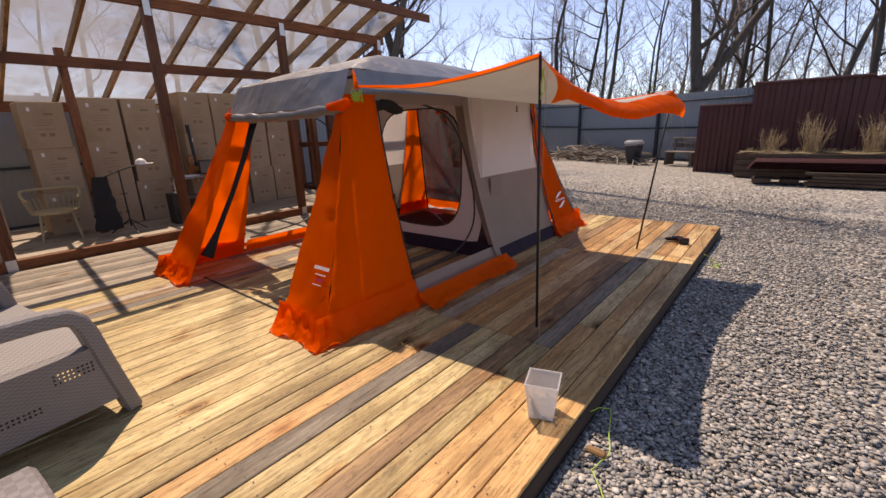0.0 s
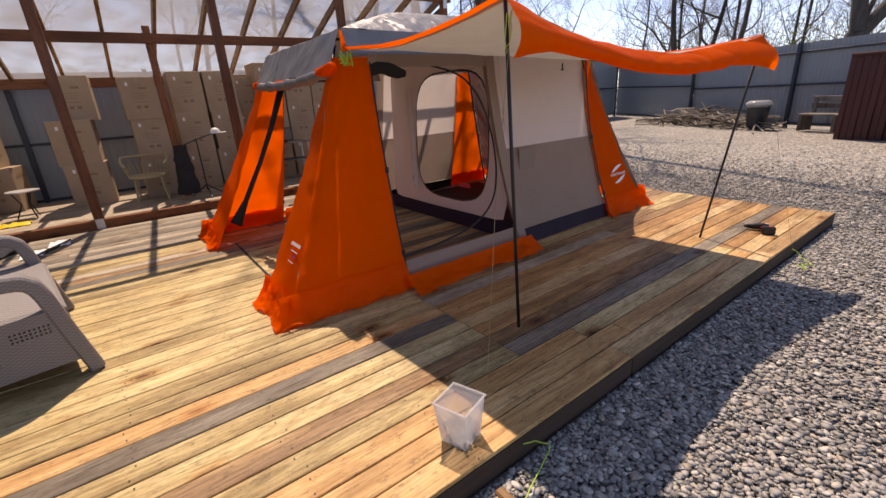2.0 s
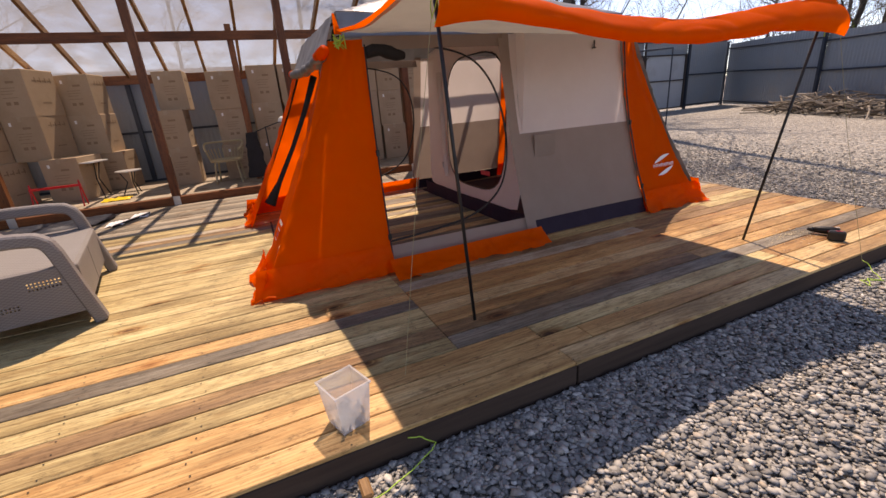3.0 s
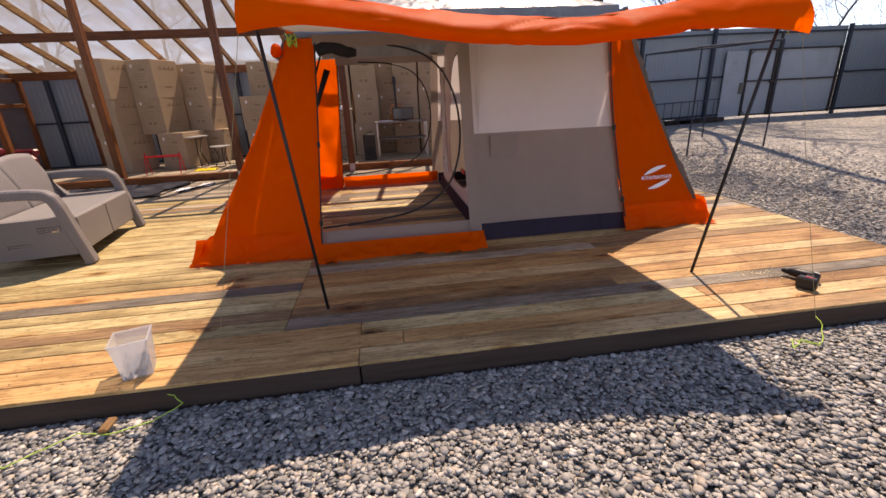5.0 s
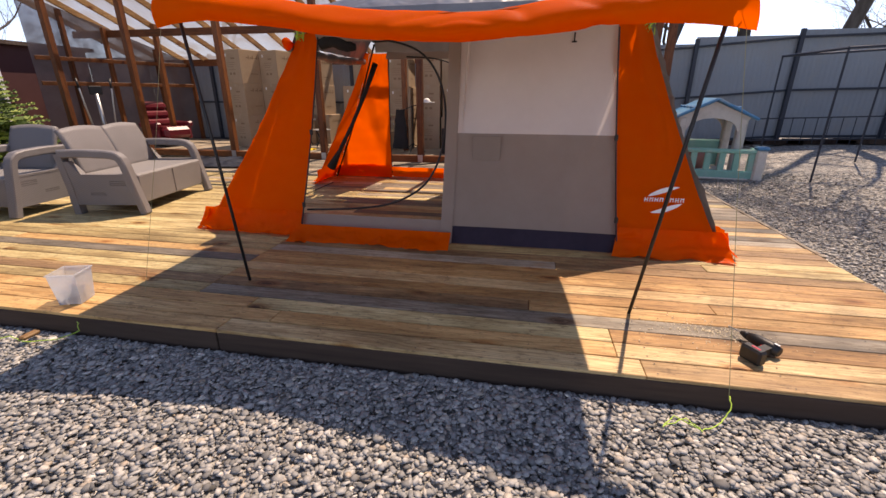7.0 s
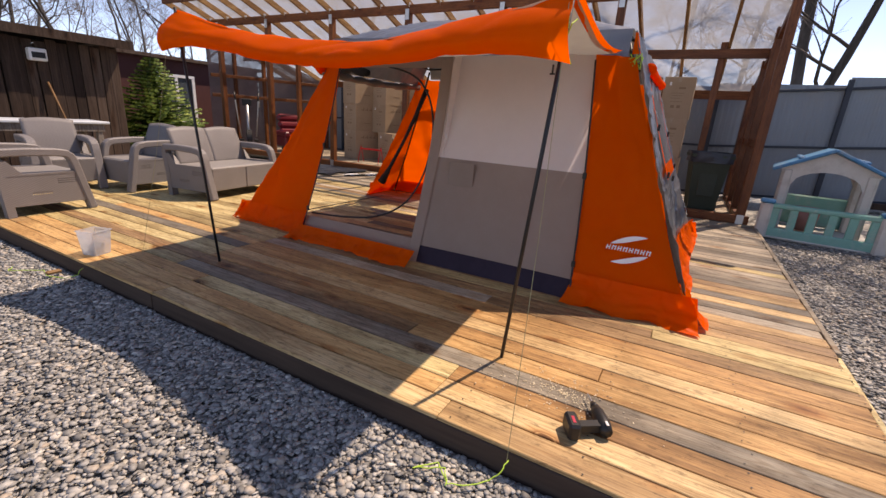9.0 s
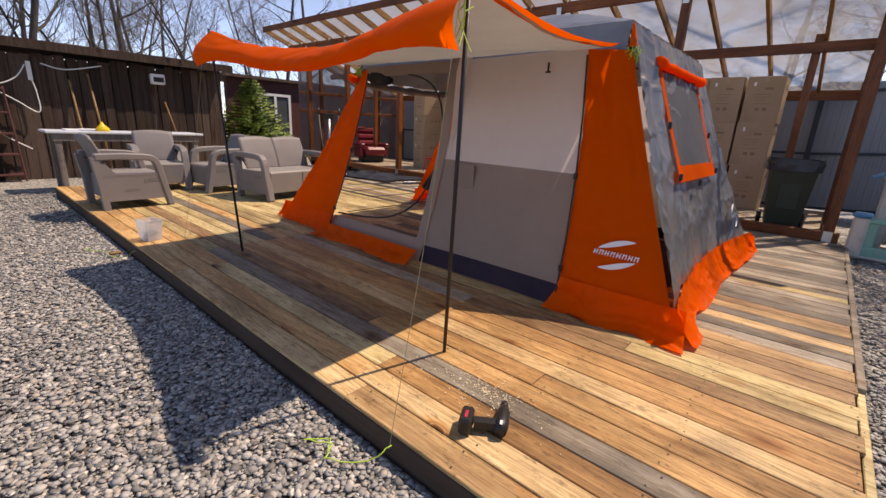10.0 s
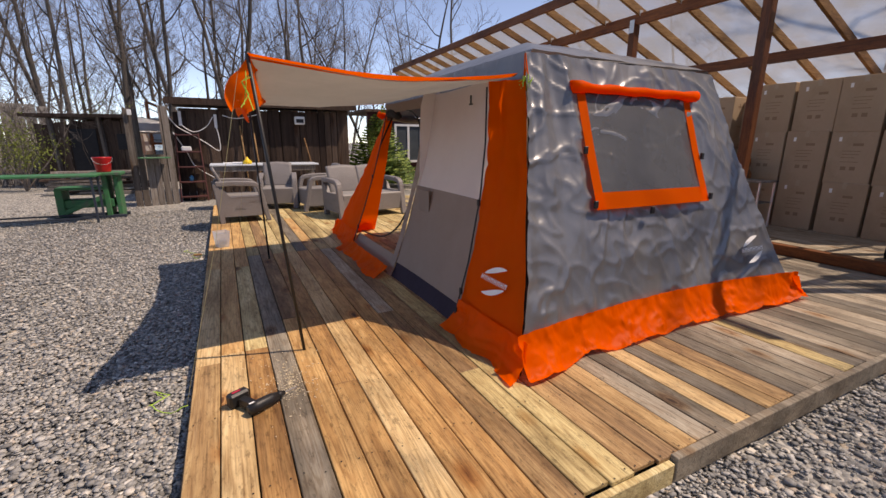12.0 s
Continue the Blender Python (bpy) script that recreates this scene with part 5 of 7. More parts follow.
def storage_box():
    t = thing("storage_box", (-0.73, 1.74, 0), 0, "clear plastic box half full of fittings on the deck edge", "box")

    def tub(w0, w1, z0, z1):
        bm = bmesh.new()
        a = [bm.verts.new((x * w0, y * w0, z0)) for x, y in ((-1, -1), (1, -1), (1, 1), (-1, 1))]
        b = [bm.verts.new((x * w1, y * w1, z1)) for x, y in ((-1, -1), (1, -1), (1, 1), (-1, 1))]
        for i in range(4):
            bm.faces.new((a[i], a[(i + 1) % 4], b[(i + 1) % 4], b[i]))
        bm.faces.new(a[::-1])
        return bm
    part("body", tub(0.066, 0.083, 0.003, 0.205), M_CLEAR, t, thick=0.002)
    bm = bmesh.new()
    rr = random.Random(2)
    for _ in range(60):
        z = rr.uniform(0.012, 0.085)
        k = 0.045 + 0.012 * z / 0.1
        box(bm, (rr.uniform(-k, k), rr.uniform(-k, k), z), (rr.uniform(0.01, 0.05), 0.012, 0.012), 0, Euler((rr.random() * 3, rr.random() * 3, rr.random() * 3)).to_matrix().to_4x4())
    tagged(part("fittings", bm, M_GREYBITS, t, "grey metal fittings in a heap"), kind="stuff")
    part("rim", boxes(((0, 0.085, 0.21), (0.18, 0.008, 0.008)), ((0, -0.085, 0.21), (0.18, 0.008, 0.008)), ((0.085, 0, 0.21), (0.008, 0.17, 0.008)), ((-0.085, 0, 0.21), (0.008, 0.17, 0.008))), M_CLEAR, t)
    t.matrix_basis = pose(-0.73, 1.74, 0, 0, 0, 18)


storage_box()


def drill():
    t = thing("cordless_drill", (0, 0, 0), 0, "black cordless drill lying on its side on the deck", "drill")
    bm = bmesh.new()
    tube(bm, [(0, -0.02, 0.04), (0, 0.03, 0.042), (0, 0.12, 0.042), (0, 0.165, 0.04)], [0.028, 0.036, 0.033, 0.024], 12)
    part("motor_housing", bm, M_BLACK, t, smooth=True)
    bm = bmesh.new()
    strap(bm, [(0.0, 0.03, 0.04), (-0.06, 0.022, 0.04), (-0.13, 0.012, 0.04)], 0.04, 0.045, (0, 0, 1))
    part("grip", bm, M_BLACK, t)
    bat = part("battery", boxes(((-0.165, 0.01, 0.045), (0.06, 0.125, 0.085)), bevel=0.012), M_BLACK, t)
    part("sticker", boxes(((-0.165, 0.0, 0.0885), (0.014, 0.05, 0.002))), M_RED_PRINT, bat)
    part("chuck", tube(bmesh.new(), [(0, 0.165, 0.04), (0, 0.185, 0.04), (0, 0.215, 0.04)], [0.022, 0.021, 0.012], 12), M_BLACK, t, smooth=True)
    part("bit", tube(bmesh.new(), [(0, 0.215, 0.04), (0, 0.30, 0.035)], 0.004, 6), M_STEEL, t)
    part("trigger", boxes(((-0.03, 0.055, 0.04), (0.03, 0.018, 0.02)), bevel=0.004), M_REDPLASTIC, t)
    part("badge", boxes(((0.0, 0.0, 0.078), (0.012, 0.03, 0.002))), M_PRINT, t)
    t.matrix_basis = pose(-0.86, 5.95, 0, 0, 0, 118) @ Matrix.Diagonal((0.9, 0.9, 0.95, 1))


drill()

rr = random.Random(21)
bm = bmesh.new()
for _ in range(420):
    a, d = rr.uniform(0, 6.28), abs(rr.gauss(0, 0.14))
    x, y = -1.08 + 0.7 * d * math.cos(a), 5.72 + 1.6 * d * math.sin(a)
    s = rr.uniform(0.0015, 0.006)
    box(bm, (x, y, 0.003), (s, s * rr.uniform(0.6, 2.5), 0.002), 0, pose(0, 0, 0, rr.uniform(-20, 20), rr.uniform(-20, 20), rr.uniform(0, 180)))
tagged(part("sawdust", bm, M_SAWDUST, None), "scattered pale sawdust on the deck boards", "sawdust", kind="stuff")

# cord tails that trail over the gravel
for name, pts in (("cord", [(-0.535, 5.62, -0.05), (-0.50, 5.62, -0.06), (-0.45, 5.58, -0.10), (-0.38, 5.52, -0.105), (-0.34, 5.44, -0.10), (-0.42, 5.36, -0.105), (-0.33, 5.28, -0.10), (-0.40, 5.40, -0.095), (-0.30, 5.46, -0.10)]),
                  ("cord", [(-0.535, 1.95, -0.04), (-0.50, 2.0, -0.03), (-0.46, 2.05, -0.05), (-0.42, 1.92, -0.10), (-0.36, 1.75, -0.10), (-0.40, 1.60, -0.10), (-0.30, 1.48, -0.10), (-0.24, 1.40, -0.105), (-0.30, 1.32, -0.10)])):
    fine_pts = []
    for a, b in zip(pts, pts[1:]):
        for k in range(4):
            q = Vector(a).lerp(Vector(b), k / 4)
            fine_pts.append(q + Vector((0.012 * noise.noise(q * 30), 0.012 * noise.noise(q * 30 + Vector((5, 0, 0))), 0.006)))
    tagged(part(name, tube(bmesh.new(), fine_pts, 0.0028, 6), M_ROPE, None, smooth=True), "loose yellow-green guy cord trailing over gravel", "cord")
tagged(part("wood_chip", boxes(((-0.42, 1.72, -0.085), (0.10, 0.045, 0.025)), bevel=0.008), M_RAFTER, None), "split brown wood chip on the gravel", "wood chip")

# tarpaulin and packing beside the carport
tagged(part("tarpaulin", sheet(bmesh.new(), lambda u, v: (-7.05 + 1.3 * u + 0.1 * math.sin(5 * v), -2.5 + 2.0 * v + 0.1 * math.sin(7 * u), 0.03 + 0.10 * abs(noise.noise((u * 5, v * 6, 0.3))) * min(1, 6 * u, 6 * v, 6 * (1 - u), 6 * (1 - v))), 30, 40, 0.02, 6), M_TARP, None, smooth=True), "crumpled dark blue tarpaulin spread on the deck", "tarpaulin")
for x, y, rz in ((-6.35, -0.28, 20), (-6.7, -0.05, -15)):
    tagged(part("paper_bag", sheet(bmesh.new(), lambda u, v: (x + 0.35 * (u - 0.5), y + 0.22 * (v - 0.5), 0.008 + 0.03 * abs(noise.noise((u * 4 + x, v * 4, y)))), 14, 10, 0.012, 14), M_PAPER, None, smooth=True), "crumpled white plastic packing on the deck", "packing")
part_poles = thing("pole_bundle", (-6.2, -0.05, 0), 0, "bundle of thin dark poles on the deck", "poles", built_in_world=True)
for k in range(3):
    part("rod", tube(bmesh.new(), [(-6.1 - 0.04 * k, -0.28, 0.014), (-6.75 - 0.04 * k, 0.05, 0.014)], 0.011, 6), M_BLACK, part_poles)

# ---- south side: table, shed wall fittings ----


def side_table():
    t = thing("work_table", (-1.75, -3.05, 0), 0, "long wooden table with a pale blue top by the shed", "table", built_in_world=True)
    part("tabletop", boxes(((-1.75, -3.05, 0.87), (2.35, 0.75, 0.04)), bevel=0.008), M_TABLETOP, t, "pale blue worn tabletop")
    part("apron", boxes(((-1.75, -2.72, 0.79), (2.2, 0.03, 0.12))), M_GREYWOOD, t)
    for x in (-0.72, -2.78):
        for y in (-2.76, -3.34):
            part("leg", boxes(((x, y, 0.36), (0.08, 0.08, 0.98)), bevel=0.006), M_GREYWOOD, t)
    tagged(part("newspaper", boxes(((-1.1, -3.0, 0.903), (0.5, 0.36, 0.022)), ((-1.2, -2.95, 0.918), (0.32, 0.28, 0.012)), bevel=0.004), M_PAPER, None), "folded papers lying on the table", "papers")


side_table()
cone = thing("oil_can", (-1.35, -2.82, 0.89), 0, "yellow funnel-shaped can on the table", "can")
part("body", tube(bmesh.new(), [(0, 0, 0), (0, 0, 0.05), (0, 0, 0.12), (0, 0, 0.16)], [0.10, 0.10, 0.03, 0.012], 14), M_YELLOW, cone, smooth=True)


def step_shelf():
    t = thing("step_shelf", (-0.1, -4.85, -0.14), 0, "maroon metal step shelf against the shed wall", "shelf")
    for k, z in enumerate((0.12, 0.5, 0.88, 1.26, 1.68)):
        part("shelf", boxes(((0, 0, z), (0.62 - 0.03 * k, 0.26, 0.03)), bevel=0.004), M_RUST, t)
    for s in (-1, 1):
        part("rail", beam(bmesh.new(), (0.31 * s, 0.1, 0), (0.25 * s, 0.02, 1.72), 0.03, 0.03), M_RUST, t)
    p = part("jug", tube(bmesh.new(), [(0.02, 0.0, 0.52), (0.02, 0.0, 0.62), (0.02, 0.0, 0.66)], [0.05, 0.05, 0.02], 10), M_BLUEPLASTIC, t, "blue plastic jug", smooth=True)
    part("tin", boxes(((0.05, 0.0, 1.34), (0.22, 0.14, 0.12)), bevel=0.02), M_WHITE, t, "white tin")


step_shelf()
mir = thing("wall_mirror", (0.62, -4.30, 1.5), 21, "tall mirror hanging on the grey plank screen", "mirror")
part("glass", boxes(((-0.0, 0.03, 0.2), (0.42, 0.012, 1.25))), M_MIRROR, mir)
part("shelf_board", boxes(((0.02, 0.14, -0.50), (0.62, 0.26, 0.03)), bevel=0.004), M_GREENPAINT, mir, "green painted shelf board")
for x, z, w, h in ((0.95, 2.02, 0.08, 0.12),):
    tagged(part("wall_box", boxes(((x, -4.18, z), (w, 0.05, h)), bevel=0.006), M_WHITE, None), "small white switch box on the planks", "switch")
for x, z, h in ((-0.78, 1.9, 0.34), (0.02, 1.95, 0.36)):
    tagged(part("thermometer", boxes(((x, SHED_Y + 0.05, z), (0.07, 0.02, h)), bevel=0.004), M_WHITE, None), "narrow white thermometer board on the shed", "thermometer")
vent = thing("wall_lamp", (-2.9, SHED_Y + 0.1, 1.97), 0, "white boxy lamp on the dark shed wall", "lamp")
part("housing", boxes(((0, 0, 0), (0.27, 0.16, 0.22)), bevel=0.02), M_WHITE, vent)
part("screen", boxes(((0, 0.085, -0.01), (0.2, 0.01, 0.1))), M_BLACK, vent)
for pts in ([(0.3, 2.05), (0.1, 1.75), (-0.2, 1.55), (-0.5, 1.35), (-0.8, 1.15), (-0.82, 1.5), (-0.78, 1.75)], [(0.02, 1.8), (-0.25, 1.62), (-0.55, 1.75), (-0.72, 2.0)],
            [(0.2, 1.6), (-0.05, 1.1), (-0.2, 0.75), (-0.6, 0.45)], [(-0.95, 2.05), (-1.3, 1.98), (-1.9, 2.12)]):
    q = [Vector((x, SHED_Y + 0.14 + 0.05 * noise.noise((x, z, 0)), z)) for x, z in pts]
    sm = rounded(q)
    tagged(part("cable", tube(bmesh.new(), sm, 0.011, 6), M_WHITE, None, smooth=True), "white cable looped over the shed wall", "cable")
for a, b in (((-1.45, -4.75, -0.1), (-1.35, -5.0, 1.8)), ((-1.78, -4.7, -0.1), (-1.66, -5.0, 1.95)), ((-3.3, -4.7, -0.1), (-3.0, -4.98, 1.5))):
    tagged(part("wooden_pole", tube(bmesh.new(), [a, b], 0.02, 7), M_RAFTER, None, smooth=True), "wooden tool handle leaning on the shed", "pole")


def workbench():
    t = thing("green_worktable", (2.0, -2.2, -0.13), 0, "long green metal worktable on thin dark legs", "table")
    part("tabletop", boxes(((0.35, 0, 0.88), (2.1, 0.55, 0.04)), bevel=0.006), M_GREENPAINT, t)
    for x in (-0.62, 1.3):
        for y in (-0.24, 0.24):
            part("leg", boxes(((x, y, 0.43), (0.035, 0.035, 0.86))), M_FENCE_RAIL, t)
    part("brace", boxes(((0.34, 0.24, 0.1), (1.9, 0.03, 0.03)), ((0.34, -0.24, 0.1), (1.9, 0.03, 0.03))), M_FENCE_RAIL, t)
    s = thing("green_machine_stand", (1.5, -2.75, -0.13), 0, "heavy green painted wooden machine stand with a tall end", "workbench")
    part("tall_end", boxes(((-0.2, 0, 0.43), (0.09, 0.46, 0.86)), ((-0.38, 0, 0.43), (0.08, 0.40, 0.86)), bevel=0.01), M_GREENPAINT, s)
    part("top", boxes(((-0.24, 0.06, 0.88), (0.52, 0.5, 0.06)), bevel=0.01), M_GREENPAINT, s)
    part("low_top", boxes(((0.22, 0, 0.60), (0.75, 0.44, 0.05)), bevel=0.008), M_GREENPAINT, s)
    part("shelf", boxes(((0.15, 0, 0.30), (0.9, 0.36, 0.16)), bevel=0.01), M_GREENPAINT, s)
    part("low_end", boxes(((0.55, 0, 0.30), (0.12, 0.44, 0.60)), bevel=0.01), M_GREENPAINT, s)
    for y in (-0.2, 0.2):
        bm = bmesh.new()
        beam(bm, (-0.22, y, 0.46), (0.5, y, 0.14), 0.05, 0.09)
        part("brace", bm, M_GREENPAINT, s)
        part("foot", boxes(((0.1, y, 0.03), (1.15, 0.07, 0.06)), bevel=0.006), M_FENCE_RAIL, s)
    b = thing("bucket", (1.3, -2.66, 0.78), 15, "bright red plastic bucket standing on the green bench", "bucket")
    part("body", tube(bmesh.new(), [(0, 0, 0), (0, 0, 0.02), (0, 0, 0.27), (0, 0, 0.29)], [0.115, 0.12, 0.155, 0.165], 20), M_REDPLASTIC, b, smooth=True)
    part("handle", tube(bmesh.new(), [(0.165 * math.cos(a), 0.05 + 0.14 * math.sin(a), 0.28 - 0.13 * math.sin(a)) for a in [math.pi * k / 10 for k in range(11)]], 0.004, 5), M_STEEL, b)


workbench()

# old sheds, boards and clutter south-east
plank_wall("grey_shed", "pale grey weathered plank shed far off", (4.6, -12.6), (9.5, -10.6), 2.7, 2.9, -0.15, M_PALEWOOD, 0.3, 9)
gs = plank_wall("dark_shed", "dark old plank shed with a sagging board roof", (1.35, -9.4), (4.5, -10.6), 2.25, 2.0, -0.15, M_OLDWOOD, 0.24, 10)
part("roof", boxes(((1.6, -1.0, 2.16), (3.9, 2.6, 0.10))), M_OLDWOOD, gs)
part("back_wall", boxes(((1.65, -2.2, 0.98), (3.3, 0.06, 2.26))), M_OLDWOOD, gs)
# Black panels on the solid planks paint the shade of two openings.
part("doorway", boxes(((1.9, 0.035, 1.0), (0.8, 0.03, 1.5)), ((0.6, 0.035, 1.35), (0.55, 0.03, 0.5))), M_BLACK_CLOTH, gs, "black panels painted as the shade inside two openings")
for k, (x, h) in enumerate(((0.1, 2.3), (1.2, 2.2), (2.7, 2.1))):
    part("post", beam(bmesh.new(), (x, 0.12, 0), (x + 0.12, 0.1, h), 0.11, 0.09), M_GREYWOOD, gs)
for k in range(11):
    m = (M_GREYWOOD, M_PALEWOOD, M_OLDWOOD)[k % 3]
    tagged(part("old_board", boxes(((0, 0, 0), (1.5 + 0.13 * (k * 5 % 7), 0.2, 0.06)), bevel=0.004), m, None), "old weathered board stacked by the far shed", "board", "stacked old boards").matrix_basis = pose(2.2 + 0.16 * (k * 3 % 5), -7.6 - 0.24 * (k % 3), -0.09 + 0.085 * (k // 3 * 2 + k % 2), 0, 0, 5 * (k * 7 % 5) - 10)

# red rendered house behind the fir
house = thing("red_house", (-8.5, -9.6, 0), 0, "dark red house wall with a white framed window", "house", built_in_world=True)
part("wall", boxes(((-8.8, -9.6, 1.2), (5.0, 0.2, 2.8))), M_REDHOUSE, house)
part("roof", boxes(((-8.8, -10.9, 2.64), (5.3, 3.2, 0.10))), M_OLDWOOD, house)
for x in (-8.05,):
    w = part("window", boxes(((x, -9.49, 1.35), (1.15, 0.05, 1.5))), M_PANE, house)
    for dx in (-0.58, 0.0, 0.58):
        part("frame", boxes(((x + dx, -9.46, 1.35), (0.09, 0.06, 1.58))), M_WHITE, w)
    for dz in (-0.75, 0.75):
        part("frame", boxes(((x, -9.455, 1.35 + dz), (1.25, 0.06, 0.09))), M_WHITE, w)

# ---- under the carport ----


def wicker_chair():
    t = thing("wicker_chair", (-9.0, 0.92, 0.02), 0, "round-backed straw-coloured wicker chair", "chair")
    part("seat", tube(bmesh.new(), [(0, 0, 0.40), (0, 0, 0.44)], [0.25, 0.26], 18), M_WICKER, t)
    for a in (48, 132, 228, 312):
        c, s = math.cos(radians(a)), math.sin(radians(a))
        part("leg", tube(bmesh.new(), [(0.27 * c, 0.27 * s, 0), (0.22 * c, 0.22 * s, 0.42)], 0.016, 7), M_WICKER, t)
    arc = [(0.30 * math.cos(radians(a)), 0.30 * math.sin(radians(a)), 0.74 if 100 < a < 260 else 0.60 + 0.14 * min(1, (125 - abs(a - 180)) / 45 if abs(a - 180) > 80 else 1)) for a in range(55, 310, 10)]
    part("back_rim", tube(bmesh.new(), arc, 0.018, 7), M_WICKER, t, smooth=True)
    for a in range(65, 300, 13):
        c, s = math.cos(radians(a)), math.sin(radians(a))
        part("cane", tube(bmesh.new(), [(0.25 * c, 0.25 * s, 0.43), (0.30 * c, 0.30 * s, 0.62)], 0.007, 5), M_WICKER, t)
    return t


wicker_chair().matrix_basis = pose(-9.02, 1.2, 0.02, 0, 0, -8) @ Matrix.Diagonal((1.15, 1.2, 1.08, 1))


def stand_with_jacket():
    t = thing("microphone_stand", (-8.5, 2.03, 0.02), 0, "black tripod stand holding a jacket and cap", "stand")
    for a in (0, 120, 240):
        part("leg", tube(bmesh.new(), [(0, 0, 0.22), (0.3 * math.cos(radians(a)), 0.3 * math.sin(radians(a)), 0.01)], 0.010, 6), M_BLACK, t)
    part("pole", tube(bmesh.new(), [(0, 0, 0.1), (0, 0, 1.05)], 0.012, 8), M_BLACK, t)
    part("boom", tube(bmesh.new(), [(0, -0.32, 0.92), (0, 0, 1.03), (0, 0.32, 1.12)], 0.010, 8), M_BLACK, t)
    j = thing("jacket", (-8.5, 1.74, 0.1), 0, "dark jacket hanging from the stand", "jacket")
    part("cloth", sheet(bmesh.new(), lambda u, v: (0.09 * math.sin(6.28 * u) * (0.5 + 0.5 * (1 - v)) + 0.02 * math.sin(11 * u), (0.10 + 0.09 * (1 - v)) * math.cos(6.28 * u), 0.02 + 0.86 * v), 20, 14, 0.03, 7), M_BLACK_CLOTH, j, smooth=True)
    c = thing("cap", (-8.5, 2.37, 1.13), 70, "white baseball cap on the stand", "cap")
    part("crown", sheet(bmesh.new(), lambda u, v: (0.09 * math.cos(6.28 * u) * math.cos(1.5 * v), 0.09 * math.sin(6.28 * u) * math.cos(1.5 * v), 0.10 * math.sin(1.5 * v)), 16, 6), M_WHITE, c, smooth=True)
    part("peak", boxes(((0.12, 0, 0.01), (0.11, 0.14, 0.012)), bevel=0.005), M_WHITE, c)


stand_with_jacket()


def guitar():
    t = thing("guitar", (-9.2, 3.27, 0.70), 0, "brown acoustic guitar leaning on the cartons", "guitar")
    bm = bmesh.new()
    prof = [(0.0, 0.0), (0.12, 0.02), (0.185, 0.10), (0.18, 0.19), (0.125, 0.27), (0.14, 0.36), (0.125, 0.44), (0.05, 0.48), (0.0, 0.48)]
    outline = prof + [(-a, b) for a, b in reversed(prof[1:-1])]
    front = [bm.verts.new((0.05, a, b)) for a, b in outline]
    back = [bm.verts.new((-0.05, a, b)) for a, b in outline]
    bm.faces.new(front)
    bm.faces.new(back[::-1])
    for i in range(len(outline)):
        k = (i + 1) % len(outline)
        bm.faces.new((front[i], back[i], back[k], front[k]))
    part("body", bm, M_GUITAR, t)
    # Black disc on the closed body paints the dark inside of the hole.
    part("sound_hole", tube(bmesh.new(), [(0.045, 0, 0.30), (0.052, 0, 0.30)], 0.045, 16), M_BLACK, t)
    part("neck", boxes(((0.045, 0, 0.68), (0.025, 0.05, 0.46)), ((0.05, 0, 0.40), (0.012, 0.05, 0.2))), M_BLACK, t)
    part("headstock", boxes(((0.04, 0, 0.98), (0.02, 0.075, 0.17)), bevel=0.006), M_BLACK, t)
    part("bridge", boxes(((0.055, 0, 0.14), (0.012, 0.14, 0.025))), M_BLACK, t)
    t.matrix_basis = pose(-9.22, 3.52, 0.72, 0, -6, 4)


guitar()


def desk():
    t = thing("small_desk", (-8.95, 3.6, 0.02), 0, "light metal-framed desk with clutter under the carport", "desk")
    part("top", boxes(((0, 0, 0.78), (0.5, 1.2, 0.03)), bevel=0.004), M_GREYWOOD, t)
    part("shelf", boxes(((0, 0, 0.42), (0.45, 1.1, 0.02))), M_GREYWOOD, t)
    for x in (-0.22, 0.22):
        for y in (-0.56, 0.56):
            part("leg", boxes(((x, y, 0.385), (0.03, 0.03, 0.77))), M_STEEL, t)
    m = thing("monitor", (-8.85, 3.65, 0.815), 0, "small black screen on the desk", "screen")
    part("screen", boxes(((0, 0, 0.16), (0.04, 0.46, 0.26)), bevel=0.006), M_BLACK, m)
    part("glass", boxes(((0.022, 0, 0.16), (0.003, 0.42, 0.22))), M_PANE, m)
    part("foot", boxes(((0, 0, 0.012), (0.15, 0.2, 0.024)), ((0, 0, 0.03), (0.03, 0.05, 0.05)), bevel=0.004), M_BLACK, m)
    sp = thing("loudspeaker", (-8.6, 2.84, 0.02), 0, "black upright loudspeaker on the floor", "loudspeaker")
    part("cabinet", boxes(((0, 0, 0.28), (0.28, 0.26, 0.56)), bevel=0.012), M_BLACK, sp)
    part("cone", tube(bmesh.new(), [(0.14, 0, 0.2), (0.146, 0, 0.2)], 0.10, 18), M_BLACK_CLOTH, sp)
    part("handle", tube(bmesh.new(), [(0.05, -0.06, 0.56), (0.05, -0.06, 0.6), (0.05, 0.06, 0.6), (0.05, 0.06, 0.56)], 0.008, 6), M_BLACK, sp)
    p = thing("papers", (-8.95, 3.25, 0.795), 12, "loose white papers on the desk", "papers")
    part("sheet", boxes(((0, 0, 0.02), (0.25, 0.3, 0.04)), bevel=0.006), M_PAPER, p)


desk()


def bistro(at, h, r):
    t = thing("bistro_table", at, 0, "small round grey metal table", "table", "small round tables")
    part("top", tube(bmesh.new(), [(0, 0, h - 0.02), (0, 0, h)], [r, r], 20), M_STEEL, t)
    for a in (30, 150, 270):
        c, s = math.cos(radians(a)), math.sin(radians(a))
        part("leg", tube(bmesh.new(), [(r * 0.8 * c, r * 0.8 * s, 0), (r * 0.3 * c, r * 0.3 * s, h * 0.5), (r * 0.7 * c, r * 0.7 * s, h - 0.02)], 0.011, 6), M_BLACK, t)


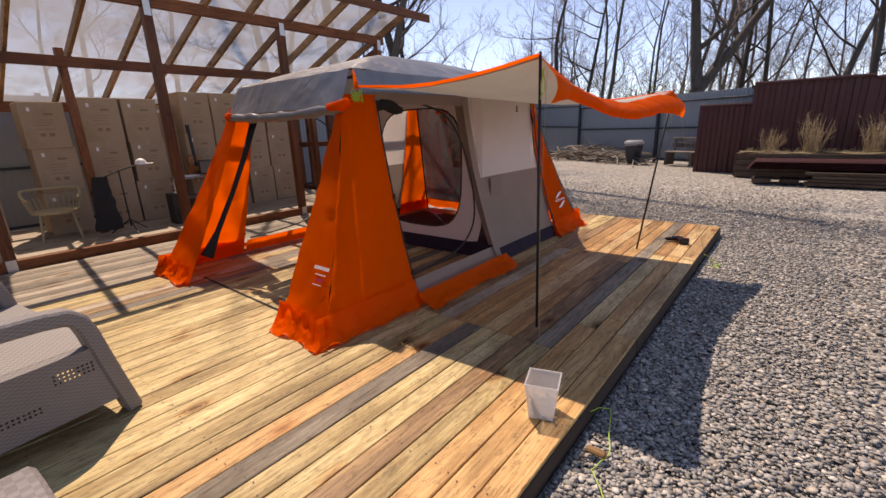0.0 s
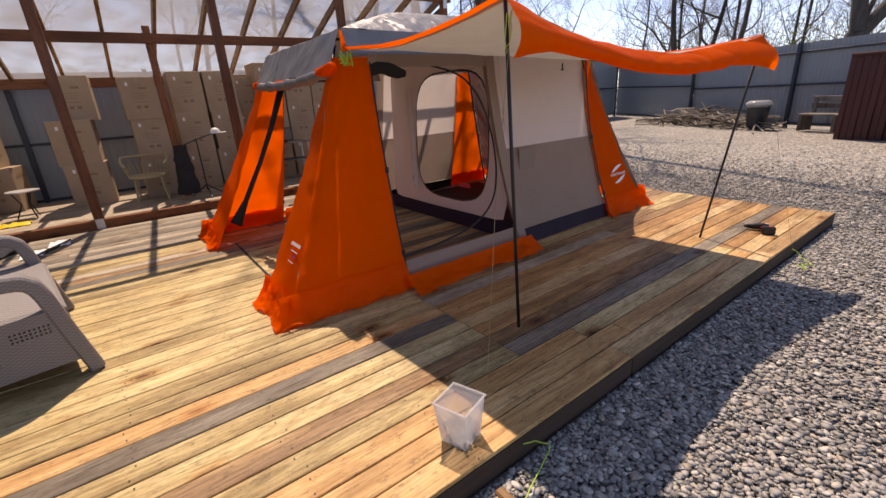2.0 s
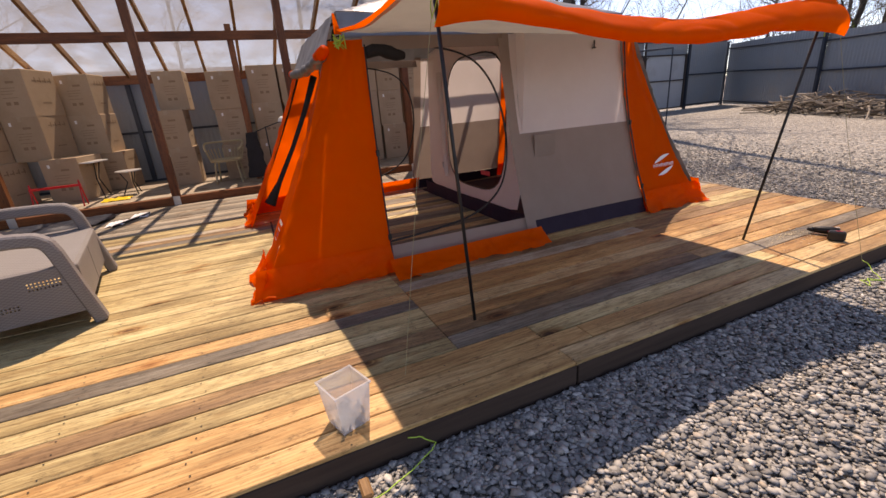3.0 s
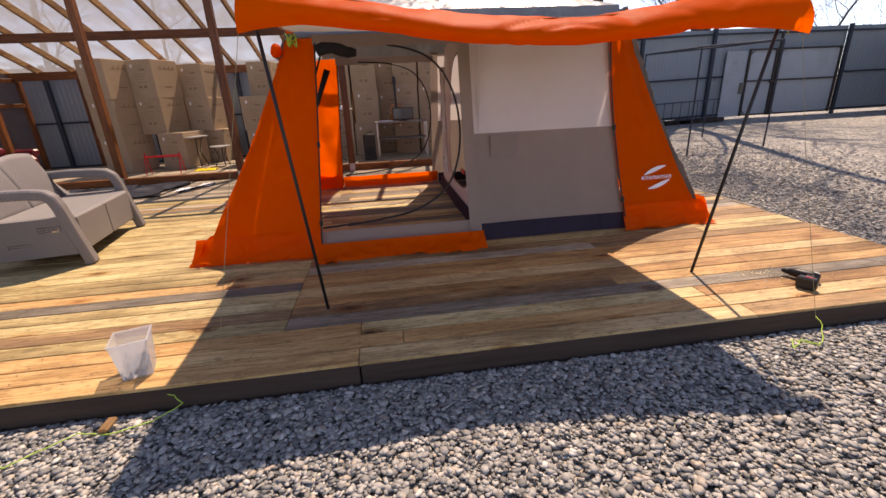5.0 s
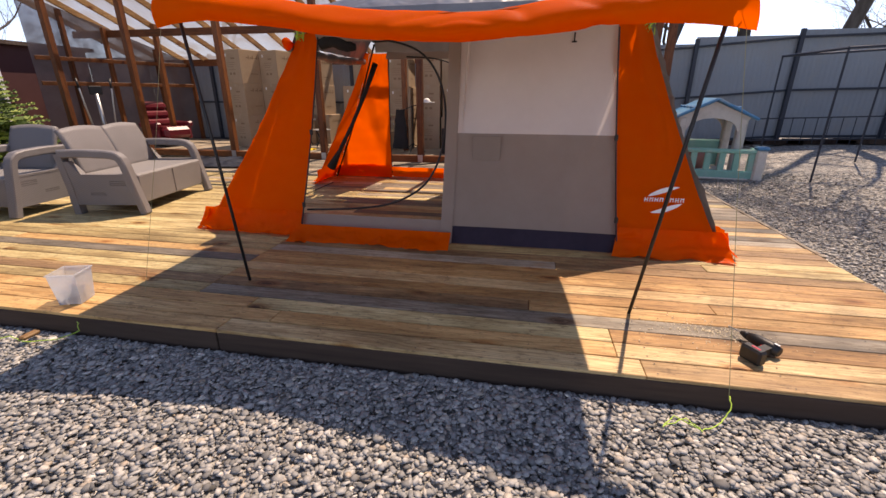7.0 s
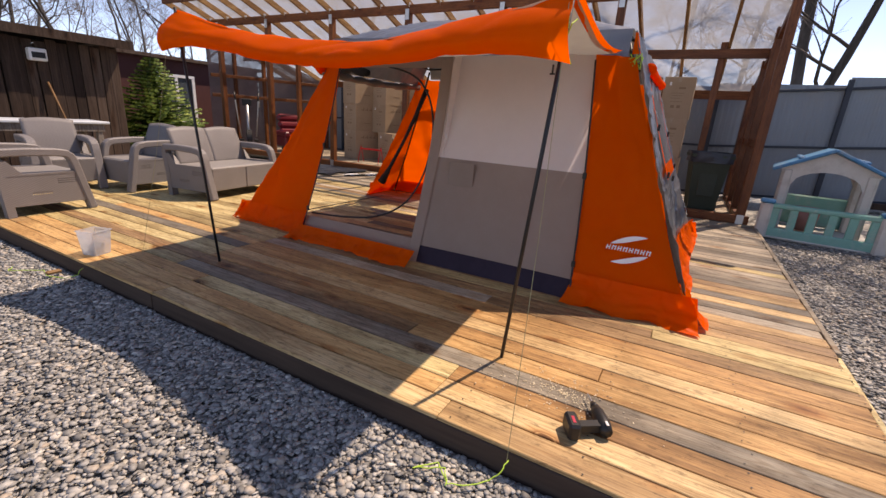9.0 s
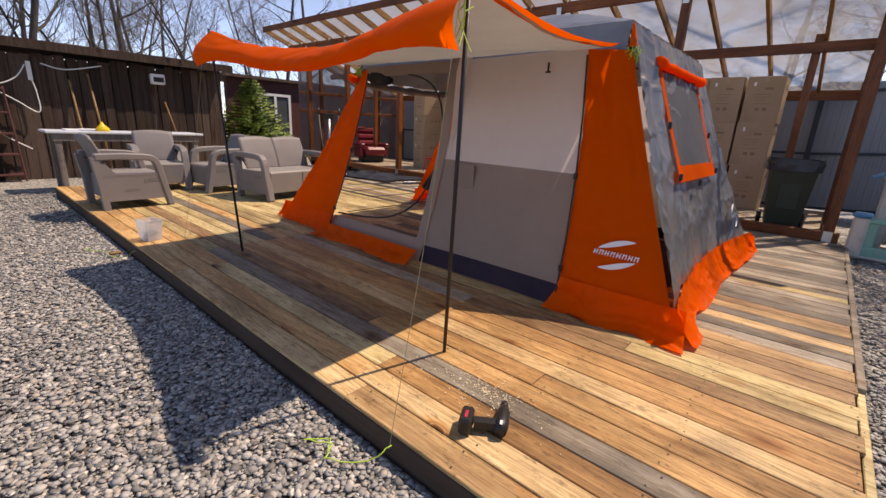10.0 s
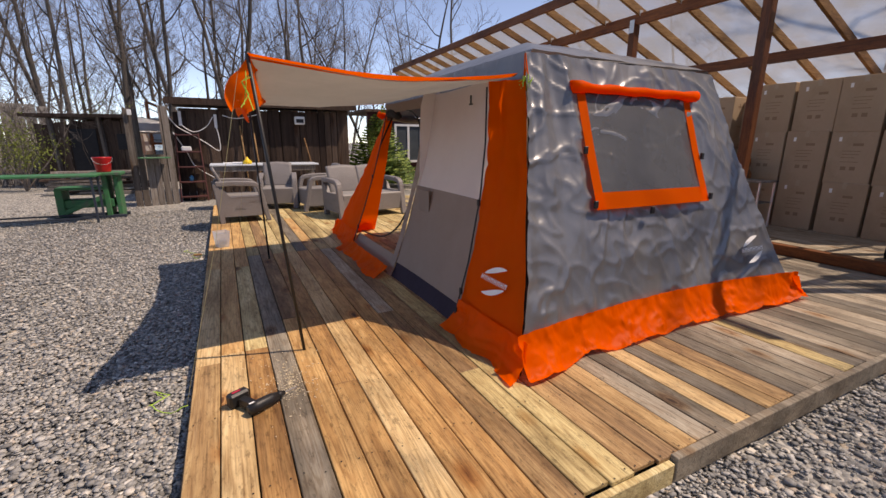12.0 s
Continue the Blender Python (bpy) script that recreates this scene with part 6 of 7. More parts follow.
bistro((-9.4, -1.15, 0.02), 0.68, 0.29)
bistro((-9.2, -0.55, 0.02), 0.45, 0.22)
tr = thing("red_trestle", (-8.5, -1.5, 0.02), 0, "low red metal trestle", "trestle")
part("bar", boxes(((0, 0, 0.36), (0.04, 0.72, 0.04)), bevel=0.004), M_REDPLASTIC, tr)
for y in (-0.34, 0.34):
    part("leg", tube(bmesh.new(), [(0.12, y, 0), (0, y, 0.44), (-0.12, y, 0)], 0.012, 6), M_REDPLASTIC, tr)
tagged(part("yellow_cloth", sheet(bmesh.new(), lambda u, v: (-8.75 + 0.3 * u, -0.95 + 0.45 * v, 0.03 + 0.05 * abs(noise.noise((u * 4, v * 5, 1)))), 12, 14, 0.02, 10), M_YELLOW, None, smooth=True), "crumpled yellow cloth on the floor", "cloth")


def red_armchair():
    t = thing("leather_armchair", (-8.85, -4.6, 0.02), 0, "wine-red leather recliner under the carport", "armchair")
    part("seat", boxes(((0.05, 0, 0.33), (0.68, 0.62, 0.26)), bevel=0.07), M_LEATHER, t)
    part("base", boxes(((0.0, 0, 0.12), (0.55, 0.55, 0.2)), bevel=0.02), M_BLACK, t)
    bm = bmesh.new()
    for k in range(3):
        box(bm, (-0.30 - 0.05 * k, 0, 0.54 + 0.19 * k), (0.18, 0.62, 0.21), 0.07, pose(0, 0, 0, 0, -12, 0))
    part("backrest", bm, M_LEATHER, t)
    for s in (-1, 1):
        part("arm", boxes(((-0.02, 0.37 * s, 0.50), (0.62, 0.13, 0.13)), ((-0.02, 0.37 * s, 0.3), (0.5, 0.10, 0.3)), bevel=0.03), M_LEATHER, t)
    t.matrix_basis = pose(-8.85, -4.75, 0.02, 0, 0, 75) @ Matrix.Diagonal((1.2, 1.15, 1.08, 1))


red_armchair()


def exercise_bike():
    t = thing("exercise_machine", (-7.75, -5.5, 0.02), 55, "grey cross-trainer with black handlebars and console", "exercise machine")
    part("base", boxes(((0, 0, 0.05), (1.0, 0.12, 0.08)), ((0.45, 0, 0.05), (0.08, 0.5, 0.07)), ((-0.45, 0, 0.05), (0.08, 0.5, 0.07)), bevel=0.01), M_STEEL, t)
    part("column", tube(bmesh.new(), [(0.1, 0, 0.08), (0.0, 0, 0.7), (-0.05, 0, 1.3)], [0.05, 0.045, 0.035], 10), M_STEEL, t, smooth=True)
    part("flywheel", tube(bmesh.new(), [(0.25, -0.07, 0.36), (0.25, 0.07, 0.36)], 0.26, 24), M_BLACK, t)
    part("console", boxes(((-0.06, 0, 1.38), (0.05, 0.26, 0.2)), bevel=0.02), M_BLACK, t)
    for s in (-1, 1):
        part("handlebar", tube(bmesh.new(), [(0.05, 0.2 * s, 0.4), (0.0, 0.27 * s, 1.0), (0.05, 0.3 * s, 1.35), (-0.02, 0.32 * s, 1.62)], 0.018, 8), M_STEEL, t, smooth=True)
        part("grip", tube(bmesh.new(), [(0.03, 0.305 * s, 1.42), (-0.02, 0.32 * s, 1.64)], 0.024, 8), M_BLACK, t, smooth=True)
        part("pedal", boxes(((-0.1, 0.2 * s, 0.3), (0.36, 0.13, 0.05)), bevel=0.015), M_BLACK, t)


exercise_bike()


def wheelie_bin():
    t = thing("wheelie_bin", (-7.95, 6.35, 0.02), 8, "dark green wheeled bin with a black liner", "bin")
    bm = bmesh.new()
    a = [bm.verts.new((x, y, 0.03)) for x, y in ((-0.22, -0.2), (0.22, -0.2), (0.22, 0.2), (-0.22, 0.2))]
    b = [bm.verts.new((x, y, 0.98)) for x, y in ((-0.29, -0.28), (0.29, -0.28), (0.29, 0.28), (-0.29, 0.28))]
    for i in range(4):
        bm.faces.new((a[i], a[(i + 1) % 4], b[(i + 1) % 4], b[i]))
    bm.faces.new(a[::-1])
    part("body", bm, M_BINGREEN, t, thick=0.01)
    part("panel", boxes(((0.265, 0, 0.5), (0.012, 0.26, 0.4)), bevel=0.004), M_BINGREEN, t)
    part("rim", boxes(((0.3, 0, 0.97), (0.05, 0.64, 0.06)), ((-0.3, 0, 0.97), (0.05, 0.64, 0.06)), ((0, 0.3, 0.97), (0.6, 0.05, 0.06)), ((0, -0.3, 0.97), (0.6, 0.05, 0.06)), bevel=0.012), M_BINGREEN, t)
    part("liner", sheet(bmesh.new(), lambda u, v: (0.34 * math.cos(6.28 * u) / max(abs(math.cos(6.28 * u)), abs(math.sin(6.28 * u)), 0.75) * 0.97, 0.33 * math.sin(6.28 * u) / max(abs(math.cos(6.28 * u)), abs(math.sin(6.28 * u)), 0.75) * 0.97, 0.86 + 0.17 * v), 40, 5, 0.02, 9), M_TARP, t, "shiny black bin liner", smooth=True)
    for y in (-0.27, 0.27):
        part("wheel", tube(bmesh.new(), [(-0.24, y - 0.03, 0.10), (-0.24, y + 0.03, 0.10)], 0.10, 16), M_BLACK, t)


wheelie_bin()

# ---- play house and frames by the west fence ----


def play_house():
    t = thing("play_house", (-7.95, 7.95, -0.12), -8, "plastic toy house with blue roof and mint picket fence", "playhouse")
    for y in (-0.48, 0.48):
        for x in (-0.45, 0.45):
            part("corner_post", boxes(((x, y, 0.52), (0.2, 0.14, 1.04)), bevel=0.03), M_CREAM, t)
    for x in (-0.5, 0.5):
        bm = bmesh.new()
        n = 14
        lo, hi = [], []
        for i in range(n + 1):
            u = -1 + 2 * i / n
            lo.append((x, 0.42 * u, 0.78 + 0.24 * math.sqrt(max(0, 1 - u * u))))
            hi.append((x, 0.58 * u, 1.04 + 0.26 * (1 - abs(u))))
        f = [[bm.verts.new(p) for p in row] for row in (lo, hi)]
        for i in range(n):
            bm.faces.new((f[0][i], f[0][i + 1], f[1][i + 1], f[1][i]))
        part("gable", bm, M_CREAM, t, thick=0.07)
    for s in (-1, 1):
        bm = bmesh.new()
        beam(bm, (0, 0.0, 1.345), (0, 0.68 * s, 1.01), 1.28, 0.05, 0.012)
        rf = part("roof_side", bm, M_BLUEPLASTIC, t, "blue toy roof with bumps")
        for k in range(4):
            part("roof_bump", boxes(((-0.48 + 0.32 * k, 0.36 * s, 1.205), (0.12, 0.10, 0.05)), bevel=0.02), M_BLUEPLASTIC, rf)
    for y0, y1, x in ((-0.62, 0.72, 0.95),):
        part("fence_rail", boxes(((x, 0.05, 0.50), (0.09, 1.25, 0.07)), ((x, 0.05, 0.10), (0.08, 1.2, 0.14)), bevel=0.015), M_MINT, t)
        for k in range(6):
            part("picket", boxes(((x, -0.50 + 0.22 * k, 0.30), (0.05, 0.10, 0.36)), bevel=0.01), M_MINT, t)
        for y in (y0, y1):
            part("fence_post", boxes(((x, y, 0.27), (0.16, 0.16, 0.54)), bevel=0.03), M_CREAM, t)
            part("post_cap", boxes(((x, y, 0.56), (0.19, 0.19, 0.06)), bevel=0.02), M_BLUEPLASTIC, t)
    for y in (-0.60, 0.70):
        part("side_fence", boxes(((0.68, y, 0.28), (0.4, 0.06, 0.48)), bevel=0.02), M_MINT, t)
    part("floor_rim", boxes(((0.2, 0.05, 0.03), (1.6, 1.35, 0.05)), bevel=0.02), M_CREAM, t)
    part("back_wall", boxes(((-0.5, 0, 0.32), (0.06, 0.85, 0.5)), bevel=0.02), M_MINT, t)
    part("toy_seat", tube(bmesh.new(), [(0.2, -0.1, 0.1), (0.2, -0.1, 0.45)], [0.16, 0.18], 14), surface("terracotta_plastic", [(0.45, 0.17, 0.12), (0.5, 0.2, 0.15)], 3, rough=0.5, bump=0.05), t, smooth=True)


play_house()


def tube_frame():
    t = thing("steel_frame", (-9.4, 10, 0), 0, "tall dark steel tube frame standing on the gravel", "frame", built_in_world=True)
    ys, xs = (9.2, 10.9), (-8.4, -6.6)
    for x in xs:
        for y in ys:
            g = ground_z(x, y)
            part("upright", tube(bmesh.new(), [(x, y, g), (x, y, g + 2.0)], 0.016, 6), M_FENCE_RAIL, t)
        part("top_rail", tube(bmesh.new(), [(x, ys[0], ground_z(x, ys[0]) + 2.0), (x, ys[-1], ground_z(x, ys[-1]) + 2.0)], 0.02, 6), M_FENCE_RAIL, t)
    for y in ys:
        part("cross_rail", tube(bmesh.new(), [(xs[0], y, ground_z(xs[0], y) + 2.0), (xs[1], y, ground_z(xs[1], y) + 2.0)], 0.02, 6), M_FENCE_RAIL, t)
    g = thing("iron_railing", (-9.6, 11, 0), 0, "low dark wrought-iron railing leaning at the fence", "railing", built_in_world=True)
    for z in (0.25, 0.75):
        part("rail", tube(bmesh.new(), [(-10.6, 9.9, z), (-10.6, 13.0, z + 0.1)], 0.015, 5), M_FENCE_RAIL, g)
    for k in range(12):
        y = 10 + 0.26 * k
        part("bar", tube(bmesh.new(), [(-10.6, y, 0.2), (-10.6, y, 0.8)], 0.009, 5), M_FENCE_RAIL, g)
    for k in range(4):
        b = tagged(part("scrap_timber", boxes(((-10.9, 9.4 + 1.1 * k, 0.16 + 0.03 * k), (0.2, 1.5, 0.12)), bevel=0.006), M_OLDWOOD, None), "dark timber lying along the fence", "timber", "timbers along the fence")


tube_frame()
gate = thing("yard_gate", (-11.35, 15.6, 0), 0, "pale steel double gate with dark rusty frames", "gate", built_in_world=True)
M_GATE = surface("pale_gate_sheet", [(0.36, 0.40, 0.43), (0.43, 0.47, 0.50)], 1.5, rough=0.5, bump=0.1, dirt=(0.33, 0.35, 0.36))
M_GATE_IRON = surface("rusty_gate_iron", [(0.03, 0.028, 0.03), (0.07, 0.05, 0.04)], 7, rough=0.7, bump=0.2)
part("gate_leaf", boxes(((-11.37, 14.02, 1.22), (0.03, 0.7, 1.9)), bevel=0.004), M_GATE, gate)
for y0, y1 in ((14.4, 15.32), (15.42, 17.55)):
    leaf = part("gate_leaf", boxes(((-11.37, (y0 + y1) / 2, 1.24), (0.03, y1 - y0, 1.86)), bevel=0.004), M_GATE, gate)
    for z in (0.3, 1.3, 2.19):
        part("gate_rail", boxes(((-11.33, (y0 + y1) / 2, z), (0.05, y1 - y0, 0.045))), M_GATE_IRON, leaf)
    for y in (y0, y1):
        part("gate_stile", boxes(((-11.325, y, 1.24), (0.05, 0.06, 1.95))), M_GATE_IRON, leaf)
        for z, k in ((2.09, -1), (0.40, 1)):
            bm = bmesh.new()
            side = 1 if y == y0 else -1
            bm.faces.new([bm.verts.new(p) for p in ((-11.29, y, z), (-11.29, y + 0.16 * side, z - 0.1 * k), (-11.29, y, z + 0.16 * k - 0.1 * k))])
            part("corner_plate", bm, M_GATE_IRON, leaf, thick=0.008)
part("top_stay", boxes(((-11.33, 15.4, 2.42), (0.05, 0.07, 0.5))), M_GATE_IRON, gate)
part("latch", boxes(((-11.28, 15.3, 1.27), (0.05, 0.22, 0.08))), M_GATE_IRON, gate)
part("hasp_plate", boxes(((-11.33, 14.3, 1.1), (0.02, 0.16, 0.32))), M_GREYWOOD, gate)

# ---- north side: woodpile, planter, stacks ----
rr = random.Random(31)
bm = bmesh.new()
for _ in range(230):
    u = rr.random()
    cx, cy = -8.3 + 4.3 * u, 18.3 - 2.1 * u
    hgt = 0.55 * math.sin(math.pi * min(1, max(0, u * 0.9 + 0.05)))
    z = ground_z(cx, cy) + 0.03 + hgt * rr.random() ** 1.4
    a, l = rr.gauss(-0.55, 0.55), rr.uniform(0.5, 1.5)
    d = Vector((math.cos(a), math.sin(a), rr.gauss(0, 0.16))) * l / 2
    c = Vector((cx + rr.gauss(0, 0.15), cy + rr.gauss(0, 0.45), z))
    rad = rr.uniform(0.010, 0.036)
    bend = Vector((rr.gauss(0, 0.06), rr.gauss(0, 0.06), rr.gauss(0, 0.04)))
    tube(bm, [c - d, c + bend, c + d], [rad, rad * 0.8, rad * 0.5], 5)
tagged(part("woodpile", bm, M_BRANCH, None), "heap of cut grey branches by the fence", "woodpile", kind="stuff")
gb = thing("rubbish_bin", (-4.35, 16.1, 0.1), 0, "dark bin with a clear bag over its rim", "bin")
part("body", tube(bmesh.new(), [(0, 0, 0), (0, 0, 0.62), (0, 0, 0.68)], [0.24, 0.29, 0.31], 18), M_TARP, gb, smooth=True)
part("bag", tube(bmesh.new(), [(0, 0, 0.6), (0, 0, 0.72), (0, 0, 0.78)], [0.31, 0.33, 0.25], 16), M_CLEAR, gb, "crumpled clear bag", smooth=True)


def old_bench(at, rz):
    t = thing("old_bench", at, rz, "weathered grey wooden garden bench by the fence", "bench")
    for k in range(3):
        part("seat_slat", boxes(((0, -0.15 + 0.15 * k, 0.42), (1.0, 0.13, 0.04)), bevel=0.006), M_GREYWOOD, t)
    part("back_slat", boxes(((0, 0.26, 0.62), (1.0, 0.04, 0.13)), bevel=0.006), M_GREYWOOD, t)
    part("back_slat", boxes(((0, 0.28, 0.80), (1.0, 0.04, 0.13)), bevel=0.006), M_GREYWOOD, t)
    for x in (-0.42, 0.42):
        part("leg", boxes(((x, 0, 0.2), (0.08, 0.42, 0.4)), ((x, 0.26, 0.6), (0.07, 0.05, 0.5)), bevel=0.006), M_GREYWOOD, t)


old_bench((-2.75, 15.7, 0.09), -22)


def planter():
    t = thing("planter_box", (1.8, 13.4, 0), 0, "long planter box of brown boards with dry shrubs", "planter", built_in_world=True)
    for k in range(4):
        part("board", boxes(((2.5, 13.0, 0.15 + 0.145 * k), (7.0, 0.05, 0.135)), bevel=0.008), M_OLDWOODX, t)
        part("board", boxes(((-1.02, 13.45, 0.15 + 0.145 * k), (0.05, 0.9, 0.135)), bevel=0.008), M_OLDWOODX, t)
    part("soil", sheet(bmesh.new(), lambda u, v: (-1.0 + 7.0 * u, 13.03 + 0.9 * v, 0.66 + 0.05 * noise.noise((u * 14, v * 3, 0))), 40, 8), M_SOIL, t, smooth=True)
    r2 = random.Random(5)
    for x, y, n, h in ((-0.42, 13.4, 40, 0.6), (0.40, 13.4, 80, 0.92), (1.45, 13.4, 72, 0.85), (3.0, 13.4, 70, 0.8)):
        s = thing("dry_shrub", (x, y, 0.64), 0, "dry straw-coloured leafless shrub in the planter", "shrub", "dry shrubs")
        bm = bmesh.new()
        for _ in range(n):
            a, f = r2.uniform(0, 6.28), r2.uniform(0.02, 0.45) ** 1.2
            top = Vector((f * math.cos(a), f * 0.8 * math.sin(a), h * r2.uniform(0.4, 1)))
            base_p = Vector((0.16 * math.cos(a) * r2.random(), 0.12 * math.sin(a), 0))
            mid = base_p.lerp(top, 0.5) + Vector((r2.gauss(0, 0.05), r2.gauss(0, 0.05), 0.03))
            tube(bm, [base_p, mid, top], [0.006, 0.004, 0.002], 3, False)
            for _k in range(2):
                q0 = mid.lerp(top, r2.random())
                tube(bm, [q0, q0 + Vector((r2.gauss(0, 0.07), r2.gauss(0, 0.07), r2.uniform(0.0, 0.12)))], [0.003, 0.0015], 3, False)
        tagged(part("growth", bm, M_STRAW, s), kind="stuff")
    bm = bmesh.new()
    for _ in range(700):
        x, y = r2.uniform(-1.0, 5.9), r2.uniform(13.0, 13.85)
        c = Vector((x, y, 0.66))
        tube(bm, [c, c + Vector((r2.gauss(0, 0.05), r2.gauss(0, 0.05) - 0.02, r2.uniform(0.02, 0.13)))], [0.004, 0.0015], 3, False)
    tagged(part("dry_grass", bm, M_STRAW, None), "short dry grass in the planter box", "grass", kind="stuff")


M_OLDWOODX = plank("brown_board", [(0.06, 0.04, 0.03), (0.11, 0.075, 0.055), (0.17, 0.12, 0.09)], vary=0.3, along=0, rough=0.85)
planter()
st = thing("board_stack", (2.4, 11.9, 0), 0, "stack of old brown boards on bearers", "boards", built_in_world=True)
for k in range(4):
    for j in range(3):
        part("board", boxes(((2.7 + 0.06 * ((k + j) % 3), 11.8 + 0.26 * j, 0.11 + 0.072 * k), (4.7, 0.24, 0.062)), bevel=0.006), M_OLDWOODX, st)
for x in (-0.4, 0.1):
    part("bearer", boxes(((x, 12.1, 0.13), (0.34, 0.5, 0.10)), bevel=0.006), M_OLDWOODX, st)
rs = thing("sheet_stack", (1.2, 12.0, 0.40), 0, "stack of maroon profiled roofing sheets", "roof sheets", built_in_world=True)
for k in range(6):
    p = part("sheet", ribbed(0.8, 4.8, 0.16, 0.025), M_MAROON, rs)
    p.matrix_basis = Matrix.Translation((-0.68 + 0.02 * k, 11.75 + 0.01 * k, 0.40 + 0.03 * k)) @ Matrix(((0, 0, 1, 0), (1, 0, 0, 0), (0, 1, 0, 0), (0, 0, 0, 1)))

# ---- trees ----


def grow(seed, height, r0, limbs, spread, fork=False):
    """Trunk and bare crown as two lists of tubes: (points, radii, sides)."""
    q = random.Random(seed)
    trunk, crown = [], []

    def stem(base, way, length, rad, n, tip):
        pts, p, d = [], base.copy(), way.normalized()
        bend = Vector((q.gauss(0, 0.035), q.gauss(0, 0.035), 0))
        for i in range(n + 1):
            pts.append(p.copy())
            d = (d + bend + Vector((q.gauss(0, 0.07), q.gauss(0, 0.07), 0.05))).normalized()
            p = p + d * length / n
        trunk.append((pts, [rad * (1 - (1 - tip) * i / n) for i in range(n + 1)], 8))
        return pts

    def side(base, way, length, rad, level):
        k = (6, 4, 2, 1)[level]
        pp, ds, c, d = [], [], base.copy(), way.normalized()
        for i in range(k + 1):
            pp.append(c.copy())
            ds.append(d.copy())
            d = (d + Vector((q.gauss(0, 0.2), q.gauss(0, 0.2), 0.07 + q.gauss(0, 0.13)))).normalized()
            c = c + d * length / k
        (trunk if level == 0 else crown).append((pp, [max(0.004, rad * (1 - 0.82 * i / k)) for i in range(k + 1)], 5 if level == 0 else 3))
        if level < 3:
            m = (7, 5, 3)[level]
            for j in range(m):
                t = 0.18 + 0.82 * (j + q.random()) / m
                f = min(k - 0.001, t * k)
                at = pp[int(f)].lerp(pp[int(f) + 1], f - int(f))
                a = q.uniform(0, 6.283)
                side(at, ds[int(f)] + Vector((math.cos(a), math.sin(a), q.uniform(-0.3, 0.5))) * 0.95, length * q.uniform(0.32, 0.6), rad * 0.42, level + 1)

    if fork:
        foot = stem(Vector((0, 0, 0)), Vector((0.02, 0, 1)), height * 0.22, r0, 4, 0.9)
        stems = [stem(foot[-1], Vector((-0.05, 0.05, 1)), height * 0.75, r0 * 0.72, 9, 0.1), stem(foot[-1] - Vector((0, 0, 0.15)), Vector((0.75, 0.0, 0.9)), height * 0.72, r0 * 0.66, 9, 0.1)]
    else:
        stems = [stem(Vector((0, 0, 0)), Vector((q.gauss(0, 0.10), q.gauss(0, 0.10), 1)), height, r0, 11, 0.08)]
    for pts in stems:
        n = len(pts) - 1
        for i in range(limbs):
            t = (0.2 if not fork else 0.08) + 0.78 * (i + q.random()) / limbs
            f = min(n - 0.001, t * n)
            at = pts[int(f)].lerp(pts[int(f) + 1], f - int(f))
            a = q.uniform(0, 6.283)
            side(at, Vector((math.cos(a), math.sin(a), q.uniform(0.25, 1.2))), height * spread * (1.2 - 0.75 * t), r0 * (0.42 - 0.3 * t), 0)
    return trunk, crown


def tubes_mesh(name, tubes):
    bm = bmesh.new()
    for pts, rs, seg in tubes:
        tube(bm, pts, rs, seg, False)
    me = bpy.data.meshes.new(name)
    bm.to_mesh(me)
    bm.free()
    me.shade_smooth()
    return me


KINDS = []
for seed, h, r0, limbs, spread, fork in ((1, 13, 0.15, 8, 0.26, False), (2, 15, 0.14, 8, 0.22, False), (3, 11, 0.17, 9, 0.36, False), (4, 14, 0.11, 7, 0.20, False), (5, 9.5, 0.08, 9, 0.30, False), (6, 12, 0.30, 6, 0.30, True)):
    tk, cr = grow(seed, h, r0, limbs, spread, fork)
    KINDS.append((tubes_mesh("trunk", tk), tubes_mesh("crown", cr)))


def tree(kind, x, y, rz, s, fat=1.0, label="tall bare grey-barked tree in early spring"):
    t = thing("tree", (0, 0, 0), 0, label, "tree", "bare trees round the yard")
    t.matrix_basis = pose(x, y, ground_z(x, min(y, 20)) - 0.1, 0, 0, rz) @ Matrix.Diagonal((s * fat, s * fat, s, 1))
    part("trunk", KINDS[kind][0], M_BARK, t)
    part("crown", KINDS[kind][1], M_TWIG, t)
    return t


q = random.Random(77)
for _ in range(38):      # wood to the south
    x = q.uniform(-16, 13)
    y = q.uniform(-30, -11.5) - 0.12 * abs(x)
    tree(q.randrange(5), x, y, q.uniform(0, 360), q.uniform(0.85, 1.3), 0.75)
for _ in range(20):      # slender trunks among them
    tree(q.choice((1, 3, 4)), q.uniform(-14, 12), q.uniform(-22, -12), q.uniform(0, 360), q.uniform(0.9, 1.25), 0.8)
for _ in range(16):      # further back in the wood
    tree(q.randrange(5), q.uniform(-26, 24), q.uniform(-46, -28), q.uniform(0, 360), q.uniform(0.85, 1.2), 0.9)
for _ in range(14):      # west, behind the carport and fence
    tree(q.randrange(5), q.uniform(-28, -13.5), q.uniform(-9, 24), q.uniform(0, 360), q.uniform(0.8, 1.15))
for _ in range(44):      # north
    tree(q.randrange(5), q.uniform(-20, 12), q.uniform(23, 42), q.uniform(0, 360), q.uniform(0.75, 1.05), 0.85)
tree(5, -3.1, 19.0, 8, 1.0, 0.95, "large forked bare tree behind the maroon shed")
tree(4, 0.18, 17.4, 140, 1.25, 1.15)
tree(0, 1.45, 17.3, 210, 0.95, 0.75)
tree(2, -1.9, 20.6, 10, 0.95, 0.9)
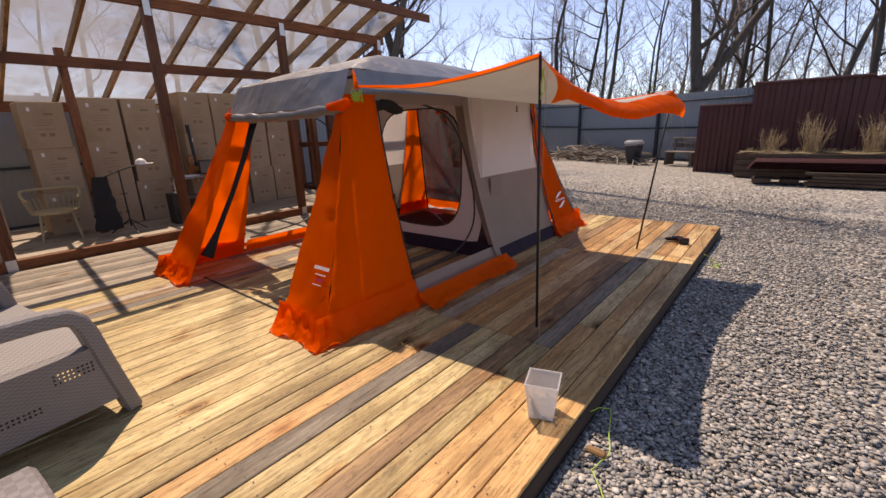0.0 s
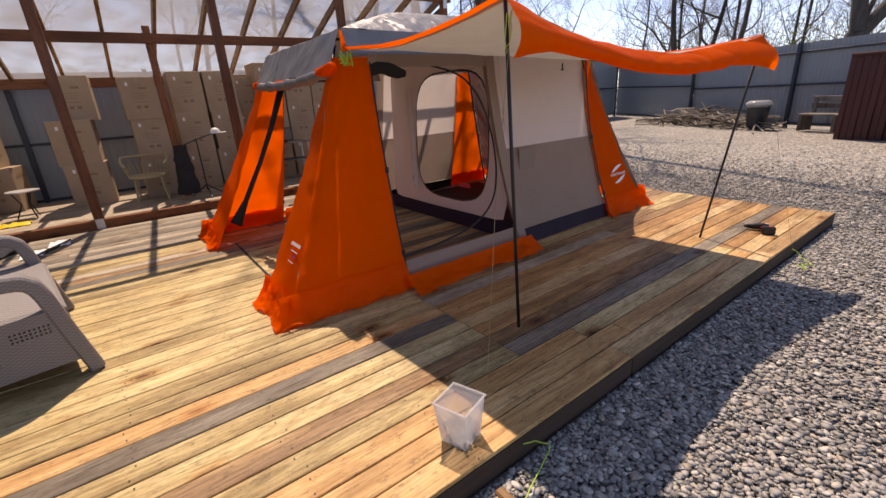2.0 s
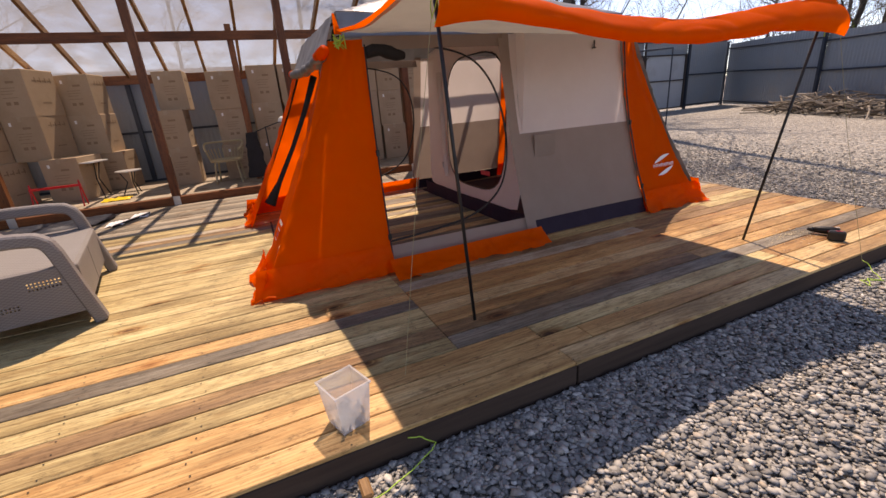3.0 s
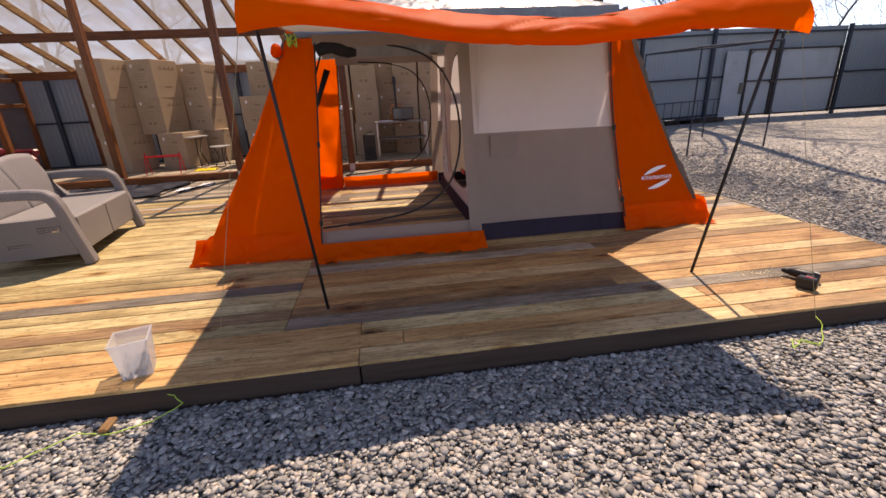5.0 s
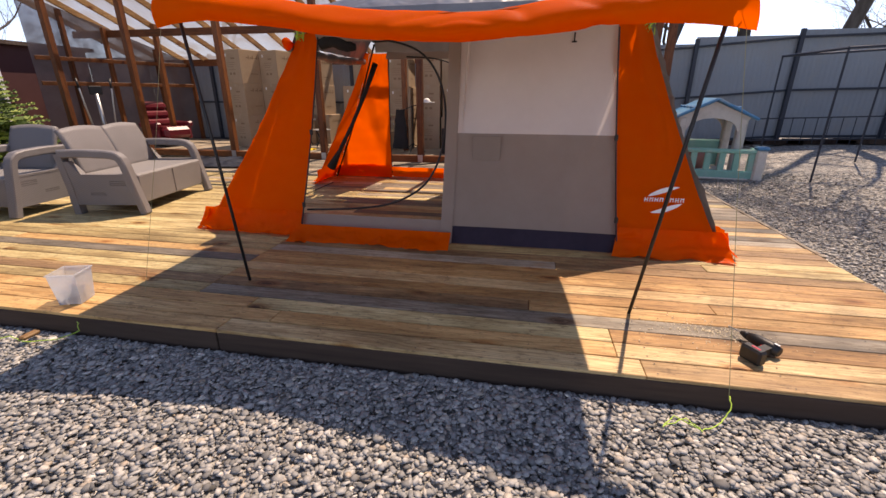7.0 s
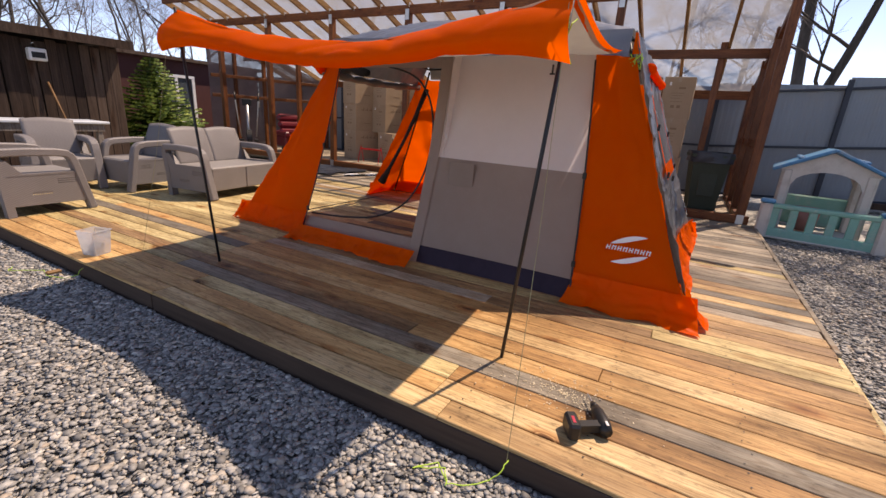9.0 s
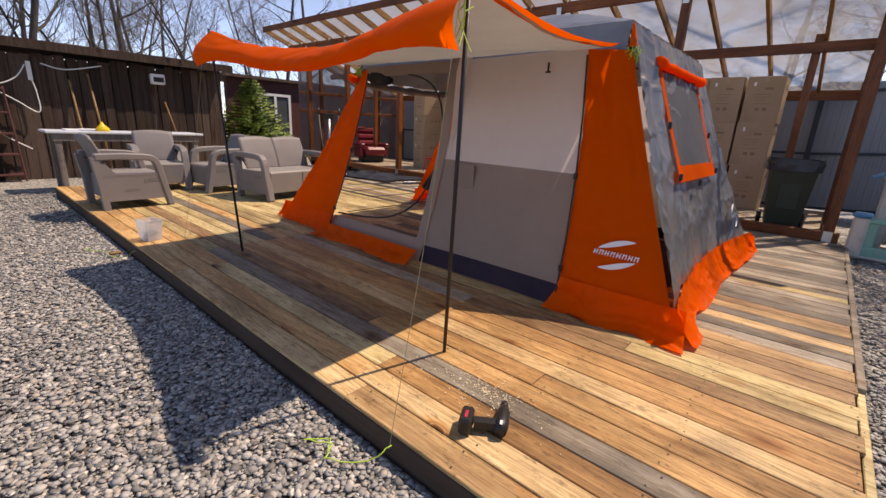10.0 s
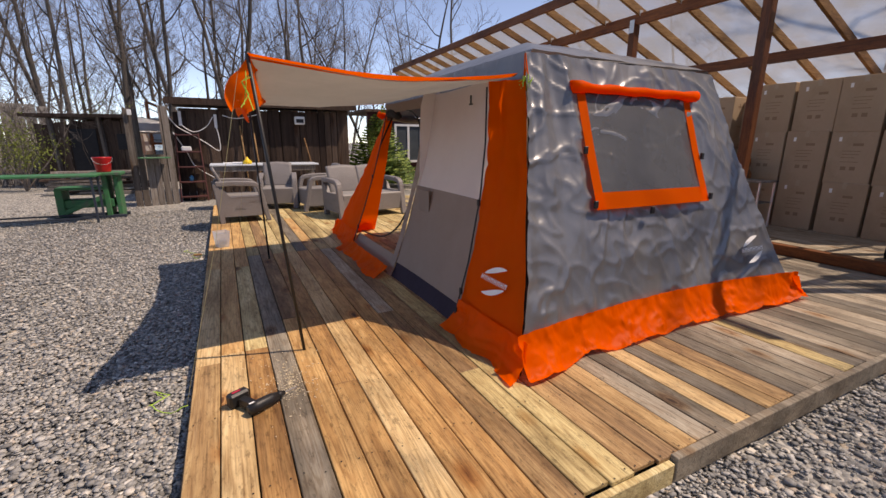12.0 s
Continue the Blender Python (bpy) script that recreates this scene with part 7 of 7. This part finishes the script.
for x, y, k in ((-13.3, 10.2, 0), (-13.9, 12.4, 1), (-13.2, 14.4, 2), (-13.6, 8.3, 3)):      # close behind the fence, over the deck's end
    tree(k, x, y, 70 * k, 1.5, 0.9)
tree(3, -7.5, 21.5, 10, 0.9, 1.2)
tree(2, -10.5, 23.5, 200, 0.9, 1.2)


def leafy(name, at, size, n, mat, label, category, seed, stems=8):
    """A thin spring bush: stems with many loose small leaves and gaps."""
    t = thing(name, at, 0, label, category)
    q2 = random.Random(seed)
    bm = bmesh.new()
    tips = []
    for _ in range(stems):
        a = q2.uniform(0, 6.28)
        top = Vector((size[0] * q2.uniform(0.1, 1) * math.cos(a), size[1] * q2.uniform(0.1, 1) * math.sin(a), size[2] * q2.uniform(0.5, 1)))
        mid = top * 0.5 + Vector((q2.gauss(0, 0.1), q2.gauss(0, 0.1), 0.2))
        tube(bm, [Vector((0, 0, 0)), mid, top], [0.03, 0.018, 0.005], 4, False)
        tips += [mid.lerp(top, k / 4) for k in range(5)]
    tagged(part("growth", bm, M_TWIG, t), kind="stuff")
    bm = bmesh.new()
    for _ in range(n):
        c = q2.choice(tips) + Vector((q2.gauss(0, size[0] * 0.16), q2.gauss(0, size[1] * 0.16), q2.gauss(0, size[2] * 0.09)))
        s = q2.uniform(0.02, 0.05)
        u = Vector((q2.gauss(0, 1), q2.gauss(0, 1), q2.gauss(0, 1))).normalized()
        w = u.orthogonal().normalized() * s * 0.5
        u = u * s
        bm.faces.new([bm.verts.new(p) for p in (c - u, c + w, c + u, c - w)])
    tagged(part("leaves", bm, mat, t), kind="stuff")


for k, (x, y, s) in enumerate(((-6.2, 21.5, 3.2), (-4.2, 20.0, 2.8), (-9.0, 22.5, 3.0), (-0.5, 20.5, 2.2), (4.6, -9.3, 2.3), (2.6, -12.3, 3.4))):
    leafy("spring_bush", (x, y, 0.2 if y > 0 else -0.13), (1.5, 1.2, s), 1400, M_BUD, "airy bush with fresh yellow-green leaves", "bush", 40 + k, 12)


def fir(at, h, r):
    t = thing("fir_tree", at, 0, "young bright green fir tree by the shed", "tree")
    part("trunk", tube(bmesh.new(), [(0, 0, 0), (0, 0, h)], [0.06, 0.01], 8), M_BARK, t)
    q2 = random.Random(3)
    bm = bmesh.new()
    z = 0.2
    while z < h - 0.06:
        rad = r * (1 - z / h) ** 0.85
        m = 13
        a0 = q2.uniform(0, 6.28)
        for k in range(m):
            a = a0 + 6.283 * k / m + q2.gauss(0, 0.1)
            l = rad * q2.uniform(0.75, 1.1)
            for i in range(int(14 * l / r) + 4):
                f = (i + 0.5) / (int(14 * l / r) + 4)
                c = Vector((math.cos(a) * l * f, math.sin(a) * l * f, z - 0.12 * l * f + 0.16 * l * f * f))
                for sgn in (-1, 1):
                    d = Vector((math.cos(a + sgn * 0.9), math.sin(a + sgn * 0.9), q2.uniform(-0.15, 0.2))) * (0.2 * (1.1 - 0.5 * f)) * (0.6 + 0.6 * l / r)
                    w = Vector((0, 0, 0.03)) + Vector((-d.y, d.x, 0)) * 0.2
                    bm.faces.new([bm.verts.new(p) for p in (c, c + d * 0.5 + w, c + d, c + d * 0.5 - w)])
        z += 0.085
    tagged(part("needles", bm, M_NEEDLE, t), kind="stuff")


fir((-5.7, -6.4, -0.13), 2.55, 1.6)


def undergrowth(name, n, xs, ys, heights, label, seed):
    """Bare brushwood: thin crooked stems with side twigs."""
    r = random.Random(seed)
    bm = bmesh.new()
    for _ in range(n):
        x, y = r.uniform(*xs), r.uniform(*ys)
        p = Vector((x, y, ground_z(x, min(y, 20)) - 0.05))
        h = r.uniform(*heights)
        d = Vector((r.gauss(0, 0.35), r.gauss(0, 0.35), 1)).normalized()
        pts = [p.copy()]
        for _k in range(3):
            d = (d + Vector((r.gauss(0, 0.2), r.gauss(0, 0.2), 0.05))).normalized()
            p = p + d * h / 3
            pts.append(p.copy())
        tube(bm, pts, [0.016, 0.012, 0.008, 0.003], 3, False)
        for _k in range(5):
            a = pts[r.randrange(1, 3)].lerp(pts[3], r.random() * 0.7)
            e = Vector((r.gauss(0, 1), r.gauss(0, 1), r.uniform(0, 1.2))).normalized() * h * r.uniform(0.12, 0.32)
            tube(bm, [a, a + e * 0.5, a + e + Vector((0, 0, 0.1 * h * r.random()))], [0.007, 0.005, 0.0025], 3, False)
    me = bpy.data.meshes.new(name)
    bm.to_mesh(me)
    bm.free()
    tagged(part(name, me, M_TWIG, None), label, "brushwood", kind="stuff")


undergrowth("brushwood", 560, (-12, 16), (-26, -11.5), (1.8, 5.0), "grey bare brushwood between the trees behind the sheds", 5)
undergrowth("thicket", 260, (1.2, 9.5), (-12.5, -10.4), (2.2, 3.8), "tangled bare brushwood over the old sheds", 8)
undergrowth("hedge_growth", 950, (-16, 7), (21.5, 34), (2.4, 6.5), "bare twiggy growth behind the steel fence", 6)

lay_deck()

rr = random.Random(17)
nv, nf = [], []
for i in range(45):
    x = DX0 - BW * (i + 0.5)
    if x < DX1 + 0.1:
        break
    for k in range(17):
        y = DY0 + 0.15 + 0.6 * k
        for s in (-1, 1):
            cx, cy = x + s * 0.042 + rr.gauss(0, 0.006), y + rr.gauss(0, 0.012)
            b = len(nv)
            nv += [(cx + 0.0045 * math.cos(a), cy + 0.0045 * math.sin(a), 0.0032) for a in (0, 1.05, 2.09, 3.14, 4.19, 5.24)]
            nf.append(tuple(range(b, b + 6)))
me = bpy.data.meshes.new("nail_heads")
me.from_pydata(nv, [], nf)
tagged(part("nail_heads", me, M_BLACK, deck), kind="stuff")
